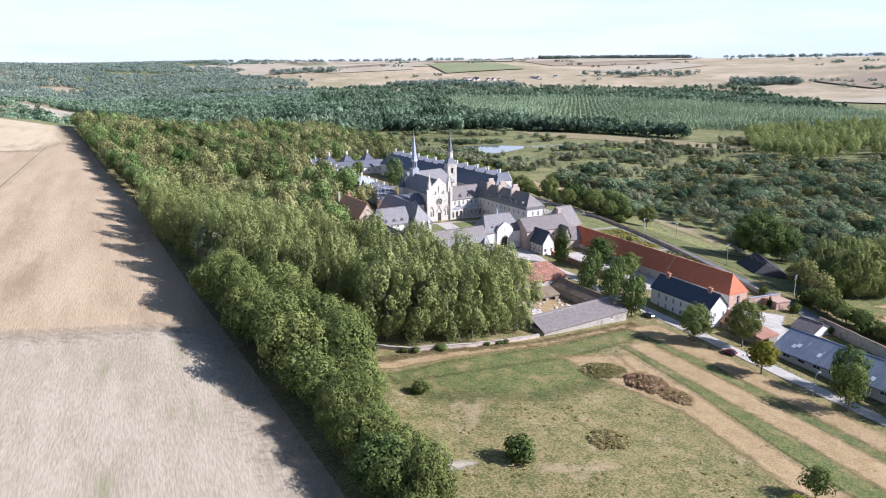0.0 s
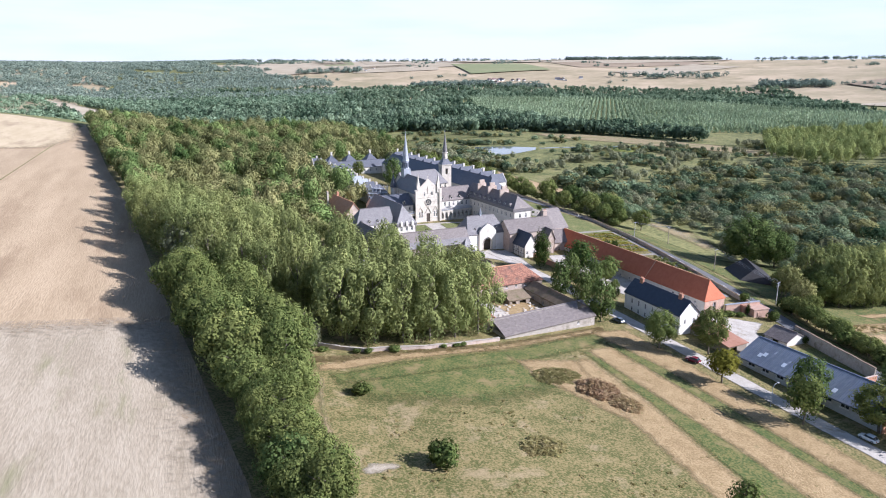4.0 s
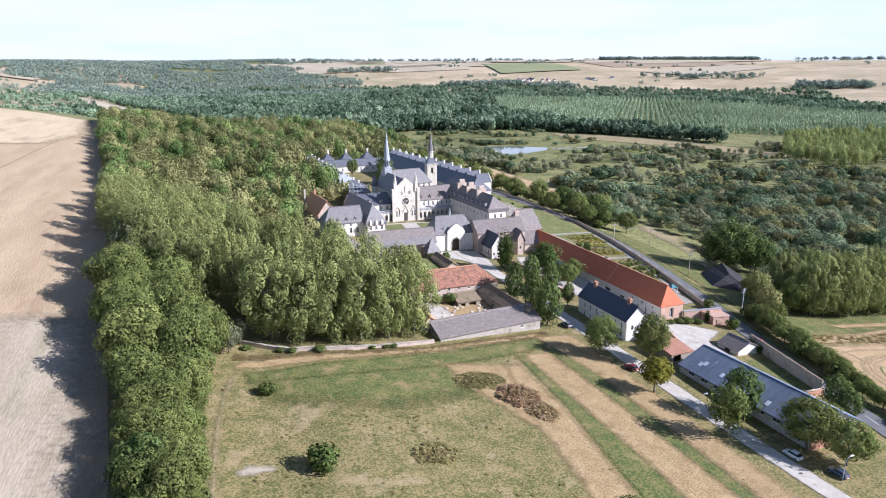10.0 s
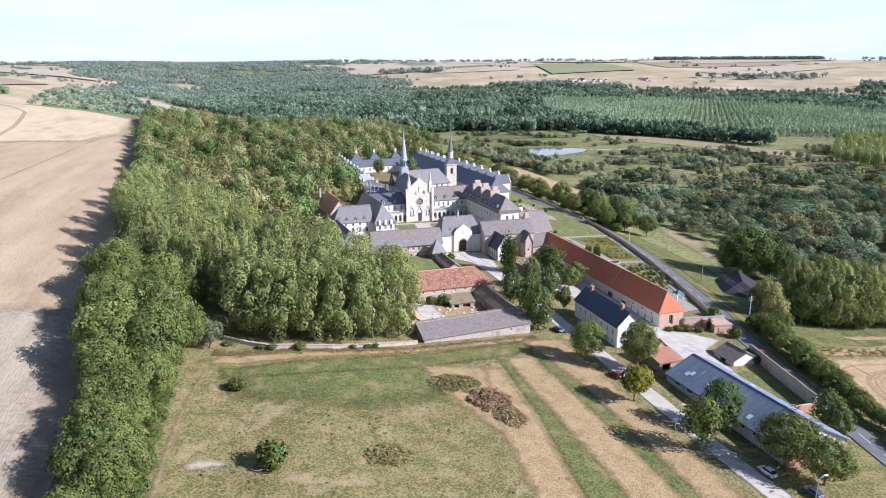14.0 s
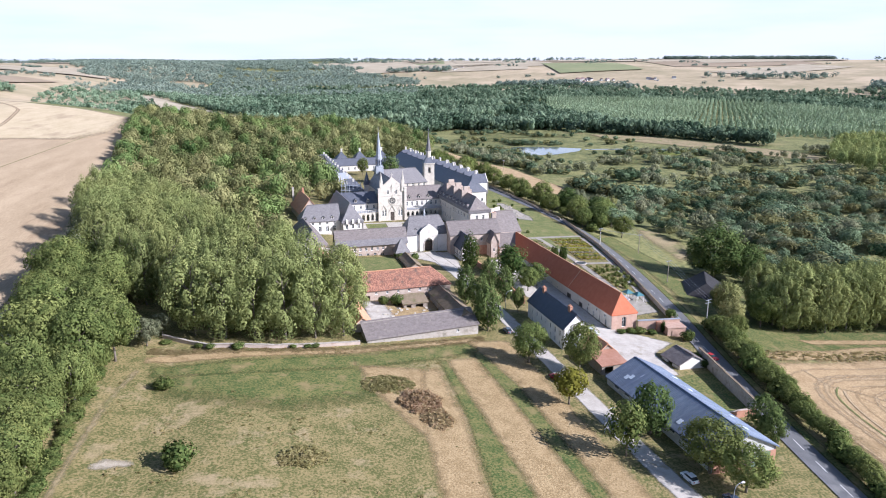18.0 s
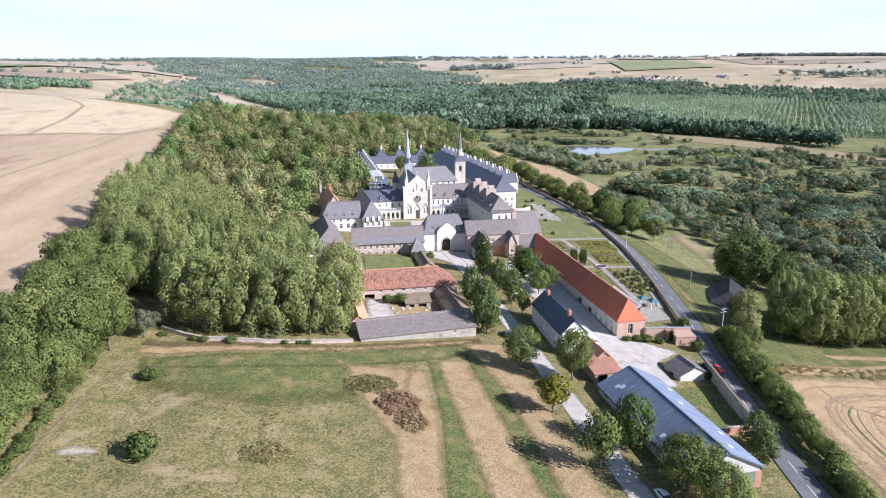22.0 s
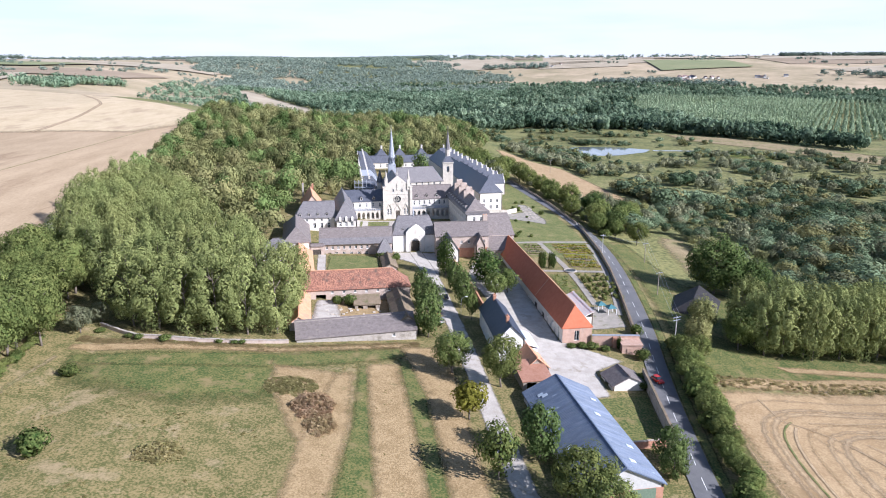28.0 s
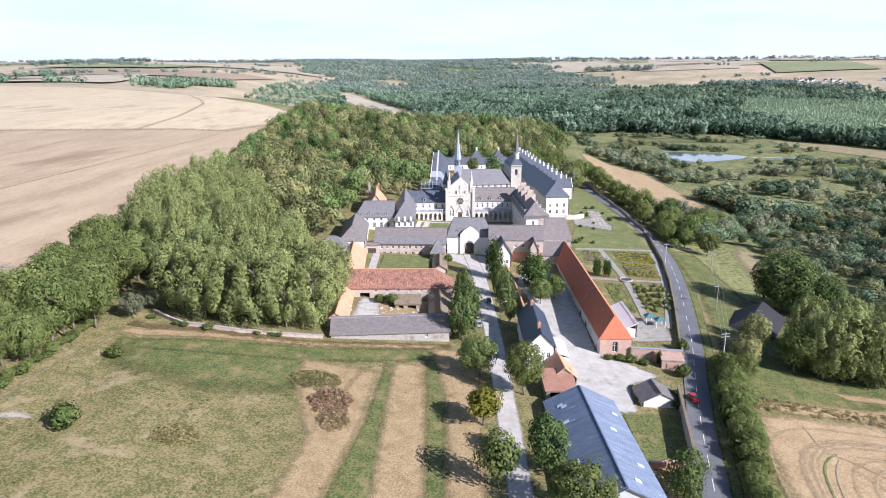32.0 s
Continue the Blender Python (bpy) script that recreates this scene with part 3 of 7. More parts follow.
DRIVE = [(0, -1), (3, -16), (5.6, -33), (8.5, -60), (11.5, -90), (14, -122), (16.3, -153), (20, -185), (26, -215), (34, -250)]
lane("drive", DRIVE, 2.9, GRAVEL, 0.16, "pale gravel drive leading to the gatehouse", "drive", soft=0.9)
drape("forecourt", [(-9, -1), (9, -1), (9.5, -14), (8, -30), (2, -30), (-1, -16), (-9, -9)], GRAVEL, 0.13, 1.5, "pale gravel forecourt before the gatehouse", "forecourt", soft=1.5)
drape("yard", [(31, -30), (38, -30), (40.5, -84), (50, -92), (56, -97), (46, -104), (46, -118), (31, -120), (30, -100), (29, -80), (24, -58), (18, -30), (22, -12), (32, -12)], GRAVEL, 0.13, 1.5, "pale gravel farmyard beside the long barn", "yard", soft=1.2)
ROAD = [(38, -290), (48, -200), (54, -155), (60, -120), (66, -92), (70, -76), (75.5, -45), (80.5, -15), (83.5, 10), (84.5, 36), (82, 80), (74, 140), (66, 200), (58, 260), (40, 340), (10, 430), (-30, 520)]
_, road_line = lane("road", ROAD, 3.0, ASPHALT, 0.18, "grey asphalt country road with a dashed centre line", "road")
lane("verge", [(x + 4.6, y) for x, y in ROAD], 1.6, PASTURE, 0.1, "grass verge along the road", "verge", soft=1)
dash = Geo()
run = 0.0
for (ax, ay), (bx, by) in zip(road_line, road_line[1:]):
    d = Vector((bx - ax, by - ay))
    if -200 < ay < 60 and int(run / 4.2) % 2 == 0 :
        n = d.normalized()
        o = Vector((-n.y, n.x)) * 0.07
        dash.quad(*[(p.x, p.y, ground_z(p.x, p.y) + 0.20) for p in (Vector((ax, ay)) - o, Vector((ax, ay)) + o, Vector((bx, by)) + o, Vector((bx, by)) - o)])
    run += d.length
tagged(new("road_marking", dash.mesh("road_marking", PAINT)), "white dashed centre line painted on the road", "road marking", kind="structure")
drape("crop_field", [(74, -113), (84, -111), (110, -109), (150, -112), (230, -120), (330, -140), (330, -330), (62, -330), (64, -230), (68, -160)], CROP, 0.15, 5, "harvested straw-coloured field with curved tracks", "field", soft=3.5)
for line, w, m, lab in (([(88, -127.2), (85.8, -127.4), (83, -129.6), (81.6, -132.6), (80.3, -137), (79.3, -144.5), (79, -153.4), (79.4, -180), (80, -220)], 0.4, LAWN, "curved green tractor track in the harvested field"),
                        ([(88, -129.4), (86, -129.8), (84.2, -132.4), (82.4, -139.6), (81.3, -147.7), (80.6, -154.6), (80.8, -180), (81.4, -220)], 0.5, CROPDARK, "curved ochre tractor track in the harvested field"),
                        ([(86, -127.1), (92.9, -126.9), (95.6, -129.6), (98.2, -136.8), (100.3, -144), (103.4, -152.3), (112, -180)], 0.35, CROPDARK, "thin ochre tractor track in the harvested field"),
                        ([(92.8, -127.1), (108.4, -126), (122.7, -126.3), (160, -131), (220, -142)], 0.4, CROPDARK, "thin ochre tractor track in the harvested field"),
                        ([(85.3, -116.1), (84.2, -121.7), (85.8, -127.2)], 0.35, CROPDARK, "thin ochre tractor track in the harvested field")):
    lane("tractor_track", line, w, m, 0.26, lab, "track", soft=0.35)
for k in range(6):
    d = 4.6 * k + 1.3 * math.sin(k * 2.3)
    line = [(69.5 + d, -230), (69.5 + d, -165), (70.6 + d, -140 - 0.2 * d), (73.5 + d, -122 - 0.4 * d), (80 + d, -116.5 - d * 0.62), (95 + d, -115.6 - d * 0.8), (130, -117.4 - d), (200, -127 - d)]
    lane("mown_swath", line, 0.8 + 0.25 * (k % 3), (CROPPALE, CROPDARK, CROPPALE, CROP)[k % 4], 0.22, "line of straw left by the harvester along the field's edge", "swath", soft=1.6)
for k in range(7):
    lane("mown_swath", [(90 + 6 * k, -133 - 1.2 * k), (97 + 6.2 * k, -150), (108 + 7 * k, -180), (120 + 8 * k, -220)], 1.0 + 0.3 * (k % 2), (CROPPALE, CROPDARK)[k % 2], 0.21, "slanting line of straw across the harvested field", "swath", soft=2.4)
drape("dry_bank", [(101, -93.5), (121, -96.4), (150, -101), (200, -106), (200, -110), (140, -104), (104, -98)], HAY, 0.2, 1.5, "strip of pale dry grass below the poplars", "grass bank", soft=1.5)
drape("pasture", [(87, 30), (86, -20), (80, -60), (75, -90), (76, -108), (110, -104), (150, -108), (150, -60), (104, -20), (100, 40)], PASTURE, 0.1, 3, "green pasture between the road and the marsh", "pasture", soft=4)
drape("dry_slope", [(112, -8), (126, 0), (137, 30), (136, 52), (126, 60), (119, 44), (116, 18)], DRYREED, 0.16, 3, "slope of tall straw-coloured grass above the marsh", "grass bank", soft=7)
drape("tan_meadow", [(118, 122), (150, 130), (142, 190), (132, 286), (110, 326), (96, 376), (86, 376), (86, 320), (92, 248), (102, 190), (110, 150)], CROP, 0.14, 4, "narrow straw-coloured meadow between hedges", "field", soft=5)
drape("priory_lawn", [(42, 0), (76, -2), (78, 40), (76, 90), (70, 150), (58, 210), (46, 210), (50, 150), (52, 80), (46, 40)], LAWN, 0.12, 6, "mown lawn beside the priory", "lawn")
drape("pond", [(150, 405), (175, 392), (215, 398), (250, 420), (262, 440), (235, 462), (200, 470), (168, 452), (150, 430)], WATER, 0.25, 20, "still pale pond in the marsh", "pond")
lane("ditch", [(262, 432), (300, 428), (345, 415), (390, 405)], 3.5, WATER, 0.22, "narrow ditch of still water leading from the pond", "ditch")
drape("marsh_meadow", [(335, 600), (405, 545), (440, 460), (470, 380), (482, 290), (440, 285), (415, 350), (375, 445), (330, 530)], DRYREED, 0.38, 8, "dry reedy meadow in the marsh", "meadow", soft=14)
drape("marsh_meadow", [(300, 424), (322, 428), (362, 372), (350, 350), (325, 368)], REEDBED, 0.50, 6, "bright yellow-green reed bed in the marsh", "meadow", soft=7)
drape("marsh_meadow", [(250, 300), (330, 350), (430, 360), (520, 330), (520, 360), (430, 410), (330, 400), (250, 340)], PASTURE, 0.3, 12, "bright green reedy meadow in the marsh", "meadow", soft=22)
drape("marsh_meadow", [(110, 330), (150, 360), (150, 480), (200, 560), (300, 560), (310, 600), (180, 620), (110, 500)], PASTURE, 0.3, 12, "green reedy meadow beside the pond", "meadow", soft=22)
lane("dry_edge", [(-92.5, -108), (-95.5, -125), (-96.5, -150), (-97, -175), (-98, -215)], 1.0, DRYREED, 0.16, "strip of yellow dry grass along the hedge", "grass strip", soft=1.6)
drape("valley_field", [(-435, 1634), (-392, 1626), (-253, 1307), (-173, 1102), (-99, 926), (-126, 689), (-227, 855), (-339, 1274)], STRAW, 1.0, 30, "long tan stubble field sloping to the valley floor", "field", soft=8)
drape("valley_field", [(-470, 1195), (-455, 1090), (-380, 1050), (-290, 1110), (-310, 1150), (-390, 1170)], STRAW, 1.0, 20, "small tan stubble field beyond the wood", "field", soft=6)
drape("valley_field", [(-90, 985), (-20, 975), (10, 1010), (-30, 1060), (-95, 1040)], FARGREEN, 1.0, 20, "green paddock beside the valley shed", "field", soft=6)
# patchwork of fields on the far slopes
rf = random.Random(5)
for k in range(56):
    side = k % 3
    if side == 0:
        cx, cy = rf.uniform(1200, 3600), rf.uniform(700, 4000)
    elif side == 1:
        cx, cy = rf.uniform(-2600, -520), rf.uniform(350, 3800)
    else:
        cx, cy = rf.uniform(300, 2800), rf.uniform(2900, 4200)
    if math.hypot(cx + 50, cy + 260) > 4300:
        continue
    w, d, a = rf.uniform(160, 420), rf.uniform(120, 300), rf.uniform(-0.4, 0.4)
    c, s = math.cos(a), math.sin(a)
    poly = [(cx + u * w * c - v * d * s, cy + u * w * s + v * d * c) for u, v in ((-1, -1), (1, -1), (1.1, 1), (-0.9, 1))]
    m = (STRAW, STRAW, FARTAN, STRAW, FARGREEN)[k % 5]
    drape("far_field", poly, m, 2.0 + 0.4 * (k % 7), 90, {STRAW: "pale straw-coloured field on the far slope", FARTAN: "brownish field on the far slope", FARGREEN: "green field on the far slope"}[m], "field")

# ---- building kit ----
def wall_panel(w, h, openings, thick=0.45, apex=None, sink=1.5):
    """A wall from x = 0 to w, its outer face at y = 0, with holes; apex: (x, z) of a gable on top."""
    g = Geo()
    xs = sorted({0.0, w, *[o[0] for o in openings], *[o[0] + o[2] for o in openings]})
    zs = sorted({-sink, h, *[o[1] for o in openings], *[o[1] + o[3] for o in openings]})
    zs = [z for z in zs if z <= h]
    for x0, x1 in zip(xs, xs[1:]):
        for z0, z1 in zip(zs, zs[1:]):
            mx, mz = (x0 + x1) / 2, (z0 + z1) / 2
            if any(o[0] < mx < o[0] + o[2] and o[1] < mz < o[1] + o[3] for o in openings):
                continue
            g.quad((x0, 0, z0), (x1, 0, z0), (x1, 0, z1), (x0, 0, z1))
            g.quad((x0, thick, z1), (x1, thick, z1), (x1, thick, z0), (x0, thick, z0))
    for x, z, ow, oh, *_ in openings:
        x1, z1 = x + ow, z + oh
        g.quad((x, 0, z), (x, thick, z), (x1, thick, z), (x1, 0, z))
        g.quad((x, 0, z1), (x1, 0, z1), (x1, thick, z1), (x, thick, z1))
        g.quad((x, 0, z), (x, 0, z1), (x, thick, z1), (x, thick, z))
        g.quad((x1, 0, z), (x1, thick, z), (x1, thick, z1), (x1, 0, z1))
    if apex:
        g.quad((0, 0, h), (w, 0, h), (apex[0], 0, apex[1]))
        g.quad((w, thick, h), (0, thick, h), (apex[0], thick, apex[1]))
    return g


WINDOW_MESHES = {}


def window_meshes(w, h, arch):
    """A timber window frame with its bars, and its pane, made once for each size."""
    key = (round(w, 2), round(h, 2), arch)
    if key not in WINDOW_MESHES:
        g, t = Geo(), 0.09
        g.box(0, 0.16, 0, t, 0.28, h).box(w - t, 0.16, 0, w, 0.28, h).box(t, 0.16, 0, w - t, 0.28, t).box(t, 0.16, h - t, w - t, 0.28, h)
        if w > 0.7:
            g.box(w / 2 - 0.04, 0.18, t, w / 2 + 0.04, 0.26, h - t)
        if h > 1.3:
            g.box(t, 0.185, h * 0.62, w - t, 0.255, h * 0.62 + 0.06)
        g.box(-0.1, -0.12, -0.12, w + 0.1, 0.16, -0.02)
        if arch:
            for s in (0, 1):
                x0 = 0 if s == 0 else w
                g.quad(*[(p[0], 0.03, p[1]) for p in ([(x0, h), (x0, h - w * 0.45), (x0 + (0.14 if s == 0 else -0.14) * w, h - w * 0.18), (x0 + (0.30 if s == 0 else -0.30) * w, h)][:: (1 if s else -1)])])
        pane = Geo().box(0.05, 0.205, 0.05, w - 0.05, 0.225, h - 0.05)
        WINDOW_MESHES[key] = (g.mesh("window", FRAMEW), pane.mesh("pane", GLASS))
    return WINDOW_MESHES[key]


DOOR_MESHES = {}


def door_mesh(w, h):
    key = (round(w, 2), round(h, 2))
    if key not in DOOR_MESHES:
        g = Geo()
        n = max(3, int(w / 0.35))
        for i in range(n):
            g.box(w * i / n + 0.015, 0.2, 0, w * (i + 1) / n - 0.015, 0.28, h - 0.03)
        g.box(0, 0.28, h * 0.2, w, 0.33, h * 0.28).box(0, 0.28, h * 0.7, w, 0.33, h * 0.78)
        DOOR_MESHES[key] = g.mesh("door", DARKWOOD)
    return DOOR_MESHES[key]


def row(n, x0, x1, z, w, h, arch=False):
    """n openings of one size, evenly set between x0 and x1."""
    step = (x1 - x0) / n
    return [(x0 + step * (i + 0.5) - w / 2, z, w, h, "arch" if arch else "window") for i in range(n)]


def roof_geo(L, W, eave, ridge, kind, over=0.35, hipl=None, hipr=None, thick=0.22, brk=None):
    """Slabs of a pitched roof about the origin, with the ridge along x."""
    g = Geo()
    a, b = L / 2 + over, W / 2 + over
    drop = (ridge - eave) * over / (W / 2)
    z0 = eave - drop + thick
    zr = ridge + thick
    if kind == "mono":
        g.slab([(-a, -b, z0), (a, -b, z0), (a, b, zr), (-a, b, zr)], thick)
        return g
    hl = a if kind == "gable" else max(0.0, L / 2 - (hipl if hipl is not None else W * 0.45))
    hr = a if kind == "gable" else max(0.0, L / 2 - (hipr if hipr is not None else W * 0.45))
    if kind == "gable":
        g.slab([(-a, -b, z0), (a, -b, z0), (a, 0, zr), (-a, 0, zr)], thick)
        g.slab([(a, b, z0), (-a, b, z0), (-a, 0, zr), (a, 0, zr)], thick)
    else:
        hl, hr = (a if hipl == 0 else hl), (a if hipr == 0 else hr)
        g.slab([(-a, -b, z0), (a, -b, z0), (hr, 0, zr), (-hl, 0, zr)], thick)
        g.slab([(a, b, z0), (-a, b, z0), (-hl, 0, zr), (hr, 0, zr)], thick)
        if hipr != 0:
            g.slab([(a, -b, z0), (a, b, z0), (hr, 0, zr)], thick)
        if hipl != 0:
            g.slab([(-a, b, z0), (-a, -b, z0), (-hl, 0, zr)], thick)
    return g


def ridge_geo(x0, x1, z, over=0.0):
    return Geo().box(x0, -0.16, z - 0.06, x1, 0.16, z + 0.16)


def building(name, label, category, x, y, L, W, turn, base, eave, ridge, wall, roof, kind="gable", wins=None, hipl=None, hipr=None, ridge_mat=None, over=0.35, sink=2.0, group=""):
    """A house whose length L runs along its own x axis, turned by so many degrees. wins: openings for the sides F, B, L, R,
    with heights above the base. Returns the Empty at its base."""
    e = new(name)
    e.matrix_basis = pose(x, y, base, 0, 0, turn)
    tagged(e, label, category, group=group)
    wins = wins or {}
    h, hr = eave - base, ridge - base
    sides = {"F": (L, pose(-L / 2, -W / 2, 0)), "B": (L, pose(L / 2, W / 2, 0, 0, 0, 180)),
             "L": (W - 0.9, pose(-L / 2, W / 2 - 0.45, 0, 0, 0, -90)), "R": (W - 0.9, pose(L / 2, -W / 2 + 0.45, 0, 0, 0, 90))}
    for s, (w, m) in sides.items():
        ops = wins.get(s, [])
        if s in "LR":
            ops = [(o[0] - 0.45, *o[1:]) for o in ops]
        apex = None
        top = h
        if kind == "gable" and s in "LR" or (kind == "hip" and s == "L" and hipl == 0) or (kind == "hip" and s == "R" and hipr == 0):
            k = (hr - h) / (W / 2)
            top, apex = h + 0.45 * k, (w / 2, hr)
        if kind == "mono" and s == "B":
            top = hr
        holes = [o for o in ops if o[1] + o[3] < top - 0.02]
        wl = part("wall", wall_panel(w, top, holes, 0.45, apex, sink).mesh("wall", wall), e, m)
        for o in holes:
            om = m @ pose(o[0], 0, o[1])
            if o[4] == "door":
                part("door", door_mesh(o[2], o[3]), e, om)
            elif o[4] != "open":
                fr, pn = window_meshes(o[2], o[3], o[4] == "arch")
                f = part("window", fr, e, om)
                part("pane", pn, f)
    part("roof", roof_geo(L, W, h, hr, kind, over, hipl, hipr).mesh("roof", roof), e)
    if kind != "mono":
        hl = 0 if kind == "gable" or hipl == 0 else (hipl if hipl is not None else W * 0.45)
        hh = 0 if kind == "gable" or hipr == 0 else (hipr if hipr is not None else W * 0.45)
        if L / 2 - hh > -L / 2 + hl + 0.3:
            part("ridge_capping", ridge_geo(-L / 2 + hl, L / 2 - hh, hr + 0.22).mesh("ridge_capping", ridge_mat or roof), e)
    return e


def chimney(e, x, y, z0, z1, w=0.9, d=0.7, material=None, pots=2):
    g = Geo().box(x - w / 2, y - d / 2, z0, x + w / 2, y + d / 2, z1 - 0.25).box(x - w / 2 - 0.1, y - d / 2 - 0.1, z1 - 0.25, x + w / 2 + 0.1, y + d / 2 + 0.1, z1)
    c = part("chimney", g.mesh("chimney", material or REDBRICK), e)
    for i in range(pots):
        px = x + (i - (pots - 1) / 2) * w / max(pots, 1)
        part("chimney_pot", Geo().cone(px, y, z1, z1 + 0.45, 0.16, 0.13).mesh("chimney_pot", ORANGETILE), c)


DORMER = {}


def dormer(e, x, y, z, w=1.1, h=1.5, face=-1, roofm=None, wallm=None):
    """A small gabled dormer that looks along -y (face -1) or +y."""
    key = (w, h, roofm.name if roofm else "", wallm.name if wallm else "")
    if key not in DORMER:
        b = Geo().box(-w / 2, 0, 0, -w / 2 + 0.14, 2.2, h).box(w / 2 - 0.14, 0, 0, w / 2, 2.2, h).box(-w / 2 + 0.14, 0, 0, w / 2 - 0.14, 0.1, 0.2)
        b.quad((-w / 2, 0, h), (w / 2, 0, h), (0, 0, h + 0.55 * w))
        r = Geo().slab([(-w / 2 - 0.12, -0.15, h - 0.05), (0, -0.15, h + 0.6 * w), (0, 2.8, h + 0.6 * w), (-w / 2 - 0.12, 2.8, h - 0.05)][::-1], 0.08)
        r.slab([(w / 2 + 0.12, -0.15, h - 0.05), (0, -0.15, h + 0.6 * w), (0, 2.8, h + 0.6 * w), (w / 2 + 0.12, 2.8, h - 0.05)], 0.08)
        DORMER[key] = (b.mesh("dormer", wallm or LIME), r.mesh("dormer_roof", roofm or SLATE), Geo().box(-w / 2 + 0.14, 0.12, 0.2, w / 2 - 0.14, 0.16, h).mesh("pane", GLASS))
    b, r, p = DORMER[key]
    d = part("dormer", b, e, pose(x, y, z, 0, 0, 0 if face < 0 else 180))
    part("dormer_roof", r, d)
    part("pane", p, d)


def slope(y, W, eave, ridge):
    """The height of a pitched roof at the distance y from its middle line."""
    return ridge - (ridge - eave) * abs(y) / (W / 2)


# ---- the gatehouse ----
gate = building("gatehouse", "white limewashed gatehouse with a hipped slate roof and pointed archway", "gatehouse", -0.6, 6.6, 17.7, 12.4, 3, 0, 7.2, 13.5, WHITEWASH, SLATE, "hip",
                {"F": [(6.85, -0.2, 4.0, 4.9, "open")], "B": [(6.85, -0.2, 4.0, 4.9, "open")], "L": row(2, 1, 11.4, 3.5, 1.0, 1.6), "R": row(2, 1, 11.4, 3.5, 1.0, 1.6)}, hipl=2.4, hipr=2.4)
bm = bmesh.new()
for sgn in (1, -1):
    for quadp in (((-3.9, 0), (-2.0, 0), (-2.0, 3.0), (-3.9, 3.0)), ((-3.9, 3.0), (-2.0, 3.0), (-1.75, 4.0), (-3.9, 4.0)), ((-3.9, 4.0), (-1.75, 4.0), (-1.1, 5.0), (-3.9, 5.0)),
                  ((-3.9, 5.0), (-1.1, 5.0), (0, 5.7), (-3.9, 5.7)), ((-3.9, 5.7), (0, 5.7), (0, 8.2), (-3.9, 8.2)), ((-3.9, 8.2), (0, 8.2), (0, 9.6), (-2.7, 9.6)), ((-2.7, 9.6), (0, 9.6), (0, 11.4), (-1.0, 10.9))):
        vs = [bm.verts.new((sgn * px, 0, pz)) for px, pz in quadp]
        f = bm.faces.new(vs if sgn > 0 else vs[::-1])
bmesh.ops.remove_doubles(bm, verts=bm.verts[:], dist=0.001)
res = bmesh.ops.extrude_face_region(bm, geom=bm.faces[:])
for v in [v for v in res["geom"] if isinstance(v, bmesh.types.BMVert)]:
    v.co.y += 1.2
bmesh.ops.recalc_face_normals(bm, faces=bm.faces[:])
gme = bpy.data.meshes.new("arched_front")
bm.to_mesh(gme)
bm.free()
gme.materials.append(LIME)
part("arched_front", gme, gate, pose(0.25, -6.9, 0), "white stepped gable with a pointed arch")
arch_ring = Geo()
ap = [(-2.1, 0.0), (-2.1, 3.0), (-1.85, 4.05), (-1.15, 5.1), (0, 5.85), (1.15, 5.1), (1.85, 4.05), (2.1, 3.0), (2.1, 0.0)]
for (ax, az), (bx, bz) in zip(ap, ap[1:]):
    arch_ring.tube((ax, -0.05, az), (bx, -0.05, bz), 0.16, 0.16, 6)
part("arch_moulding", arch_ring.mesh("arch_moulding", STONE), gate, pose(0.25, -6.9, 0))
part("gate_leaf", door_mesh(4.0, 4.2), gate, pose(-1.75, -5.6, 0), "dark timber carriage gate")
part("niche", Geo().box(-0.35, -0.06, 7.6, 0.35, 0.1, 9.0).mesh("niche", STONE), gate, pose(0.25, -6.9, 0))
for sx in (-4.8, 5.3):
    dormer(gate, sx, -4.9, 8.2, 0.8, 0.9, -1, SLATE, LIME)
part("ridge_turret", Geo().box(-0.35, -0.35, 13.4, 0.35, 0.35, 14.6).cone(0, 0, 14.6, 17.0, 0.5, 0.04, 6).mesh("ridge_turret", LEAD), gate)

# ---- ranges round the forecourt ----
lr = building("west_range", "two-storey pale brick range with a long slate roof", "range", -24.2, 0.9, 28.8, 9.4, 3, -1.0, 5.0, 10.2, BRICK, OLDSLATE, "gable",
              {"F": row(8, 1.5, 20, 3.6, 0.9, 1.3) + [(3.2, 0.05, 1.1, 2.2, "door")] + row(5, 5, 20, 0.7, 1.2, 1.7), "B": row(7, 1.5, 27, 3.2, 1.0, 1.5), "L": row(2, 1, 8, 1.2, 1.0, 1.5)}, sink=3)
part("eave_roof", Geo().slab([(-14.8, -5.4, 5.75), (14.6, -5.4, 5.75), (14.6, -3.3, 7.9), (-14.8, -3.3, 7.9)], 0.1).mesh("eave_roof", SLATE), lr, None, "smoother grey slates along the eave")
pv = building("corner_pavilion", "small square pavilion with a steep pyramid slate roof", "pavilion", -12.6, -6.5, 5.6, 5.6, 5, -1.0, 2.8, 7.4, BRICK, SLATE, "hip", {"F": row(1, 0.5, 5, 0.8, 1.0, 1.4)}, hipl=2.7, hipr=2.7)
building("forecourt_shed", "low brick shed with a mossy brown roof", "shed", -10.8, -17.5, 17, 5.2, 95, -1.6, 0.9, 2.4, BRICK, MOSSROOF, "gable")
ol = building("orange_range", "long low range with a worn orange tile roof", "range", -43.3, -27.5, 37, 9.6, 98, -0.6, 3.1, 6.6, BRICK, ORANGETILE, "gable", {"F": row(5, 3, 34, 0.8, 1.1, 1.3), "B": row(5, 3, 34, 0.8, 1.1, 1.3)})
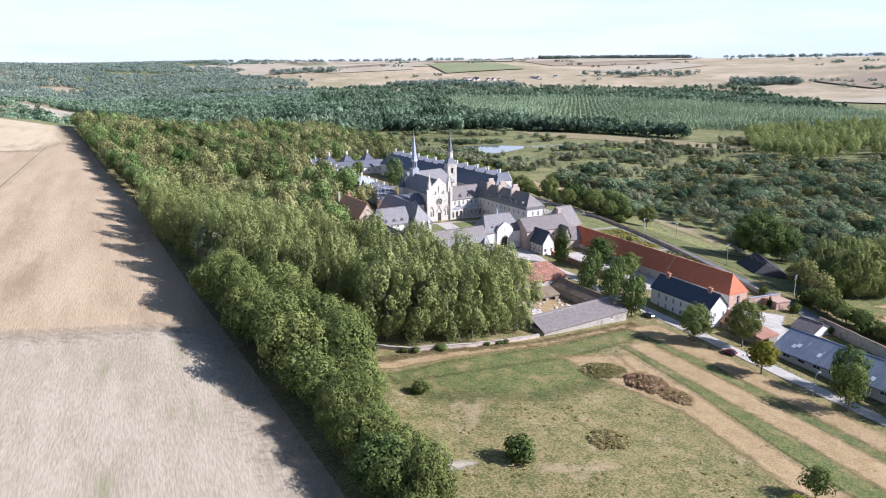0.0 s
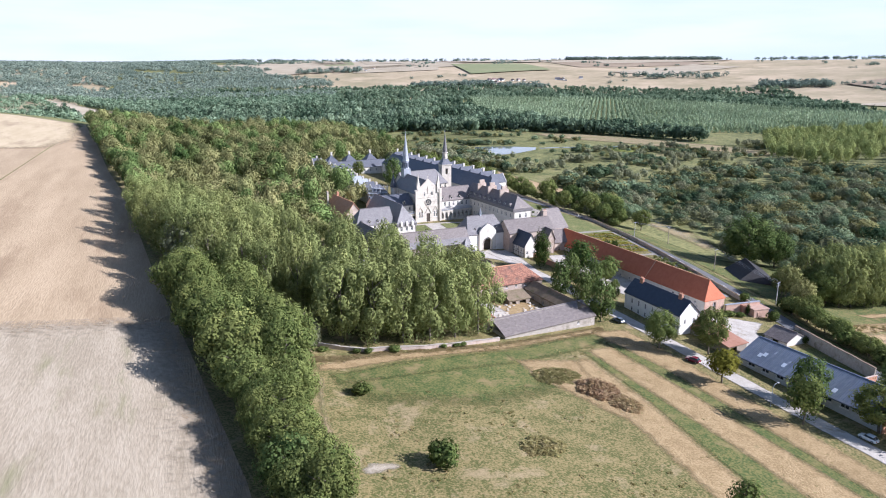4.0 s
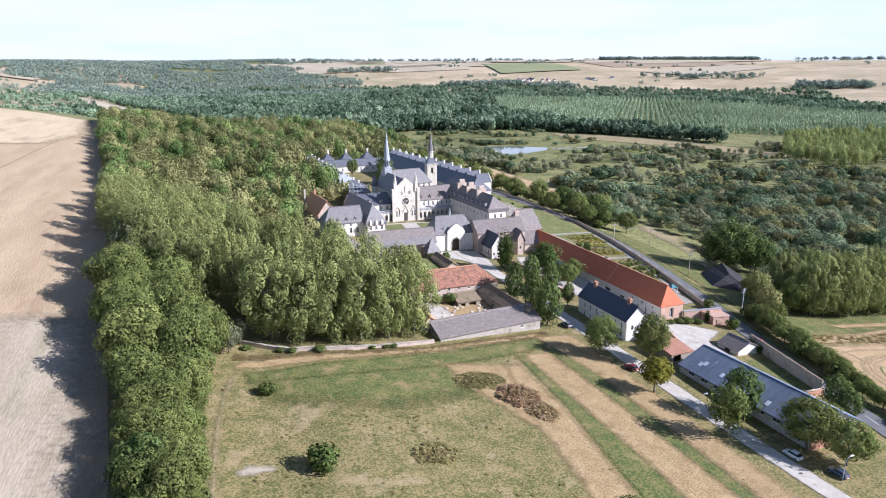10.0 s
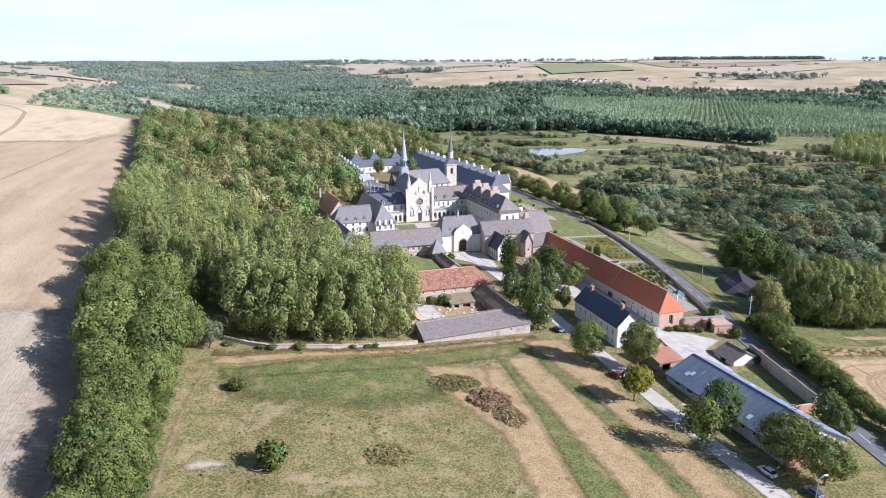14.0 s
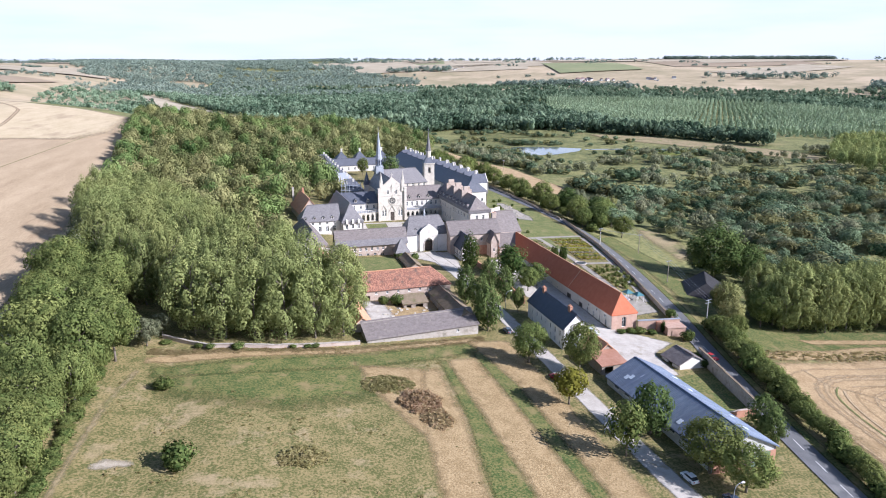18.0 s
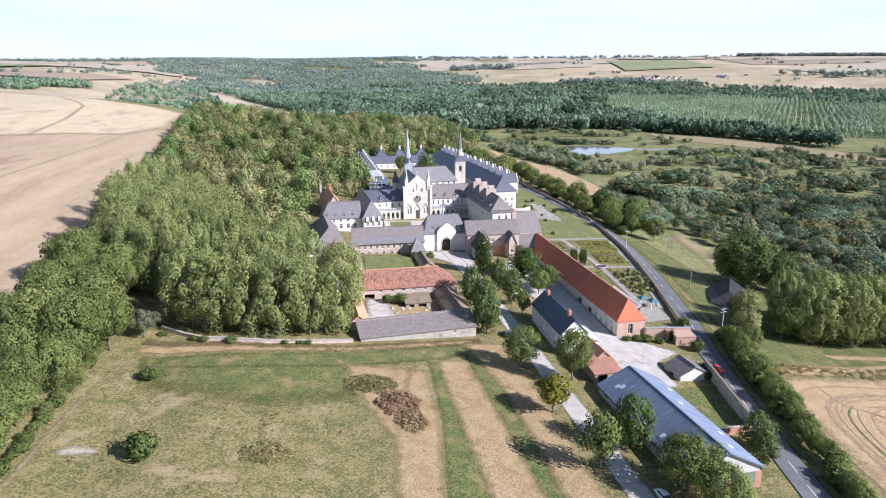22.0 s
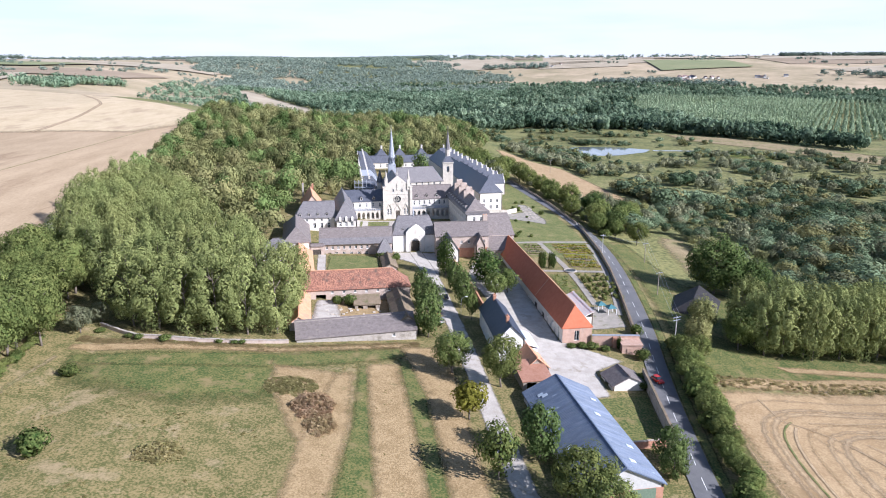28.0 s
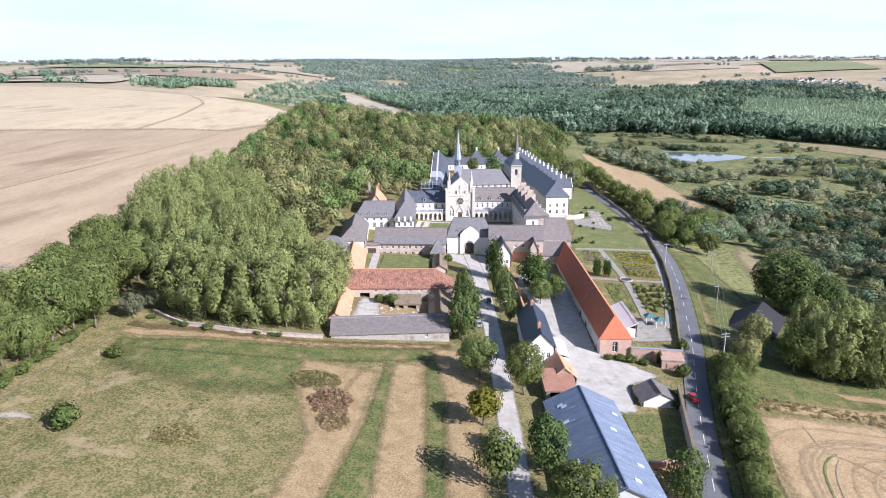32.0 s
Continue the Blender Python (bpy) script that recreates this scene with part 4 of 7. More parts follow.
building("slate_range", "old service range with a hipped grey slate roof", "range", -49.0, 7, 32, 10.5, 98, 1.6, 7.0, 12.2, LIME, OLDSLATE, "hip", {"F": row(5, 3, 30, 1.0, 1.1, 1.5), "R": row(2, 1, 10, 1.0, 1.1, 1.5)}, hipl=4, hipr=5)
building("archway_wall", "brick wall with a wide dark archway", "archway", -39.4, -5.5, 5.2, 1.6, 4, -1, 4.6, 5.2, BRICK, OLDSLATE, "gable", {"F": [(1.0, 0, 3.2, 4.2, "door")]})
sh = building("small_house", "small white house with a hipped slate roof", "house", -54, -11.5, 11.5, 9.5, 6, 1.2, 5.8, 9.2, LIME, SLATE, "hip", {"F": row(3, 0.5, 11, 0.9, 1.2, 1.6) + row(3, 0.5, 11, 3.0, 1.0, 1.2), "R": row(2, 1, 8, 1.0, 1.0, 1.5)})
rt = building("tile_barn", "long barn with a mottled old red tile roof", "barn", -22.0, -50.6, 36.5, 10, 5, -1.6, 3.2, 8.0, BRICK, OLDTILE, "hip",
              {"F": [(5.5, 0.0, 3.2, 3.0, "open")] + row(7, 9, 35, 3.3, 0.8, 0.9) + [(2.2, 3.3, 0.8, 0.9, "window"), (16, 0.4, 1.0, 2.1, "door"), (22, 0.5, 1.1, 1.5, "window"), (30, 0.5, 1.1, 1.5, "window")], "B": row(7, 2, 34, 1.5, 1.0, 1.4)}, hipl=0, hipr=5.5, ridge_mat=ORANGETILE, sink=3)
building("wall_shed", "long lean-to with a grey slate roof on the boundary wall", "lean-to", -19.6, -85.4, 34, 6.6, 9, -2.0, 0.6, 3.4, FLINT, OLDSLATE, "mono", {"F": [(27, 0.9, 0.8, 0.9, "window")], "B": row(5, 2, 32, 1.2, 1.0, 1.4)}, sink=3)
building("side_shed", "low shed with a brown mossy roof", "shed", -6.2, -69.2, 27, 7, 96, -2.4, 1.1, 3.2, FLINT, MOSSROOF, "gable", {"F": row(4, 2, 25, 0.8, 1.0, 1.3), "B": row(4, 2, 25, 0.8, 1.0, 1.3)}, sink=3)
building("orange_shed", "low brick shed with an orange tile roof", "shed", -38.0, -69.0, 28, 6.4, 97, -0.8, 1.6, 3.9, BRICK, ORANGETILE, "gable", {"F": row(3, 2, 26, 0.7, 1.0, 1.2), "L": [(2.6, 0.3, 1.0, 1.7, "window")]}, sink=3)
building("yard_hovel", "tumbledown hovel with a mossy roof", "hovel", -17.5, -61.5, 8, 5, 6, -1.8, 0.6, 2.0, WOOD, MOSSROOF, "mono", {"F": [(1, 0.2, 1.6, 1.6, "open"), (4, 0.2, 2.6, 1.6, "open")]})
rr = building("east_range", "brick and limewash range with an old slate roof", "range", 18.6, 1.2, 21.5, 11.6, 2, -1.8, 7.4, 11.8, BRICK, OLDSLATE, "gable", {"F": row(4, 9, 21, 6.0, 0.9, 1.3), "B": row(6, 1, 20, 3, 1.0, 1.6)}, sink=3)
part("brick_face", Geo().box(-2.4, -6.05, -1, 10.4, -5.82, 4.2).mesh("brick_face", REDBRICK), rr, None, "red brick lower wall")
building("brick_bay", "narrow brick bay with a steep gable", "bay", 25.6, -6.4, 5.2, 3.6, 92, -2.4, 4.6, 8.4, BRICK, OLDSLATE, "gable", {"L": [(1.4, 3.0, 0.7, 1.4, "window")]}, sink=3)
building("timbered_house", "half-timbered house with a white gable and dark slate roof", "house", 13.2, -8.2, 10.5, 6.4, 95, -1.6, 3.6, 8.4, LIME, NEWSLATE, "gable", {"L": [(2.6, 5.6, 1.0, 1.3, "window"), (1.0, 1.6, 1.0, 1.4, "window"), (4.2, 1.6, 1.0, 1.4, "window")], "B": row(3, 1, 9.5, 2.4, 0.9, 1.2)}, sink=3)
beams = Geo()
for i in range(6):
    beams.box(-4.9 + i * 1.95, 3.2, 0.6, -4.75 + i * 1.95, 3.26, 5.0)
beams.box(-5.2, 3.2, 2.0, 5.2, 3.26, 2.16).box(-5.2, 3.2, 4.5, 5.2, 3.26, 4.66)
th = bpy.data.objects["timbered_house"]
part("timber_frame", beams.mesh("timber_frame", DARKWOOD), th, None, "dark timber framing")
tb = building("tall_block", "tall block with a steep hipped slate roof", "block", 35.2, 9.2, 11.4, 12, 3, -3.2, 5.8, 13.4, FLINT, OLDSLATE, "hip", {"F": row(3, 1, 10, 6.3, 1.0, 1.6), "R": row(3, 1, 11, 4.4, 1.0, 1.6)}, hipl=1.2, hipr=1.6, sink=3)
chimney(tb, -6.6, -5.4, 4.0, 17.4, 1.9, 1.5, BRICK, 3)
building("lean_to", "brick lean-to with an old slate roof", "lean-to", 34.2, -1.2, 10.5, 8, 3, -3.4, 1.6, 5.6, BRICK, OLDSLATE, "mono", {"F": row(2, 1, 9, 1.0, 1.0, 1.6)}, sink=3)

# ---- the long red barn and its neighbours ----
def local_x(a, b):
    return math.degrees(math.atan2(b[1] - a[1], b[0] - a[0]))


rb = building("long_barn", "very long white and brick barn with a new red tile roof", "barn", 42.0, -41.8, 87.5, 8.9, local_x((38.8, 1.5), (45.3, -85.2)), -6.6, -0.2, 5.4, LIME, NEWTILE, "hip",
              {"F": row(10, 2, 52, 3.0, 0.8, 1.0) + [(57, 0.1, 3.2, 4.0, "door"), (66, 0.1, 2.6, 3.6, "door")] + row(4, 70, 86, 1.4, 1.0, 2.2, True) + row(3, 70, 86, 4.2, 1.0, 0.9),
               "R": [(3.6, 2.0, 1.5, 3.2, "arch")], "B": row(12, 2, 85, 3.0, 0.9, 1.2)}, hipl=0, hipr=2.8, ridge_mat=ORANGETILE, sink=3)
part("brick_end", wall_panel(8.9, 6.3, [(3.65, 2.0, 1.5, 3.2, "arch")], 0.2).mesh("brick_end", BARNBRICK), rb, pose(43.95, -4.45, 0, 0, 0, 90), "pale red brick end wall")
part("roof_seam", Geo().slab([(14.6, -4.8, -0.10 + 6.6), (15.0, -4.8, -0.10 + 6.6), (15.0, -0.1, 12.32), (14.6, -0.1, 12.32)], 0.1).mesh("roof_seam", ORANGETILE), rb)
wh = building("white_house", "white two-storey house with a dark slate roof", "house", 22.4, -86.0, 25.5, 7.8, 93.6, -4.4, 2.0, 5.9, WHITEWASH, NEWSLATE, "gable",
              {"B": row(7, 2, 25, 3.4, 0.9, 1.7) + row(7, 2, 25, 0.7, 0.9, 1.5), "F": row(6, 2, 25, 3.2, 1.0, 1.6) + [(12, 0, 1.1, 2.2, "door")], "L": [(2.0, 3.2, 0.9, 1.5, "window"), (5.6, 3.2, 0.9, 1.5, "window")]}, sink=3)
for cx0 in (-9, 9):
    chimney(wh, cx0, 0.2, 9.6, 11.8, 1.4, 0.8, REDBRICK, 2)
part("zinc_annexe", Geo().box(-12.8, -7.6, 0, -2, -4.5, 3.4).slab([(-13.1, -7.9, 3.6), (-1.7, -7.9, 3.6), (-1.7, -4.2, 4.9), (-13.1, -4.2, 4.9)], 0.15).mesh("zinc_annexe", SKYLIGHT), wh, None, "pale zinc-roofed annexe")
building("tile_shed", "timber shed with an orange tile roof", "shed", 28.0, -101.2, 13, 6.5, 97, -4.8, -2.6, 0.2, WOOD, ORANGETILE, "gable", {"F": [(2, 0.1, 3, 1.9, "open"), (7, 0.1, 3, 1.9, "open")]})
building("rusty_shed", "low shed under a rusty sheet roof", "shed", 27.0, -110.3, 7.5, 9.5, 6, -5.0, -2.5, -1.2, WOOD, RUST, "mono", {"F": [(1, 0.1, 2.5, 1.9, "open")]})
# blue sheet-metal shed: ribbed roof, skylights
SHED_L = 40.4
sd = building("sheet_shed", "long farm shed with a ribbed blue-grey sheet roof", "shed", 33.2, -139.4, SHED_L, 16.2, -84.2, -7.2, -3.2, 0.9, CONCRETE, BLUESHEET, "gable",
              {"F": row(8, 2, 38, 2.6, 2.2, 0.9)}, over=0.5, sink=3)
ang = math.degrees(math.atan2(4.1, 8.1))
sheet = Geo()
for k in range(2):
    x0 = 0.51 * k
    prof = ((x0, 0.03), (x0 + 0.09, 0.13), (x0 + 0.21, 0.13), (x0 + 0.30, 0.03), (x0 + 0.51, 0.03))
    for (xa, za), (xb, zb) in zip(prof, prof[1:]):
        sheet.quad((xa, -9.55, za), (xb, -9.55, zb), (xb, -0.08, zb), (xa, -0.08, za))
sheet_me = sheet.mesh("roof_sheet", BLUESHEET)
for i in range(40):
    xx = -20.62 + i * 1.03
    part("roof_sheet", sheet_me, sd, pose(xx, 0, 8.32) @ pose(0, 0, 0, ang, 0, 0))
    part("roof_sheet", sheet_me, sd, pose(xx + 1.02, 0, 8.32, 0, 0, 180) @ pose(0, 0, 0, ang, 0, 0))
sk = Geo().box(-0.5, -1.4, 0, 0.5, 0.0, 0.19).mesh("skylight", SKYLIGHT)
for xx, yy in ((-15.5, -5.4), (-14.4, -4.6), (-8.0, -5.4), (7, -6.4), (0.5, -6.8)):
    part("skylight", sk, sd, pose(xx, 0, 8.32) @ pose(0, 0, 0, ang, 0, 0) @ pose(0, yy, 0))
for xx, yy in ((-12, -6.5), (-3, -3.4), (9, -6.0), (16, -3.0)):
    part("skylight", sk, sd, pose(xx, 0, 8.32, 0, 0, 180) @ pose(0, 0, 0, ang, 0, 0) @ pose(0, yy, 0))
part("brick_end", Geo().box(SHED_L / 2 + 0.02, -8.0, -1, SHED_L / 2 + 0.25, 8.0, 3.2).mesh("brick_end", REDBRICK), sd, None, "red brick lower end wall")
part("sliding_door", Geo().box(SHED_L / 2 + 0.27, 1.2, 0.1, SHED_L / 2 + 0.41, 6.4, 3.3).mesh("sliding_door", mat("green_painted_boards", (0.12, 0.17, 0.12), (0.16, 0.21, 0.15), 0.5, 0.7)), sd, None, "dull green sliding door")
ss = building("stone_shed", "small stone shed with a grey slate roof and ivy", "shed", 51.4, -110.0, 7.6, 9.0, -84, -7.4, -5.2, -3.0, LIME, OLDSLATE, "gable", {"F": [(2.6, 0.1, 2.2, 1.9, "open")]}, sink=2)
# ruined brick wall with a blind arch
rw = new("ruined_wall")
rw.matrix_basis = pose(49.8, -86.2, -7.2, 0, 0, -5)
tagged(rw, "tall ruined brick wall with a weathered brick gate pier", "wall")
part("wall_body", wall_panel(13.8, 4.3, [], 0.6).mesh("wall_body", BARNBRICK), rw)
part("coping", Geo().box(-0.1, -0.1, 4.3, 13.9, 0.7, 4.5).mesh("coping", LEAD), rw)
part("pier", Geo().box(7.8, -4.6, -1, 13.6, -0.02, 3.2).box(7.6, -4.8, 3.2, 13.8, -0.02, 3.5).box(9.2, -4.75, 0.4, 12.4, -4.62, 2.4).mesh("pier", BARNBRICK), rw, None, "weathered brick gate pier")
part("pier", Geo().box(5.9, -1.2, -1, 7.1, -0.02, 4.0).mesh("pier", REDBRICK), rw)
bn = building("dark_barn", "dark weatherboarded barn with a broad slate roof", "barn", 97.5, -49, 20, 15, 60, -12.2, -8.6, -3.9, DARKWOOD, DARKROOF, "hip", {"F": [(3, 0.1, 3.0, 3.0, "open"), (9, 0.1, 3.0, 3.0, "open")]}, hipl=4, hipr=0, sink=2)

# ---- the priory church ----
ch = building("priory_church", "pale stone priory church with slate roofs and a rose window", "church", -8.6, 70.9, 30, 10.6, 96, 1.2, 14.6, 21.3, STONE, SLATE, "gable",
              {"B": row(4, 2, 26, 6, 1.4, 5.0, True), "F": row(4, 2, 26, 6, 1.4, 5.0, True)}, over=0.1, sink=3)
cf = Geo()
fr = wall_panel(13.4, 15.6, [(5.7, 0.0, 2.0, 4.2, "door"), (1.6, 2.2, 0.8, 3.0, "arch"), (2.9, 2.2, 0.8, 3.0, "arch"), (9.7, 2.2, 0.8, 3.0, "arch"), (11.0, 2.2, 0.8, 3.0, "arch"), (4.2, 13.0, 0.9, 2.0, "arch"), (8.3, 13.0, 0.9, 2.0, "arch")], 0.7, (6.7, 21.4), 2)
facade = part("facade", fr.mesh("facade", STONE), ch, pose(0, 0, 0, 0, 0, -90) @ pose(-6.7, -15.6, 0))


def on_front(name, g, m, label=""):
    return part(name, g.mesh(name, m), ch, pose(0, 0, 0, 0, 0, -90) @ pose(-6.7, -15.6, 0), label)


for o in ((1.6, 2.2, 0.8, 3.0), (2.9, 2.2, 0.8, 3.0), (9.7, 2.2, 0.8, 3.0), (11.0, 2.2, 0.8, 3.0), (4.2, 13.0, 0.9, 2.0), (8.3, 13.0, 0.9, 2.0)):
    fw, pn = window_meshes(o[2], o[3], True)
    f = part("window", fw, ch, pose(0, 0, 0, 0, 0, -90) @ pose(-6.7 + o[0], -15.6, o[1]))
    part("pane", pn, f)
part("portal_door", door_mesh(2.0, 4.2), ch, pose(0, 0, 0, 0, 0, -90) @ pose(-6.7 + 5.7, -15.6, 0), "dark timber portal door")
rose = Geo()
for i in range(24):
    a0, a1 = 2 * math.pi * i / 24, 2 * math.pi * (i + 1) / 24
    rose.tube((6.7 + 1.75 * math.cos(a0), -0.1, 9.8 + 1.75 * math.sin(a0)), (6.7 + 1.75 * math.cos(a1), -0.1, 9.8 + 1.75 * math.sin(a1)), 0.17, 0.17, 5)
for i in range(12):
    a0 = 2 * math.pi * i / 12
    rose.tube((6.7 + 0.5 * math.cos(a0), -0.06, 9.8 + 0.5 * math.sin(a0)), (6.7 + 1.7 * math.cos(a0), -0.06, 9.8 + 1.7 * math.sin(a0)), 0.07, 0.07, 4)
    a1 = 2 * math.pi * (i + 1) / 12
    rose.tube((6.7 + 0.5 * math.cos(a0), -0.06, 9.8 + 0.5 * math.sin(a0)), (6.7 + 0.5 * math.cos(a1), -0.06, 9.8 + 0.5 * math.sin(a1)), 0.07, 0.07, 4)
rose_ob = on_front("rose_tracery", rose, STONE, "carved stone tracery of the rose window")
disc = Geo()
disc.quad(*[(6.7 + 1.7 * math.cos(2 * math.pi * i / 24), -0.03, 9.8 + 1.7 * math.sin(2 * math.pi * i / 24)) for i in range(24)])
on_front("rose_glass", disc, GLASS, "dark leaded rose glass")
for gx0, gw, gz, gh in ((6.7, 3.4, 4.3, 3.0), (2.6, 2.9, 5.2, 2.2), (10.8, 2.9, 5.2, 2.2)):
    gb = Geo()
    for s in (-1, 1):
        gb.tube((gx0 + s * gw / 2, -0.2, gz), (gx0, -0.2, gz + gh), 0.18, 0.14, 5)
    gb.tube((gx0, -0.2, gz + gh), (gx0, -0.2, gz + gh + 0.9), 0.12, 0.03, 5)
    on_front("portal_gable", gb, STONE)
for zc in (7.4, 12.2):
    on_front("string_course", Geo().box(-0.1, -0.18, zc, 13.5, -0.01, zc + 0.25), STONE)
on_front("statue_niche", Geo().box(6.3, -0.25, 14.2, 7.1, -0.01, 16.6).cone(6.7, -0.13, 16.6, 17.8, 0.45, 0.05, 4), STONE)
for bx in (-0.4, 12.6):
    on_front("buttress", Geo().box(bx, -0.7, -2, bx + 1.2, -0.02, 15.6).box(bx - 0.15, -0.85, 15.6, bx + 1.35, 0.6, 16.2), STONE)
for px0 in (1.3, 12.1):
    pin = Geo().box(px0 - 0.75, -0.5, 14.4, px0 + 0.75, 0.9, 18.8)
    for s in ((-0.75, -0.5), (0.55, -0.5), (-0.75, 0.7), (0.55, 0.7)):
        pin.cone(px0 + s[0] + 0.1, s[1] + 0.1, 18.8, 20.4, 0.22, 0.03, 4)
    pin.cone(px0, 0.2, 18.8, 24.3, 0.78, 0.05, 8)
    on_front("pinnacle", pin, STONE)
cross = Geo().box(6.62, 0.2, 21.4, 6.78, 0.36, 23.4).box(6.2, 0.2, 22.4, 7.2, 0.36, 22.56)
on_front("gable_cross", cross, STONE)
# fleche
fl = Geo().box(-1.9, -1.9, 18.5, 1.9, 1.9, 23.0).cone(0, 0, 23.0, 27.0, 1.75, 1.45, 8).cone(0, 0, 27.0, 27.5, 1.95, 1.75, 8).cone(0, 0, 27.5, 41.4, 1.6, 0.06, 8)
part("fleche", fl.mesh("fleche", LEAD), ch, pose(11.4, -0.1, 0), "slender grey slate and lead spire")
flc = Geo().box(-0.05, -0.05, 41.2, 0.05, 0.05, 43.0).box(-0.45, -0.05, 42.2, 0.45, 0.05, 42.3)
part("spire_cross", flc.mesh("spire_cross", LEAD), ch, pose(11.4, -0.1, 0))
louv = Geo()
for i in range(8):
    a0 = 2 * math.pi * i / 8
    louv.box(1.42 * math.cos(a0) - 0.3, 1.42 * math.sin(a0) - 0.3, 23.6, 1.42 * math.cos(a0) + 0.3, 1.42 * math.sin(a0) + 0.3, 26.2)
part("belfry_louvre", louv.mesh("belfry_louvre", NEWSLATE), ch, pose(11.4, -0.1, 0))
# choir behind, across the nave
building("choir", "long choir with a tall slate roof and pale clerestory", "choir", 3.0, 95.5, 27, 13, 13, 1.2, 13.6, 20.4, STONE, SLATE, "hip", {"F": row(7, 4, 27, 9.6, 1.0, 2.6, True)}, hipl=0, hipr=4, sink=3)
# bell tower
bt = new("bell_tower")
bt.matrix_basis = pose(21.1, 105.5, 1.0)
tagged(bt, "square pale stone bell tower with a slender slate spire", "tower")
for k in range(4):
    part("wall", wall_panel(5.6 if k % 2 == 0 else 4.8, 20.5, [(2.1 if k % 2 == 0 else 1.7, 15.5, 1.4, 3.2, "arch")], 0.4).mesh("wall", STONE), bt,
         pose(0, 0, 0, 0, 0, 90 * k) @ pose(-2.8 if k % 2 == 0 else -2.4, -2.8, 0))
part("cornice", Geo().box(-3.1, -3.1, 20.5, 3.1, 3.1, 21.0).mesh("cornice", STONE), bt)
part("roof_skirt", Geo().cone(0, 0, 21.0, 24.2, 4.3, 1.7, 4).mesh("roof_skirt", PALESLATE), bt)
part("lantern", Geo().cone(0, 0, 24.0, 27.2, 1.5, 1.35, 8).cone(0, 0, 27.2, 27.6, 1.75, 1.75, 8).mesh("lantern", STONE), bt)
part("spire", Geo().cone(0, 0, 27.6, 38.6, 1.4, 0.06, 8).mesh("spire", SLATE), bt)
part("spire_cross", Geo().box(-0.05, -0.05, 38.4, 0.05, 0.05, 40.3).box(-0.4, -0.05, 39.4, 0.4, 0.05, 39.5).mesh("spire_cross", LEAD), bt)

# ---- convent wings ----
def gallery(e, L, W, n, h=4.6, depth=3.2):
    """An arcaded cloister walk along the front of a wing."""
    st = L / n
    g = wall_panel(L, h, [(st * (i + 0.5) - st * 0.3, 0.5, st * 0.6, h - 1.4, "open") for i in range(n)], 0.4)
    part("arcade", g.mesh("arcade", STONE), e, pose(-L / 2, -W / 2 - depth, 0), "pale arcaded cloister walk")
    r, z1 = st * 0.3, h - 0.9
    head = Geo()
    for s in (-1, 1):
        head.quad(*([(s * r, 0.05, z1), (s * r, 0.05, z1 - r * 1.2), (s * r * 0.6, 0.05, z1 - r * 0.45), (0, 0.05, z1)][::s]))
    head = head.mesh("arch_head", STONE)
    for i in range(n):
        part("arch_head", head, e, pose(-L / 2 + st * (i + 0.5), -W / 2 - depth, 0))
    part("gallery_roof", Geo().slab([(-L / 2, -W / 2 - depth - 0.2, h + 0.25), (L / 2, -W / 2 - depth - 0.2, h + 0.25), (L / 2, -W / 2 - 0.02, h + 0.75), (-L / 2, -W / 2 - 0.02, h + 0.75)], 0.2).mesh("gallery_roof", LEAD), e)
    rail = Geo()
    for i in range(n * 2):
        rail.box(-L / 2 + i * st / 2 + 0.1, -W / 2 - depth - 0.1, h + 0.2, -L / 2 + i * st / 2 + 0.3, -W / 2 - depth + 0.1, h + 1.0)
    rail.box(-L / 2, -W / 2 - depth - 0.12, h + 1.0, L / 2, -W / 2 - depth + 0.12, h + 1.18)
    part("parapet", rail.mesh("parapet", STONE), e)


lw = building("west_wing", "pale convent wing with slate roof, dormers and arcade", "wing", -24.6, 63.0, 20.2, 12, 7, 1.2, 9.8, 14.2, LIME, PALESLATE, "gable", {"F": row(6, 0.5, 20, 5.8, 0.9, 1.9, True) + row(6, 0.5, 20, 1.0, 0.9, 2.2, True)}, sink=3)
gallery(lw, 20, 12, 9)
part("tarpaulin", Geo().slab([(-10.3, -3.4, 10.68), (-7.6, -3.4, 10.68), (-7.9, -0.1, 13.1), (-10.3, -0.1, 13.1)], 0.06).mesh("tarpaulin", mat("green_tarpaulin", (0.10, 0.36, 0.27), (0.14, 0.42, 0.32), 0.7, 0.6)), lw, None, "pale green tarpaulin over the roof corner")
for i in range(3):
    dormer(lw, -6.6 + i * 6.0, -5.6, 9.0, 1.1, 1.3, -1, PALESLATE, LIME)
ew = building("east_wing", "pale convent wing with brownish slate roof and arcade", "wing", 9.2, 67.0, 21, 12, 7, 1.2, 10.2, 15.6, LIME, OLDSLATE, "gable", {"F": row(8, 0.5, 20.5, 5.9, 0.9, 2.2, True) + row(8, 0.5, 20.5, 1.0, 0.9, 2.2, True)}, sink=3)
gallery(ew, 21, 12, 9)
for i in range(4):
    dormer(ew, -7.4 + i * 5.0, -5.6, 9.2, 1.1, 1.3, -1, OLDSLATE, LIME)
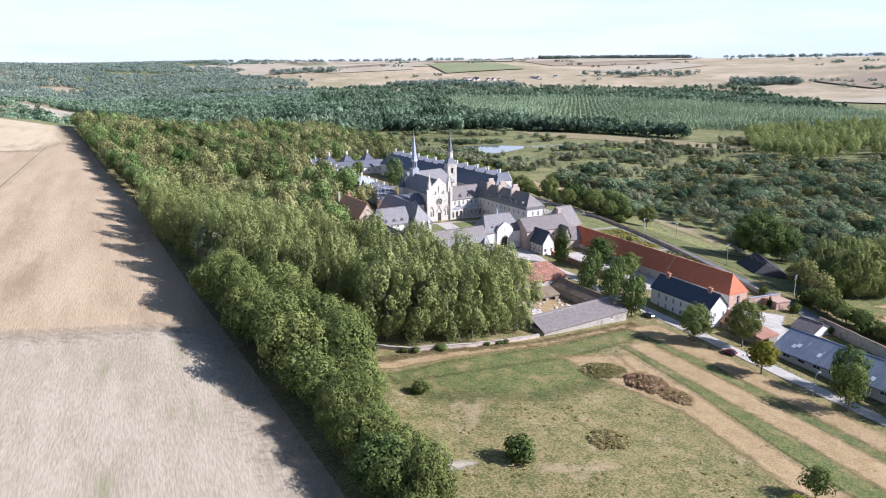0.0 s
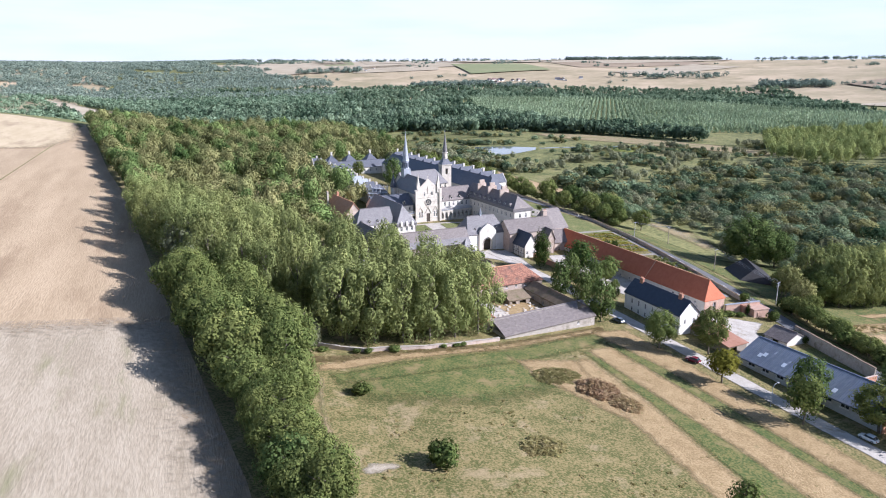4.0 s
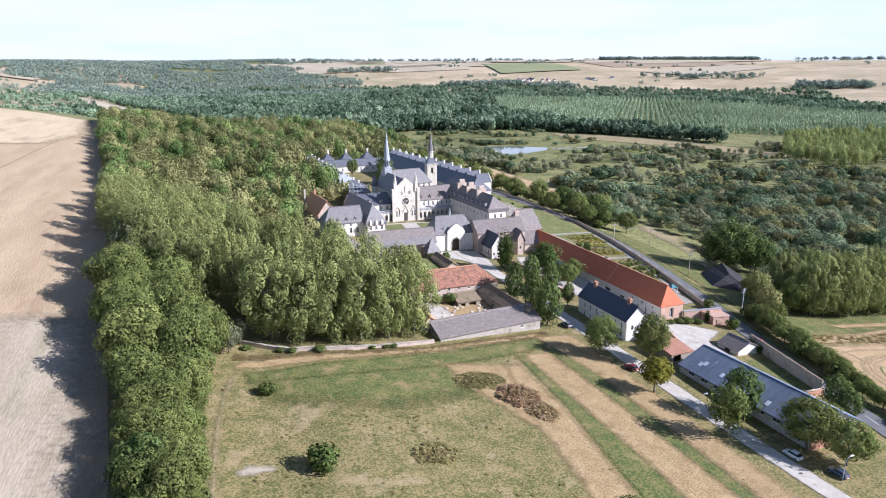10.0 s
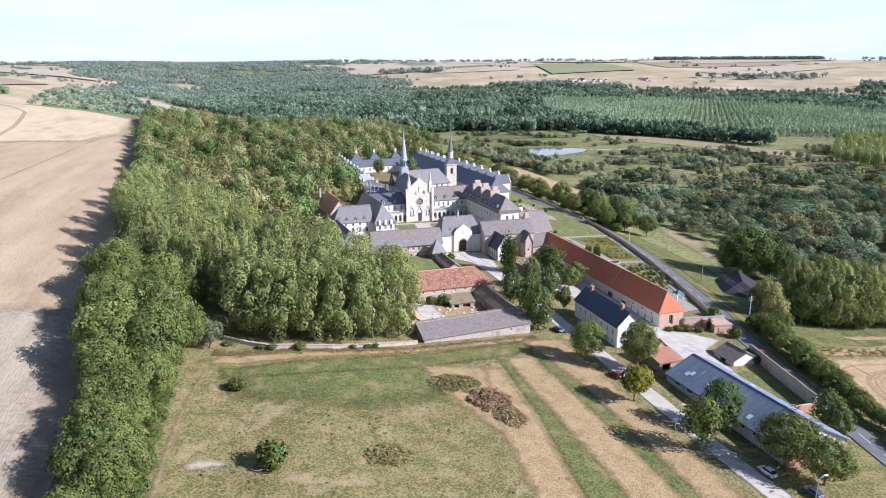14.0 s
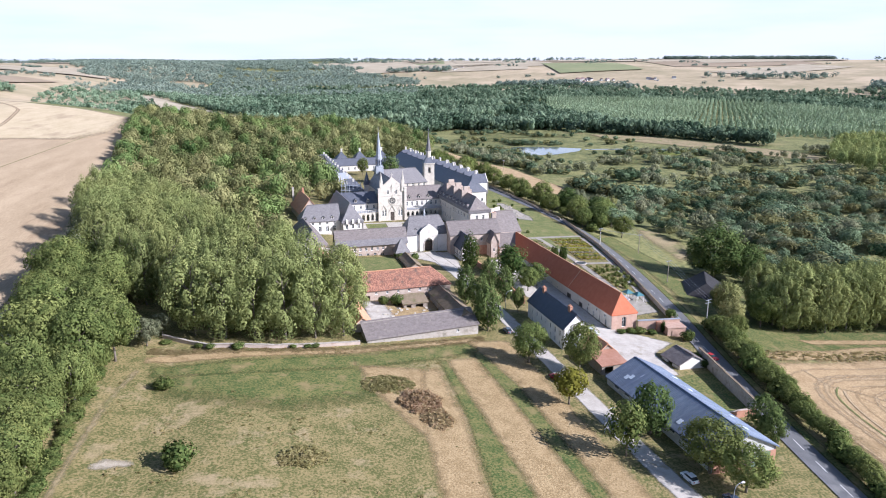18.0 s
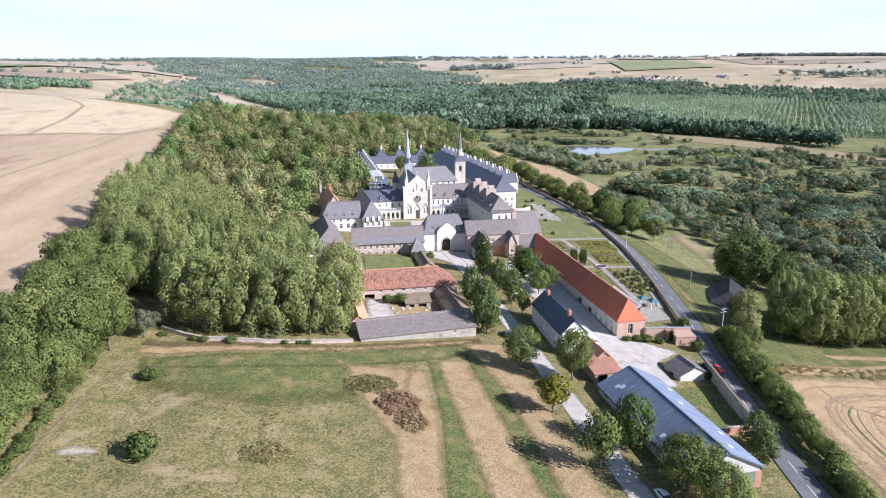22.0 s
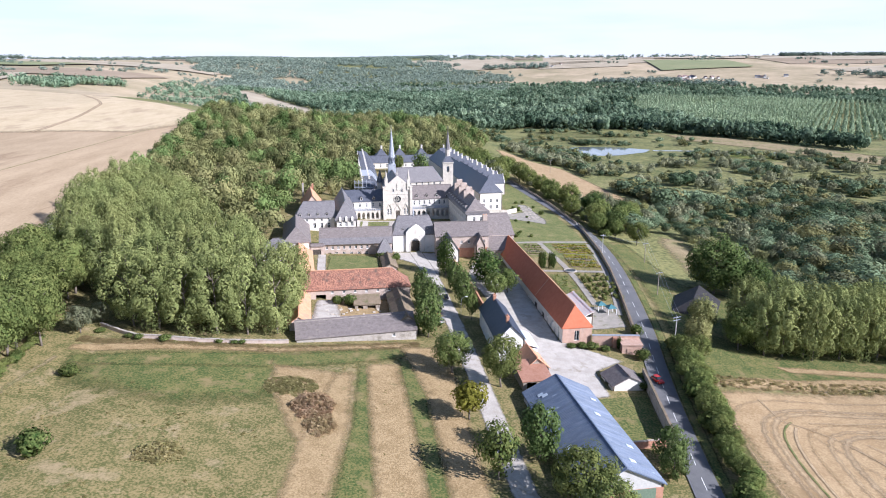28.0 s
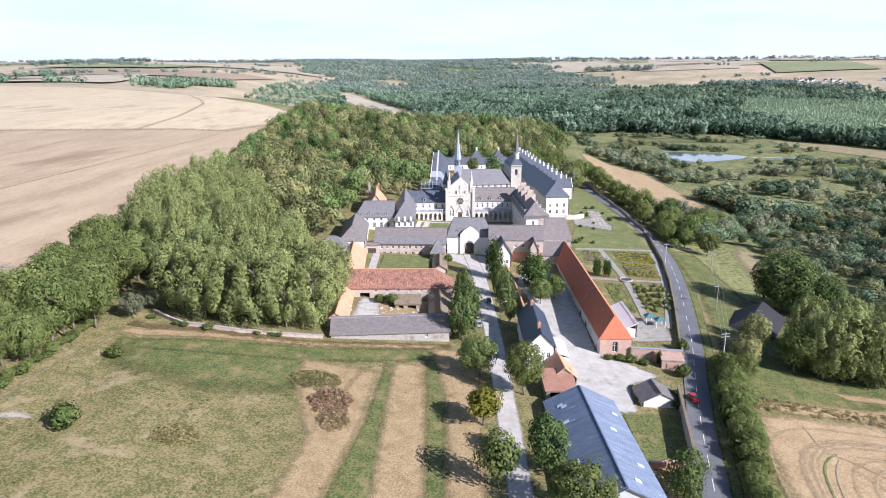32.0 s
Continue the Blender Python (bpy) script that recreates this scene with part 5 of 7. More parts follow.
sw = building("south_east_wing", "long two-storey wing with a dark mansard slate roof", "wing", 25.2, 45, 46, 10.0, 97, 0.6, 11.6, 16.6, LIME, OLDSLATE, "hip",
              {"B": row(12, 1, 45, 6.6, 1.0, 1.9) + row(12, 1, 45, 1.8, 1.0, 2.0), "F": row(12, 1, 45, 6.6, 1.0, 1.9) + row(12, 1, 45, 1.8, 1.0, 2.0), "L": row(2, 2, 8.4, 6.6, 1.0, 1.9)}, hipl=4.5, hipr=0, sink=4)
for i in range(9):
    dormer(sw, -19 + i * 4.6, 4.7, 11.3, 1.0, 1.2, 1, OLDSLATE, LIME)
for i in range(3):
    dormer(sw, -17 + i * 9, -4.7, 11.3, 1.0, 1.2, -1, OLDSLATE, LIME)
for cx0 in (-7, 4, 14):
    part("fire_wall", Geo().box(cx0 - 0.5, -2.2, 10.6, cx0 + 0.5, 2.6, 17.6).box(cx0 - 0.62, -1.2, 17.6, cx0 + 0.62, 1.6, 19.2).mesh("fire_wall", BRICK), sw, None, "broad stepped brick chimney wall across the ridge")
part("mansard_band", Geo().box(-23.3, -5.5, 9.6, 23.2, 5.5, 11.1).mesh("mansard_band", SLATE), sw, None, "steep slate lower slope of the mansard")
pw = building("west_pavilion", "convent pavilion with a mansard slate roof", "pavilion", -31.6, 38.5, 36, 9.2, 97, 1.6, 9.6, 16.6, LIME, SLATE, "hip", {"L": row(3, 0.8, 8.4, 4.6, 1.0, 2.0) + row(3, 0.8, 8.4, 1.2, 1.0, 2.0), "B": row(7, 1, 35, 4.6, 1.0, 2.0)}, hipl=4.4, hipr=0, sink=3)
part("mansard_band", Geo().box(-18.25, -4.75, 6.9, 18, 4.75, 8.2).mesh("mansard_band", SLATE), pw, None, "steep slate lower slope of the mansard")
for sx in (-2.6, 0, 2.6):
    part("dormer_window", Geo().box(-18.7, sx - 0.5, 6.9, -17.4, sx + 0.5, 8.5).cone(-18.0, sx, 8.5, 9.0, 0.75, 0.1, 4).mesh("dormer_window", LIME), pw)
aw = building("west_annexe", "lower convent annexe with slate roof and dormers", "wing", -43.6, 27.5, 17, 10.5, 6, 4.2, 9.9, 15.8, LIME, SLATE, "hip", {"F": row(5, 0.5, 16, 0.9, 1.2, 2.2) + row(5, 0.5, 16, 3.9, 0.9, 1.2)}, hipl=3.6, hipr=0, sink=3)
for i in range(4):
    dormer(aw, -6.2 + i * 3.8, -4.9, 5.9, 1.0, 1.2, -1, SLATE, LIME)
hg_ = building("gable_house", "house with a steep orange tile gable roof among the trees", "house", -48.6, 58.5, 25, 9.5, 99, 3, 8.6, 15.0, BRICK, ORANGETILE, "gable", {"L": row(2, 1, 8, 2, 1.1, 1.6)}, sink=3)
chimney(hg_, 11.6, 3.6, 5, 14.0, 1.0, 0.9, FLINT, 1)
chimney(hg_, 10.0, -1.0, 10, 13.6, 1.2, 0.9, REDBRICK, 2)

# ---- the monks' cells round the great cloister ----
def cell_roof(e, x, yo, yi, w, h0, h1, roofm, wallm):
    """A cell house set across the row: a slate roof with a gable at its outer end yo and a hip at its inner end yi."""
    s = 1 if yi > yo else -1
    ya = yi - s * w * 0.42
    o = -1 if s > 0 else 1
    g = Geo().slab([(x - w / 2, yo, h0), (x, yo, h1), (x, ya, h1), (x - w / 2, yi, h0)][::o], 0.15)
    g.slab([(x + w / 2, yo, h0), (x, yo, h1), (x, ya, h1), (x + w / 2, yi, h0)][::-o], 0.15)
    g.slab([(x - w / 2, yi, h0), (x + w / 2, yi, h0), (x, ya, h1)][::-o], 0.15)
    part("cell_roof", g.mesh("cell_roof", roofm), e)
    wl = Geo()
    for yy, k in ((yo, 1), (yo + 0.3 * s, -1)):
        pts = [(x - w / 2, yy, h0 - 6), (x + w / 2, yy, h0 - 6), (x + w / 2, yy, h0 + 0.2), (x, yy, h1 + 0.3), (x - w / 2, yy, h0 + 0.2)]
        wl.quad(*pts[::k * s])
    for sx in (-1, 1):
        wl.quad((x + sx * w / 2, yo, h0 + 0.2), (x, yo, h1 + 0.3), (x, yo + 0.3 * s, h1 + 0.3), (x + sx * w / 2, yo + 0.3 * s, h0 + 0.2))
        wl.quad((x + sx * (w / 2 - 0.2), yo, h0 - 6), (x + sx * (w / 2 - 0.2), yi - 0.2 * s, h0 - 6), (x + sx * (w / 2 - 0.2), yi - 0.2 * s, h0), (x + sx * (w / 2 - 0.2), yo, h0))
    part("cell_wall", wl.mesh("cell_wall", wallm), e)


for (ca, cb), base_, ridge_, gone in ((((41.8, 79.0), (32.0, 148.6)), -1.0, 15.8, ()), (((31.9, 149.0), (22.0, 219.0)), 0.4, 14.9, ())):
    cl = math.hypot(cb[0] - ca[0], cb[1] - ca[1])
    cr = building("east_cells", "long row of cells with a blue slate roof", "cell row", (ca[0] + cb[0]) / 2, (ca[1] + cb[1]) / 2, cl, 12.5, local_x(ca, cb), base_, ridge_ - 6.4, ridge_, LIME, PALESLATE, "hip",
                  {"L": row(3, 1, 11.5, 5.0, 1.1, 1.8) + row(3, 1, 11.5, 1.6, 1.1, 2.0), "F": row(8, 1, 66, 1.4, 1.0, 1.8), "B": row(12, 1, 68, 1.2, 1.0, 2.0)}, hipl=5.5 if base_ < 0 else 0, hipr=0 if base_ < 0 else 5.0, sink=4)
    rz_ = ridge_ - base_
    for i in range(6):
        xx = -cl / 2 + 8 + i * 11.2
        cell_roof(cr, xx, -8.8, 2.2, 8.2, rz_ - 2.6, rz_ + 1.7, PALESLATE, LIME)
        chimney(cr, xx + 1.2, -3.6, rz_ - 1.0, rz_ + 3.6, 1.2, 0.9, LIME, 0)
fc = building("north_cells", "low cloister range with slate roof behind the church", "cell row", -5.5, 224.5, 52, 7, 7, 1.2, 5.6, 9.8, LIME, PALESLATE, "gable", {"F": row(11, 1, 51, 1.0, 1.0, 2.0)}, sink=3)
for i, xx in enumerate((-18.3, -4.9, 11.1)):
    ce = building("monk_cell", "square cell house with a pyramid slate roof and chimney", "cell", xx, 231.0 + i * 1.6, 8.4, 8.4, 7, 1.2, 9.2, 14.0, LIME, PALESLATE, "hip", {"F": row(2, 1, 7, 3, 1.0, 1.6)}, hipl=4.1, hipr=4.1, sink=3, group="cells of the great cloister")
    chimney(ce, 0.3, 0.4, 10.6, 15.0, 1.2, 1.0, LIME, 0)
wa, wb = (-18.8, 88.5), (-29.0, 221.0)
wcl = math.hypot(wb[0] - wa[0], wb[1] - wa[1])
wc = building("west_cells", "row of cells under repair with a blue slate roof", "cell row", (wa[0] + wb[0]) / 2, (wa[1] + wb[1]) / 2, wcl, 8, local_x(wa, wb), 1.4, 7.2, 11.6, LIME, PALESLATE, "gable", {"F": row(20, 1, wcl - 2, 1.4, 1.0, 2.0)}, sink=3)
part("turret", Geo().cone(0, 0, 0, 12.6, 1.7, 1.6, 8).mesh("turret", LIME), wc, pose(-wcl / 2 - 4.6, -2.4, 0.3), "slender pale stair turret with a slate cap")
part("turret_roof", Geo().cone(0, 0, 12.9, 19.6, 1.95, 0.05, 8).mesh("turret_roof", PALESLATE), wc, pose(-wcl / 2 - 4.6, -2.4, 0.3))
for i in range(12):
    xx = -wcl / 2 + 7 + i * 11.0
    cell_roof(wc, xx, 6.4, -2.6, 8.0, 8.6, 13.0, PALESLATE if i not in (2, 3) else LEAD, LIME)
    chimney(wc, xx + 1.0, 2.6, 10.0, 14.3, 1.1, 0.9, LIME, 0)
scf = new("scaffolding")
scf.matrix_basis = pose(-24.2, 84.6, 1)
tagged(scf, "grey tube scaffolding round the cells under repair", "scaffolding")
pole_me = Geo().tube((0, 0, 0), (0, 0, 14.5), 0.11, 0.11, 5).mesh("pole", LEAD)
bar_me = Geo().tube((-5.5, 0, 0), (5.5, 0, 0), 0.09, 0.09, 5).mesh("rail", LEAD)
deck_me = Geo().box(-5.4, 0, 0, 5.4, 1.4, 0.12).mesh("deck", LEAD)
for i in range(6):
    for j in range(2):
        part("pole", pole_me, scf, pose(-5 + 2 * i, 1.4 * j, 0))
for k in range(6):
    part("rail", bar_me, scf, pose(0, 0, 2.4 * k + 1.8))
    part("deck", deck_me, scf, pose(0, 0, 2.4 * k + 0.9))

# ---- walls, poles, lamps ----
def wall_run(name, line, h, t, material, label, cap=None, step=3.0, level=False):
    """A garden wall that follows a line over the land."""
    e = new(name)
    x0, y0 = line[0]
    e.matrix_basis = pose(x0, y0, 0)
    tagged(e, label, "wall")
    body, coping = Geo(), Geo()
    for (ax, ay), (bx, by) in zip(line, line[1:]):
        n = max(1, int(math.hypot(bx - ax, by - ay) / step))
        d = Vector((bx - ax, by - ay)).normalized()
        o = Vector((-d.y, d.x)) * t / 2
        for i in range(n):
            p, q = [Vector((ax + (bx - ax) * k / n - x0, ay + (by - ay) * k / n - y0)) for k in (i, i + 1)]
            zp, zq = ground_z(p.x + x0, p.y + y0), ground_z(q.x + x0, q.y + y0)
            wob = 0.06 * math.sin(i * 2.1)
            for g, lo, hi, w in ((body, -0.8, h + wob, 1.0), (coping, h + wob, h + wob + 0.14, 1.35)):
                a, b, c, f = p - o * w, p + o * w, q + o * w, q - o * w
                k = len(g.v)
                g.v += [(v.x, v.y, z + s) for s in (lo, hi) for v, z in ((a, zp), (b, zp), (c, zq), (f, zq))]
                g.f += [tuple(k + m for m in qd) for qd in ((4, 7, 6, 5), (0, 1, 2, 3), (0, 4, 5, 1), (1, 5, 6, 2), (2, 6, 7, 3), (3, 7, 4, 0))]
    part("wall_body", body.mesh("wall_body", material), e)
    part("coping", coping.mesh("coping", cap or material), e)
    return e


wall_run("boundary_wall", [(-90, -87), (-78, -93.5), (-62, -94.6), (-50, -93.6), (-38, -91.8)], 0.95, 0.5, BRICK, "old pale flint boundary wall below the poplars", FLINT)
wall_run("road_wall", [(84, 60), (81.8, 38), (80.2, 10), (77, -16), (72.2, -44), (66.5, -74), (65, -84)], 1.5, 0.4, FLINT, "low flint garden wall along the road", MOSSROOF)
wall_run("road_wall", [(57.4, -108), (56.4, -116), (53.4, -138.5)], 3.6, 0.45, FLINT, "ivy-grown wall between the green and the road", MOSSROOF)
wall_run("yard_wall", [(53.4, -139), (43.8, -140.4)], 1.8, 0.4, REDBRICK, "red brick wall closing the green", BRICK)
wall_run("lane_wall", [(83.5, 62), (80, 110), (74, 160), (68, 210)], 1.2, 0.4, FLINT, "low wall running along the priory lawn", MOSSROOF)
wall_run("yard_wall", [(14.5, -14.5), (17, -30), (19, -46), (20.5, -62)], 2.0, 0.4, REDBRICK, "brick wall beside the avenue with a tiled coping", ORANGETILE)
wall_run("terrace_wall", [(34, 74), (50, 76), (56, 82)], 2.2, 0.5, STONE, "pale stone terrace wall", STONE)


drape("terrace", [(49, 64), (60, 60), (67, 56), (69, 66), (67, 84), (65, 104), (60, 104), (60, 84), (54, 79), (49, 78)], DULLGRAVEL, 0.16, 1.5, "pale gravel terrace garden below the cells", "terrace", soft=2.0)
rs_ = random.Random(12)
row_me = [Geo().box(-0.75, -0.3, -0.1, 0.75, 0.3, h).box(-0.7, -0.25, h, 0.7, 0.25, h + 0.08).mesh("kerb_stone", FLINT) for h in (0.15, 0.25, 0.4)]
for i in range(9):
    for k in range(3):
        x, y = 60.6 + 2.3 * k + rs_.uniform(-0.3, 0.3), 66 + 4.0 * i + rs_.uniform(-0.5, 0.5)
        kb = new("kerb_stone", rs_.choice(row_me))
        kb.matrix_basis = pose(x, y, ground_z(x, y) + 0.12, 0, 0, 8 + rs_.uniform(-10, 10))
        tagged(kb, "low pale stone block on the gravel terrace", "stone block", group="stones of the terrace")


def utility_pole(x, y, h, material, arms=1):
    e = new("utility_pole")
    e.matrix_basis = pose(x, y, ground_z(x, y), 0, 0, 20)
    tagged(e, "pale concrete power pole with cross arms" if material is CONCRETE else "weathered wooden power pole beside the road", "utility pole", group="power line")
    part("pole", Geo().tube((0, 0, -0.5), (0, 0, h), 0.19, 0.12, 7).mesh("pole", material), e)
    for k in range(arms):
        part("cross_arm", Geo().box(-1.4, -0.08, h - 0.5 - 0.9 * k, 1.4, 0.08, h - 0.35 - 0.9 * k).mesh("cross_arm", LEAD), e)
        for sx in (-1.25, -0.6, 0.6, 1.25):
            part("insulator", Geo().cone(sx, 0, h - 0.35 - 0.9 * k, h - 0.1 - 0.9 * k, 0.07, 0.05, 6).mesh("insulator", GLASS), e)
    return Vector((x, y, ground_z(x, y) + h - 0.2))


tops = [utility_pole(76.7, -82.2, 8.6, CONCRETE, 2), utility_pole(87.7, -38.8, 9.0, WOOD), utility_pole(98.5, 4.7, 9.0, WOOD), utility_pole(112, 60, 9.0, WOOD)]
p1 = utility_pole(80.6, 7.4, 9.1, CONCRETE, 1)
p3 = utility_pole(114, 260, 10, WOOD)
wires = Geo()
for a, b in list(zip(tops, tops[1:])) + [(p1, tops[2])]:
    for off in (-1.2, 0, 1.2):
        for i in range(8):
            u, v = i / 8, (i + 1) / 8
            p, q = a.lerp(b, u), b.lerp(a, 1 - v)
            p.z -= 2.2 * u * (1 - u)
            q.z -= 2.2 * v * (1 - v)
            wires.tube(p + Vector((off, 0, 0)), q + Vector((off, 0, 0)), 0.02, 0.02, 4)
tagged(new("power_line", wires.mesh("power_line", LEAD)), "thin grey power cables strung between the poles", "cable")


def street_lamp(x, y, turn):
    e = new("street_lamp")
    e.matrix_basis = pose(x, y, ground_z(x, y), 0, 0, turn)
    tagged(e, "curved grey steel lamp post beside the drive", "street lamp", group="lamps along the drive")
    g = Geo().tube((0, 0, -0.3), (0, 0, 4.6), 0.09, 0.06, 7)
    pts = [(0, 0, 4.6), (0.15, 0, 5.2), (0.5, 0, 5.7), (1.0, 0, 5.95), (1.5, 0, 6.0)]
    for a, b in zip(pts, pts[1:]):
        g.tube(a, b, 0.06, 0.05, 6)
    part("post", g.mesh("post", LEAD), e)
    part("lamp_head", Geo().box(1.4, -0.17, 5.92, 2.1, 0.17, 6.08).mesh("lamp_head", FRAMEW), e)


for x, y in ((11.6, -142.9), (23.9, -172), (12.6, -66), (9.4, -104)):
    street_lamp(x, y, 5)


# ---- cars ----
CARGLASS = mat("car_glass", (0.015, 0.018, 0.02), (0.03, 0.035, 0.04), 1.0, 0.06, spec=0.6)
TYRE = mat("tyre_rubber", (0.015, 0.015, 0.015), (0.03, 0.03, 0.03), 0.3, 0.8)
RIM = mat("alloy_rim", (0.45, 0.45, 0.46), (0.55, 0.55, 0.56), 0.3, 0.35, metal=0.7)
REDLAMP = mat("red_lens", (0.35, 0.02, 0.02), (0.4, 0.03, 0.03), 0.3, 0.2)


def loft(sections, name, material):
    """A hull through rings of (x, half width, z0, z1), rounded by an inset at the top."""
    v, f = [], []
    for x, w, z0, z1 in sections:
        v += [(x, -w, z0), (x, -w * 1.02, z0 + (z1 - z0) * 0.55), (x, -w * 0.86, z1), (x, w * 0.86, z1), (x, w * 1.02, z0 + (z1 - z0) * 0.55), (x, w, z0)]
    n = 6
    for i in range(len(sections) - 1):
        for k in range(n):
            j = (k + 1) % n
            f.append((i * n + k, i * n + j, (i + 1) * n + j, (i + 1) * n + k))
    f.append(tuple(range(n - 1, -1, -1)))
    f.append(tuple(range((len(sections) - 1) * n, len(sections) * n)))
    return mesh_of(name, v, f, material)


CAR_CABIN = loft([(-1.75, 0.70, 0.85, 0.95), (-1.25, 0.70, 0.85, 1.40), (0.25, 0.70, 0.85, 1.44), (0.95, 0.68, 0.85, 0.98)], "glasshouse", CARGLASS)
CAR_TYRE = Geo().tube((0, -0.1, 0), (0, 0.1, 0), 0.31, 0.31, 14).mesh("tyre", TYRE)
CAR_RIM = Geo().tube((0, -0.115, 0), (0, 0.115, 0), 0.19, 0.19, 10).mesh("rim", RIM)
CAR_LAMP = Geo().box(-0.04, -0.2, -0.07, 0.04, 0.2, 0.07).mesh("headlight", FRAMEW)
CAR_TAIL = Geo().box(-0.04, -0.16, -0.1, 0.04, 0.16, 0.1).mesh("tail_light", REDLAMP)
CAR_PLATE = Geo().box(-0.02, -0.26, -0.055, 0.02, 0.26, 0.055).mesh("number_plate", FRAMEW)


def car(x, y, turn, colour, label):
    paint = mat("car_paint", colour, tuple(c * 0.9 for c in colour), 1.0, 0.25, spec=0.6)
    e = new("car")
    e.matrix_basis = pose(x, y, ground_z(x, y) + 0.17, 0, 0, turn)
    tagged(e, label, "car")
    part("body", loft([(-2.05, 0.72, 0.32, 0.74), (-1.95, 0.82, 0.24, 0.88), (-0.9, 0.86, 0.22, 0.93), (0.9, 0.86, 0.22, 0.93), (1.7, 0.82, 0.24, 0.82), (2.08, 0.70, 0.32, 0.66)], "body", paint), e)
    part("glasshouse", CAR_CABIN, e)
    part("roof", loft([(-1.28, 0.68, 1.38, 1.44), (-0.5, 0.68, 1.40, 1.47), (0.28, 0.66, 1.40, 1.45)], "roof", paint), e)
    for sx in (-1.25, 1.3):
        for sy in (-0.78, 0.78):
            w = part("wheel", CAR_TYRE, e, pose(sx, sy, 0.31))
            part("rim", CAR_RIM, w)
    for sy in (-0.52, 0.52):
        part("headlight", CAR_LAMP, e, pose(2.0, sy, 0.6))
        part("tail_light", CAR_TAIL, e, pose(-2.04, sy, 0.68))
    part("number_plate", CAR_PLATE, e, pose(-2.06, 0, 0.45))


car(21.2, -161.8, 97, (0.75, 0.75, 0.74), "white hatchback parked beside the drive")
car(25.6, -169.6, 97, (0.06, 0.08, 0.12), "dark blue car parked beside the drive")
car(10.2, -116.6, 110, (0.16, 0.02, 0.03), "dark red car parked under the trees")
car(8.6, -52.2, 95, (0.04, 0.045, 0.05), "black car parked on the drive")
car(5.2, -66.0, 96, (0.06, 0.065, 0.07), "dark grey car parked under the limes")
car(5.8, -72.5, 96, (0.30, 0.31, 0.33), "silver car parked under the limes")
car(7.0, -85.5, 96, (0.10, 0.12, 0.15), "blue-grey car parked at the end of the wall")
car(61.4, -108.4, -76, (0.42, 0.025, 0.02), "bright red car on the country road")

# ---- the kitchen garden ----
SOILBED = mat("dug_soil", (0.17, 0.12, 0.08), (0.24, 0.18, 0.12), 0.8, 0.95, 0.4, 0.15)
lane("garden_path", [(55.6, 22), (58, 4), (60.2, -18), (60.4, -36), (60.2, -54)], 1.2, DULLGRAVEL, 0.17, "pale gravel path through the kitchen garden", "path")
lane("garden_path", [(45, -19), (60, -18), (75, -16.5)], 1.1, DULLGRAVEL, 0.18, "pale gravel path through the kitchen garden", "path")
lane("garden_path", [(45, 19), (56, 22), (79, 25.5)], 1.2, DULLGRAVEL, 0.18, "pale gravel path along the garden's edge", "path")
lane("garden_path", [(78.4, 22), (75.6, -14), (70.5, -42), (66, -62)], 1.0, DULLGRAVEL, 0.16, "pale path along the road wall", "path")
drape("terrace", [(52.5, -56), (66, -54), (65.5, -72), (52, -76)], DULLGRAVEL, 0.16, 1.5, "paved terrace behind the ruined wall", "terrace", soft=1.0)


def bed(name, x0, y0, x1, y1, n, kinds, label, seed):
    """Rows of low plants on a strip of dug soil."""
    drape("garden_bed", [(x0, y0), (x1, y0 + 0.6), (x1, y1 + 0.6), (x0, y1)], SOILBED, 0.16, 3, "strip of dug soil in the kitchen garden", "bed")
    r = random.Random(seed)
    for k in range(n):
        y = y0 + (y1 - y0) * (k + 0.5) / n
        spots_ = []
        for i in range(int((x1 - x0) / 0.7)):
            spots_.append((x0 + 0.4 + i * 0.7 + r.uniform(-0.15, 0.15), y + r.uniform(-0.25, 0.25), r.uniform(0.6, 1.2), r.uniform(1.2, 1.8), r.uniform(0.35, 1.0)))
        GARDEN.setdefault(r.choice(kinds), []).extend(spots_)


GARDEN = {}
bed("beds", 62.6, -12, 75, 4, 7, ("green", "yellow", "yellow", "pale"), "", 1)
bed("beds", 61.2, 6, 77, 20, 6, ("green", "yellow", "pale", "yellow"), "", 2)
bed("beds", 47.5, 2, 55.5, 17, 5, ("green", "pale"), "", 3)
drape("garden_lawn", [(51, -23), (58.4, -22), (58.6, -50), (53.2, -51)], PASTURE, 0.15, 4, "rough green plot in the kitchen garden", "lawn")
for i in range(90):
    r_ = random.Random(i)
    GARDEN.setdefault("green", []).append((r_.uniform(51.5, 58), r_.uniform(-50, -23), r_.uniform(0.3, 0.8), r_.uniform(0.8, 1.4), r_.uniform(0.3, 0.9)))
for i in range(70):
    r_ = random.Random(500 + i)
    GARDEN.setdefault("shrub", []).append((62.8 + r_.randint(0, 4) * 2.5 - (r_.random() * 0.5), r_.uniform(-50, -22), r_.uniform(1.2, 2.4), r_.uniform(1.6, 2.6), r_.uniform(0.2, 0.8)))
ft = new("garden_basin")
ft.matrix_basis = pose(60.2, -18, ground_z(60.2, -18) + 0.1)
tagged(ft, "round stone basin where the garden paths cross", "basin")
rim_ = Geo()
for i in range(20):
    a, b = 2 * math.pi * i / 20, 2 * math.pi * (i + 1) / 20
    rim_.tube((2.3 * math.cos(a), 2.3 * math.sin(a), 0.35), (2.3 * math.cos(b), 2.3 * math.sin(b), 0.35), 0.3, 0.3, 6)
part("rim", rim_.mesh("rim", FLINT), ft)
BASINWATER = mat("dark_basin_water", (0.03, 0.035, 0.035), (0.05, 0.055, 0.05), 0.8, 0.3)
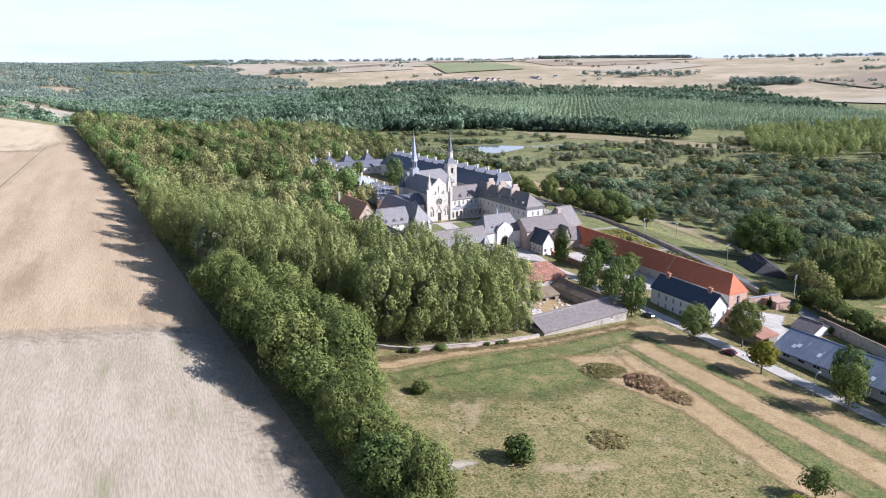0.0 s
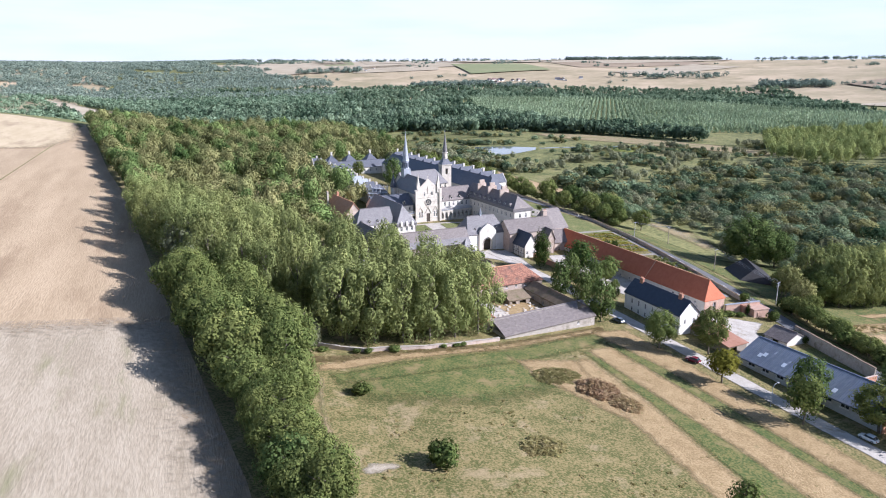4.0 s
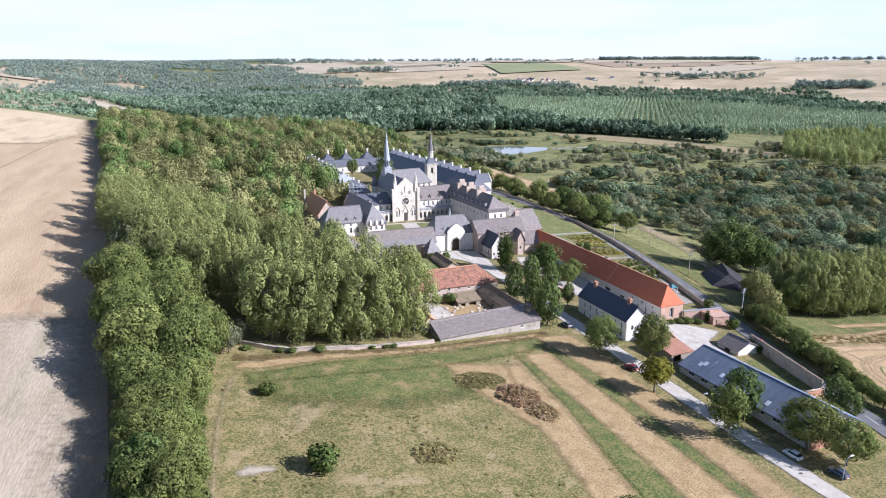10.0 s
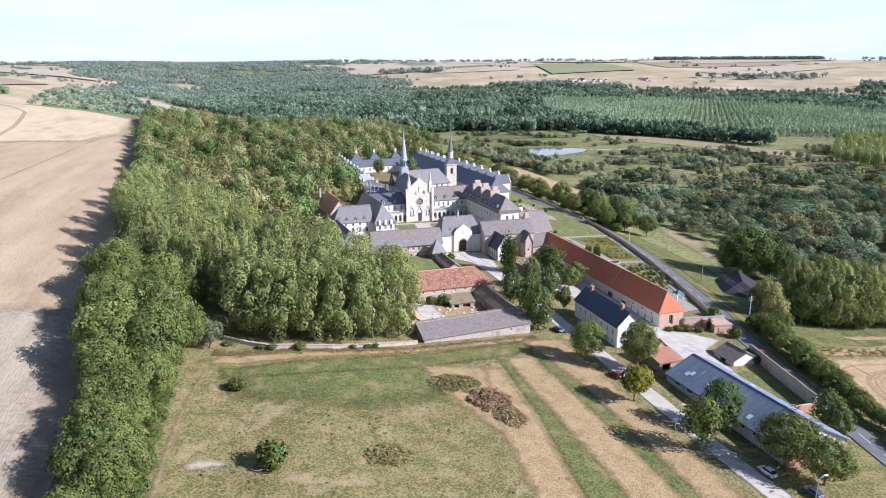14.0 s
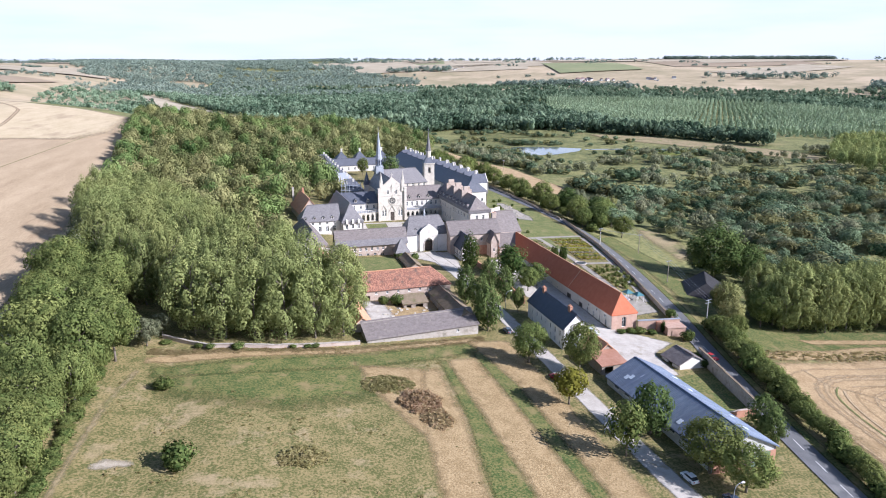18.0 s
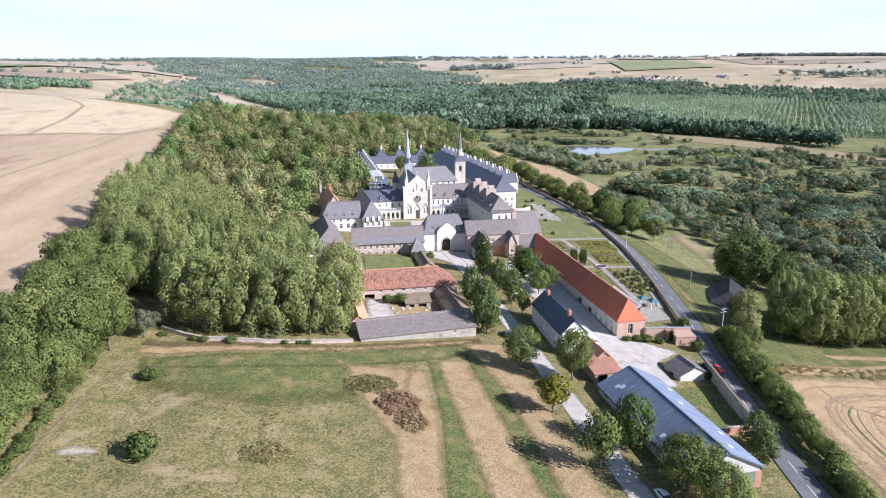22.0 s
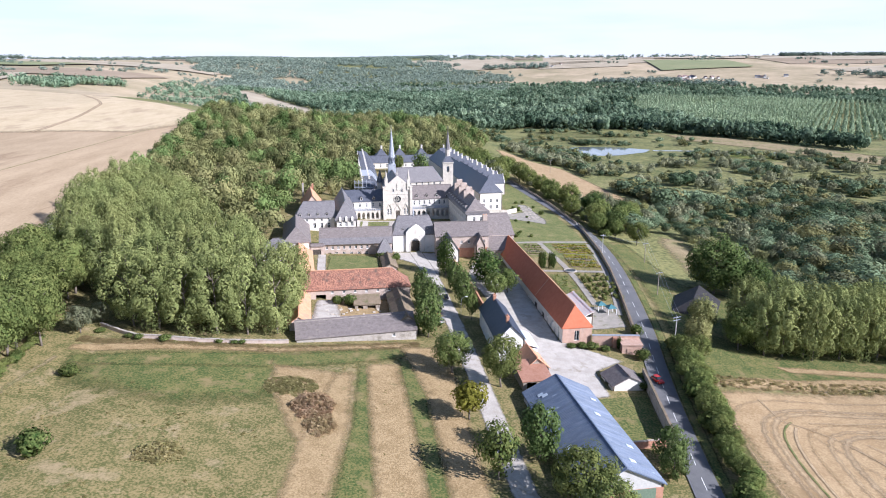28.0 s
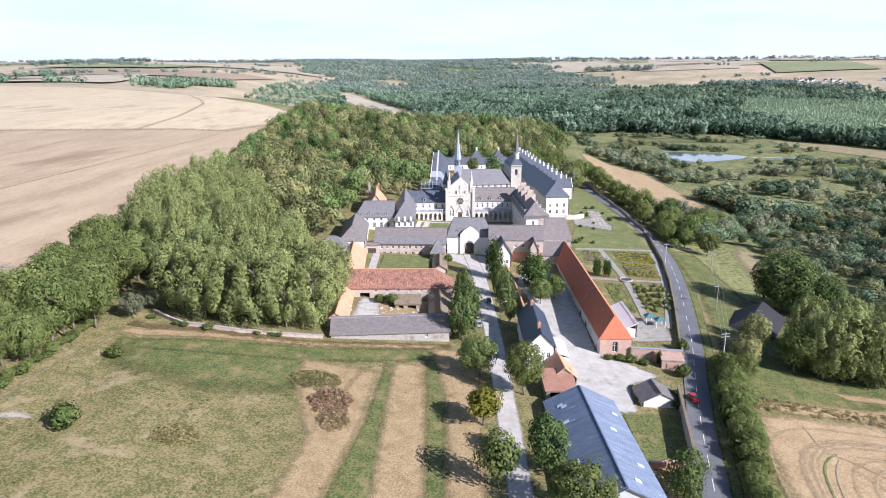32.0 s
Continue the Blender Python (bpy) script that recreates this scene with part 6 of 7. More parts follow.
part("water", Geo().quad(*[(2.2 * math.cos(2 * math.pi * i / 20), 2.2 * math.sin(2 * math.pi * i / 20), 0.4) for i in range(20)]).mesh("water", BASINWATER), ft)
for x, y in ((60.5, -58.5), (63.2, -61.0)):
    gz = new("gazebo")
    gz.matrix_basis = pose(x, y, ground_z(x, y) + 0.1, 0, 0, 8)
    tagged(gz, "small garden gazebo with a teal canopy", "gazebo")
    for sx in (-1.4, 1.4):
        for sy in (-1.4, 1.4):
            part("post", Geo().box(sx - 0.06, sy - 0.06, 0, sx + 0.06, sy + 0.06, 2.3).mesh("post", FRAMEW), gz)
    part("canopy", Geo().cone(0, 0, 2.3, 3.4, 2.3, 0.1, 4).mesh("canopy", TEAL), gz)
building("garden_lean_to", "white lean-to with a pale roof behind the barn", "lean-to", 51.6, -62, 20, 3.4, -85.7, -6.2, -2.6, -0.9, LIME, FRAMEW, "mono", {"B": row(3, 1, 15, 1, 1, 1.2)}, over=0.2)
rubble = Geo()
rr_ = random.Random(4)
for i in range(60):
    x, y, s = rr_.uniform(-30, -12), rr_.uniform(-79, -64), rr_.uniform(0.15, 0.5)
    z = ground_z(x, y) + 0.1
    rubble.box(x - s, y - s * 0.7, z, x + s, y + s * 0.7, z + s * rr_.uniform(0.6, 1.1))
tagged(new("rubble", rubble.mesh("rubble", STONE)), "scattered pale blocks of rubble in the yard", "rubble", kind="stuff")
pile = Geo()
for i in range(26):
    x, y, s = rr_.uniform(-23, -14), rr_.uniform(-40, -37), rr_.uniform(0.3, 0.8)
    z = ground_z(x, y) + 0.1
    pile.box(x - s, y - s * 0.6, z, x + s, y + s * 0.6, z + s * 1.3)
tagged(new("stone_pile", pile.mesh("stone_pile", LIME)), "heap of white stone blocks in the side court", "stone pile", kind="stuff")

# ---- far houses ----
def far_house(x, y, L, W, h, turn, roofm):
    z = ground_z(x, y)
    e = new("far_house")
    e.matrix_basis = pose(x, y, z, 0, 0, turn)
    tagged(e, "small distant village house with a tiled roof" if roofm is FAR_ROOF else "small distant building with a grey roof", "house", group="distant village")
    w = Geo().box(-L / 2, -W / 2, -3, L / 2, W / 2, h)
    part("wall", w.mesh("wall", FAR_WHITE), e)
    part("roof", roof_geo(L, W, h, h + W * 0.45, "gable", 0.4).mesh("roof", roofm), e)


rv = random.Random(9)
for cx, cy, n, spread in ((-400, 1870, 12, 70), (-300, 1990, 5, 40), (1090, 2275, 18, 90), (1010, 2200, 8, 60), (1345, 2160, 6, 60), (640, 2960, 10, 130), (1560, 1320, 4, 60)):
    for i in range(n):
        far_house(cx + rv.uniform(-spread, spread), cy + rv.uniform(-spread * 0.6, spread * 0.6), rv.uniform(11, 18), rv.uniform(8, 10), rv.uniform(4, 6), rv.uniform(0, 180), rv.choice((FAR_ROOF, FAR_ROOF, PALESLATE)))
sh_ = new("teal_shed")
sh_.matrix_basis = pose(-55, 1030, ground_z(-55, 1030), 0, 0, 8)
tagged(sh_, "long low shed with a teal sheet roof in the valley", "shed")
part("wall", Geo().box(-16, -5, -2, 16, 5, 4).mesh("wall", FAR_WHITE), sh_)
part("roof", roof_geo(32, 10, 4, 6.5, "gable").mesh("roof", TEAL), sh_)

# ---- plants ----
spray = []


def crown_shape(seed, n, leaf, lobes, rx=0.30, rz=0.27, cz=0.57, r0=0.13, r1=0.22, tall=1.0, asp=1.0, loose=0.30, shell=0.62, dome=0.45):
    """Clumps of leaves over a crown of several lobes. The plant is 1 high and about 1 wide; asp is the true width over the height,
    so that leaves keep their shape; loose turns them at random off the lobes' surface and shell is how deep they reach into it. Returns quads and their shading normals."""
    r = np.random.RandomState(seed)
    cs, rs = [], []
    for i in range(lobes):
        a, v = i * 2.39996 + r.uniform(-0.5, 0.5), 1 - 2 * (i + 0.5) / lobes
        k = r.uniform(0.45, 1.08) if lobes < 20 else r.uniform(0.72, 1.10)
        w = math.sqrt(1 - v * v)
        cs.append((rx * k * w * math.cos(a), rx * k * w * math.sin(a), cz + rz * v * r.uniform(0.75, 1.12)))
        rs.append(r.uniform(r0, r1))
    cs, rs = np.array(cs), np.array(rs)
    k = r.randint(0, lobes, n)
    d = r.normal(size=(n, 3))
    d /= np.linalg.norm(d, axis=1)[:, None]
    p = cs[k] + d * rs[k][:, None] * (r.uniform(shell, 1.0, n) ** 0.6 * r.choice([1.0, 1.0, 1.0, 1.14 if shell < 0.8 else 1.0], n))[:, None] * np.array([1, 1, tall])
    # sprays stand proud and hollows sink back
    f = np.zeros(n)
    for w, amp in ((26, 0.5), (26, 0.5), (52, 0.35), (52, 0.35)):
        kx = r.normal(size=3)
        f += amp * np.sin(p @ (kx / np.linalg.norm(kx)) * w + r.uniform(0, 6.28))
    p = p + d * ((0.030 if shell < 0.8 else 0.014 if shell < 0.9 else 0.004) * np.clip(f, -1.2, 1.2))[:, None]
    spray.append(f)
    c = p - np.array([0, 0, cz])
    c /= np.linalg.norm(c, axis=1)[:, None] + 1e-6
    nrm = 0.85 * d + 0.45 * c + r.normal(size=(n, 3)) * loose + np.array([0, 0, 0.15])
    nrm /= np.linalg.norm(nrm, axis=1)[:, None]
    soft_n = 0.9 * d + dome * c + r.normal(size=(n, 3)) * (0.13 if shell < 0.8 else 0.05)
    soft_n /= np.linalg.norm(soft_n, axis=1)[:, None]
    s = np.cross(nrm, r.normal(size=(n, 3)))
    s /= np.linalg.norm(s, axis=1)[:, None]
    t = np.cross(nrm, s)
    h = leaf * r.uniform(0.55, 1.25, n)[:, None]
    flat = np.array([1.0, 1.0, asp])
    s, t, nrm = s * flat, t * flat, nrm * flat
    q = np.stack([p - s * h - t * h * 0.7, p + s * h * 0.8 - t * h, p + s * h + t * h * 0.8, p - s * h * 0.7 + t * h], 1)
    fold = 0.35 if shell < 0.8 else -0.15
    q[:, 0] += nrm * h * fold
    q[:, 2] += nrm * h * fold
    q[:, :, 2] = np.clip(q[:, :, 2], 0.01, None)
    return q, np.repeat(soft_n, 4, axis=0)


def quads_mesh(name, verts, tint, material, normals, hue=None):
    """A mesh of separate four-cornered faces from an array of corners, rounded by the normals of their clump."""
    n = len(verts)
    me = bpy.data.meshes.new(name)
    me.vertices.add(n)
    me.vertices.foreach_set("co", np.ascontiguousarray(verts, dtype=np.float32).ravel())
    me.loops.add(n)
    me.loops.foreach_set("vertex_index", np.arange(n, dtype=np.int32))
    me.polygons.add(n // 4)
    me.polygons.foreach_set("loop_start", np.arange(0, n, 4, dtype=np.int32))
    me.polygons.foreach_set("loop_total", np.full(n // 4, 4, dtype=np.int32))
    at = me.attributes.new("tint", "FLOAT", "POINT")
    at.data.foreach_set("value", np.ascontiguousarray(tint, dtype=np.float32))
    hv = me.attributes.new("hue", "FLOAT", "POINT")
    hv.data.foreach_set("value", np.full(n, 0.5, dtype=np.float32) if hue is None else np.ascontiguousarray(hue, dtype=np.float32))
    cn = me.attributes.new("custom_normal", "FLOAT_VECTOR", "POINT")
    cn.data.foreach_set("vector", np.ascontiguousarray(normals, dtype=np.float32).ravel())
    me.materials.append(material)
    me.update()
    return me


def mass(name, spots, shapes, material, label, category, seed=1):
    """Many plants in one mesh: spots are (x, y, height, width, tint)."""
    r = np.random.RandomState(seed)
    spots = np.array(spots, float)
    which = r.randint(0, len(shapes), len(spots))
    allv, allt, alln, allh = [], [], [], []
    for k, (q, nr) in enumerate(shapes):
        sel = spots[which == k]
        if not len(sel):
            continue
        z = np.array([ground_z(x, y) for x, y in sel[:, :2]])
        a = r.rand(len(sel)) * 6.283
        c, s = np.cos(a)[:, None], np.sin(a)[:, None]
        v = q.reshape(-1, 3)
        x = (v[None, :, 0] * c - v[None, :, 1] * s) * sel[:, 3:4] + sel[:, 0:1]
        y = (v[None, :, 0] * s + v[None, :, 1] * c) * sel[:, 3:4] + sel[:, 1:2]
        zz = v[None, :, 2] * sel[:, 2:3] + z[:, None] - 0.1
        allv.append(np.stack([x, y, zz], -1).reshape(-1, 3))
        allt.append(np.repeat(sel[:, 4], len(v)))
        allh.append(np.repeat(r.rand(len(sel)), len(v)))
        nn = np.stack([nr[None, :, 0] * c - nr[None, :, 1] * s, nr[None, :, 0] * s + nr[None, :, 1] * c, nr[None, :, 2] * (sel[:, 3:4] / sel[:, 2:3])], -1)
        alln.append((nn / np.linalg.norm(nn, axis=2)[:, :, None]).reshape(-1, 3))
    me = quads_mesh(name, np.concatenate(allv), np.concatenate(allt), material, np.concatenate(alln), np.concatenate(allh))
    return tagged(new(name, me), label, category, kind="stuff")


def trunk_mesh(seed, limbs=6, lean=0.02, top=0.8, r0=0.022):
    """A tapered trunk with limbs, 1 high."""
    r = random.Random(seed)
    g = Geo()
    pts = [Vector((0, 0, -0.02))]
    for i in range(1, 6):
        pts.append(Vector((r.uniform(-lean, lean), r.uniform(-lean, lean), top * i / 5)))
    for i in range(5):
        g.tube(pts[i], pts[i + 1], r0 * (1 - 0.17 * i), r0 * (1 - 0.17 * (i + 1)), 7)
    for i in range(limbs):
        u = r.uniform(0.25, 0.85)
        a = i * 2.4 + r.uniform(-0.4, 0.4)
        b = pts[min(4, int(u * 5))].lerp(pts[min(5, int(u * 5) + 1)], u * 5 - int(u * 5))
        m = b + Vector((math.cos(a) * 0.14, math.sin(a) * 0.14, 0.09))
        e = m + Vector((math.cos(a + 0.3) * 0.13, math.sin(a + 0.3) * 0.13, 0.11))
        g.tube(b, m, r0 * 0.45, r0 * 0.3, 5)
        g.tube(m, e, r0 * 0.3, r0 * 0.08, 4)
    return g.mesh("trunk", BARK, True)


TREES = {}


def tree(kind, x, y, h, w, tint=None, label="", group="", name="tree", sink=0.0):
    """A tree of a kind in TREES, h high and w wide, standing on the land."""
    crown, trunk, lab = TREES[kind]
    e = new(name)
    r = random.Random(int(x * 131 + y * 17))
    e.matrix_basis = pose(x, y, ground_z(x, y) - sink, 0, 0, r.uniform(0, 360)) @ Matrix.Diagonal((w, w, h, 1))
    tagged(e, label or lab, "tree" if name != "bush" else "bush", group=group)
    if trunk:
        part("trunk", r.choice(trunk), e)
    part("crown", r.choice(crown), e)
    return e


def crowns(seed0, count, n, leaf, lobes, material, tint, **kw):
    out = []
    for i in range(count):
        q, nr = crown_shape(seed0 + i, n, leaf, lobes, **kw)
        r = np.random.RandomState(seed0 + i)
        # Lit sprays and shaded hollows are put into the leaves' tint.
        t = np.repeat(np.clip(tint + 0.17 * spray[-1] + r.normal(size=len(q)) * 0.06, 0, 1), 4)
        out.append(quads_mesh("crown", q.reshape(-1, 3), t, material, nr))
    return out


TRUNKS = [trunk_mesh(i) for i in range(4)]
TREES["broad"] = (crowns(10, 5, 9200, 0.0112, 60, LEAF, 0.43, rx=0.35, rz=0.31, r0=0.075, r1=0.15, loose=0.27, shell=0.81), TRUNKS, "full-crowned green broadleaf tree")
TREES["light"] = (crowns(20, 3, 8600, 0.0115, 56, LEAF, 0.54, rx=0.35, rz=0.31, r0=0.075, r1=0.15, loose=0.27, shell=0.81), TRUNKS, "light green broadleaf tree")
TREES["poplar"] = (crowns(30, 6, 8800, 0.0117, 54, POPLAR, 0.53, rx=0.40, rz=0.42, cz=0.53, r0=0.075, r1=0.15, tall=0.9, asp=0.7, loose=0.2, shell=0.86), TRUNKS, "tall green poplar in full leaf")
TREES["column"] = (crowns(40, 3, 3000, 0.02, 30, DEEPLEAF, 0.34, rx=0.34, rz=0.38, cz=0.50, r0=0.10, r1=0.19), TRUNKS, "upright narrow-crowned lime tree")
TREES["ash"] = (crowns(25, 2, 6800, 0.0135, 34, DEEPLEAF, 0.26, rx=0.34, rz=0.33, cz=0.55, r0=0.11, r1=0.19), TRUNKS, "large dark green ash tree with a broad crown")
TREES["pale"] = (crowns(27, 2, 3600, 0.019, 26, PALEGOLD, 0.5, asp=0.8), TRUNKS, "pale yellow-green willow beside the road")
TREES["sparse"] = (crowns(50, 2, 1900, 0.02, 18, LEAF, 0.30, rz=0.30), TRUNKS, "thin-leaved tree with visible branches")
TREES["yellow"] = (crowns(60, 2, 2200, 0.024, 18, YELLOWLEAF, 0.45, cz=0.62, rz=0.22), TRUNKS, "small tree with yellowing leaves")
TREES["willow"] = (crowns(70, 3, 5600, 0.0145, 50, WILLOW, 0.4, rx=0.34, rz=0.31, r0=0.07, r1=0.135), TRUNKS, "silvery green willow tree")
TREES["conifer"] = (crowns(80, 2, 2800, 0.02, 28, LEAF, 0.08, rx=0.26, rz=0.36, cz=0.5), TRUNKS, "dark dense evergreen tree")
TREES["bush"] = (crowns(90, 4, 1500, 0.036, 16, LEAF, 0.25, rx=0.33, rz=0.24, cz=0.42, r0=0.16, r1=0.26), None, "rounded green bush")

rt_ = random.Random(3)
# avenue along the drive, the meadow's bushes
for kind, x, y, h, w in (("broad", 6.5, -106.5, 12.5, 12.5), ("yellow", 8.6, -129.5, 9.5, 11.5), ("sparse", 12.2, -152, 13.5, 11.5), ("broad", 18.4, -113.5, 15, 12.5), ("column", 22, -144.5, 13.5, 10.5), ("broad", 27, -160, 13, 15), ("broad", 30.5, -167, 11, 13),
                         ("column", 1.2, -84, 15, 10), ("column", 2.6, -70.5, 14, 8.5), ("column", 0.4, -60, 13.5, 8), ("conifer", 10.2, -28.5, 15.5, 9), ("column", 12.6, -47, 12.5, 7.5), ("column", 14.2, -60, 13.5, 7.5),
                         ("conifer", 24.5, -34, 13, 15), ("sparse", 31, -45, 9.5, 10), ("broad", 26, -50, 9.5, 10), ("broad", 15.6, -70, 9.5, 5)):
    tree(kind, x, y, h, w, group="trees along the drive")
for kind, x, y, h, w in (("bush", -77.5, -150, 6, 7.5), ("bush", -85, -117.5, 3.6, 5), ("yellow", -41, -182, 6.5, 8), ("sparse", -29, -176, 7, 8)):
    tree(kind, x, y, h, w, name="bush" if kind == "bush" else "tree", label="rounded green bush alone in the meadow" if kind == "bush" else "")
# belt between the stubble field and the meadow
for i in range(70):
    y = -208 + i * 2.34 + rt_.uniform(-1.5, 1.5)
    u = 0.3 * rt_.random() + 0.7 * (i % 2)
    edge = -109 - (y + 220) * 0.10
    x = edge + 3.5 + 4.6 * ease((-88 - y) / 18) + u * (6 if y < -130 else 10 if y < -105 else 15)
    h = rt_.uniform(8, 11.5) if y < -165 else rt_.uniform(10, 14.5) if y < -120 else rt_.uniform(14, 20)
    tree(rt_.choice(["broad", "ash" if y < -130 else "broad", "broad", "broad", "willow" if -60 < y < -30 else "light"]), x, y, h, h * rt_.uniform(0.78, 1.05), group="trees of the field hedge")
for x, y, h, w, k in ((-121, -30, 20, 15, "willow"), (-120, -42, 17, 14, "broad"), (-117, -55, 17, 14, "broad"), (-123, -18, 17, 13, "broad"), (-125, -6, 16, 12, "broad"), (-126, 6, 17, 12, "light"), (-128, 20, 16, 12, "broad"), (-130, 33, 17, 12, "broad"), (-132, 46, 17, 12, "light"), (-134, 58, 16, 12, "broad"), (-115, -68, 16, 13, "broad"), (-112, -80, 15, 13, "light")):
    tree(k, x, y, h, w, group="trees of the field hedge")
for i in range(44):
    y = -206 + 2.45 * i + rt_.uniform(-0.8, 0.8)
    tree(rt_.choice(["bush", "light", "bush"]), -99.2 + 0.5 * math.sin(i * 1.7) - 0.02 * (y + 150), y, rt_.uniform(1.4, 3.0), rt_.uniform(3.2, 4.8), name="bush", label="leafy shrub at the foot of the field hedge", group="undergrowth of the field hedge")
# poplars behind the boundary wall
for x, y in ((-42, -85.5), (-50, -87.5), (-58, -88.6), (-66, -89.2), (-74, -88), (-82, -85), (-41, -76), (-54, -81), (-62, -82), (-41.5, -66)):
    TREES.setdefault("spots", []).append((x, y))
    tree("poplar", x, y, rt_.uniform(23, 26), rt_.uniform(14, 17), group="poplar grove", sink=0.5)
GROVE_BACK = [(-140, 80), (-118, 66), (-103, 50), (-85, -2), (-74, -30), (-56, -44), (-40, -50)]


def grove_back(x):
    for (ax, ay), (bx, by) in zip(GROVE_BACK, GROVE_BACK[1:]):
        if ax <= x <= bx:
            return ay + (by - ay) * (x - ax) / (bx - ax)
    return 80.0 if x < -140 else -50.0


for i in range(900):
    x, y = rt_.uniform(-138, -40), rt_.uniform(-90, 78)
    front = -90 if x > -80 else -90 + (-80 - x) * 1.2
    back = grove_back(x)
    if y > -40 and x < -123 - (y + 66) * 0.12:
        continue
    if y < front + 3 or y > back or x > -42.5 - (y + 88) * 0.27:
        continue
    if any(math.hypot(x - a, y - b) < 7.2 for a, b in TREES.setdefault("spots", [])):
        continue
    TREES["spots"].append((x, y))
    h = rt_.uniform(24, 28) - 6 * ease((y + 30) / 60)
    tree("poplar", x, y, h, rt_.uniform(12.5, 15.5), group="poplar grove", sink=0.5)
# right of the road
for kind, x, y, h, w in (("ash", 113, -31, 23, 25), ("ash", 124, -36, 17, 17), ("bush", 62, -95, 4, 5), ("column", 50, -146, 9.5, 9), ("column", 48.6, -151, 8, 7), ("bush", 66, -78, 4.5, 4.5), ("broad", 99, -80, 13, 12), ("broad", 108, -72, 14, 13)):
    tree(kind, x, y, h, w, name="bush" if kind == "bush" else "tree", label="dense green bush beside the road" if kind == "bush" else "")
for i in range(58):
    y = -218 + i * 2.25
    big = 1.0 + 0.5 * ease((y + 150) / 40)
    tree(rt_.choice(["bush", "broad", "light", "light", "broad"]), 61.4 + (y + 160) * 0.20 + rt_.uniform(-1.2, 1.6), y, rt_.uniform(3.6, 5.2) * big, rt_.uniform(5, 7) * big, name="bush", label="shrub of the roadside hedge", group="roadside hedge")
for x, y, h, w, k in ((80, -90, 12, 10, "pale"), (87, -77, 14, 10, "pale"), (78, -96, 9, 8, "light"), (88, -74, 12, 11, "broad"), (96, -84, 14, 13, "broad")):
    tree(k, x, y, h, w, label="light green willow beside the road" if k == "light" else "")
for i in range(24):
    u = i / 23
    for k in range(3):
        tree("poplar", 101 + 135 * u + rt_.uniform(-2, 2), -88 - 9 * u + k * 8 + rt_.uniform(-1.5, 1.5), rt_.uniform(19, 22), rt_.uniform(11.5, 14.5), label="tall poplar in a planted row", group="poplar row by the field")
# east of the priory
for x, y, h, w, k in ((92, 112, 15, 15, "broad"), (86, 82, 12, 12, "broad"), (94, 66, 13, 13, "light"), (100, 78, 14, 14, "broad"), (90, 48, 11, 11, "broad"), (104, 58, 15, 14, "broad"), (88, 130, 10, 10, "light"), (110, 100, 14, 13, "willow"), (112, 70, 14, 14, "broad"), (98, 44, 10, 10, "broad"), (106, 36, 12, 12, "broad"), (114, 84, 13, 13, "ash"), (122, 92, 12, 12, "light"), (108, 112, 13, 13, "ash"), (118, 76, 11, 11, "broad"), (101, 96, 14, 14, "ash"), (100, 52, 13, 14, "ash"), (126, 80, 10, 11, "willow"), (131, 100, 11, 10, "pale"),
                      (62, 186, 17, 16, "broad"), (54, 196, 18, 16, "broad"), (68, 204, 16, 15, "broad"), (76, 184, 15, 16, "broad"), (79, 170, 13, 14, "broad"), (84, 152, 12, 13, "broad"), (88, 140, 12, 13, "broad"), (72, 206, 15, 14, "light"), (-6.1, 201, 13, 9.5, "broad"), (8, 165.6, 19, 14, "column")):
    tree(k, x, y, h, w)


for i in range(26):
    y = 40 + 6.4 * i
    tree(rt_.choice(["bush", "broad", "light", "willow"]), 93 - 0.1 * max(0, y - 60) + rt_.uniform(-2.5, 3), y, rt_.uniform(4, 8), rt_.uniform(6, 10), name="bush", label="tall shrub of the hedge along the lane", group="lane hedge")
for i in range(8):
    x, y = rt_.uniform(-90, -40), rt_.uniform(-97, -94)
    tree("bush", x, -90.5 - 4.5 * clamp((x + 90) / 14) + 2.5 * clamp((x + 62) / 24), rt_.uniform(1.0, 2.2), rt_.uniform(2, 4), name="bush", label="low shrub growing over the boundary wall", group="wall shrubs")

for i in range(40):
    y = rt_.uniform(160, 262)
    x = rt_.uniform(39 - 0.09 * (y - 160), 66 - 0.13 * (y - 160))
    tree(rt_.choice(["broad", "light", "broad", "willow"]), x, y, rt_.uniform(11, 17), rt_.uniform(10, 15), group="trees behind the cells")

# ---- woods ----
FAR_SHAPES = [crown_shape(200 + i, 700, 0.0265, 15 + i % 5, rx=0.33, rz=0.21, cz=0.62, r0=0.125, r1=0.20, loose=0.1, shell=0.93, dome=0.85) for i in range(9)]
MID_SHAPES = [crown_shape(300 + i, 200, 0.050, 13 + i % 4, rx=0.32, rz=0.20, cz=0.45, r0=0.14, r1=0.22, loose=0.08, shell=0.93, dome=0.7) for i in range(7)]
LOW_SHAPES = [crown_shape(400 + i, 76, 0.083, 8 + i % 3, rx=0.27, rz=0.28, cz=0.52, r0=0.16, r1=0.27, loose=0.12, shell=0.9, dome=0.8) for i in range(7)]
CLUMP_SHAPES = [crown_shape(450 + i, 58, 0.078, 7, rx=0.28, rz=0.26, cz=0.5, r0=0.18, r1=0.3, loose=0.08, shell=0.92, dome=1.0) for i in range(7)]


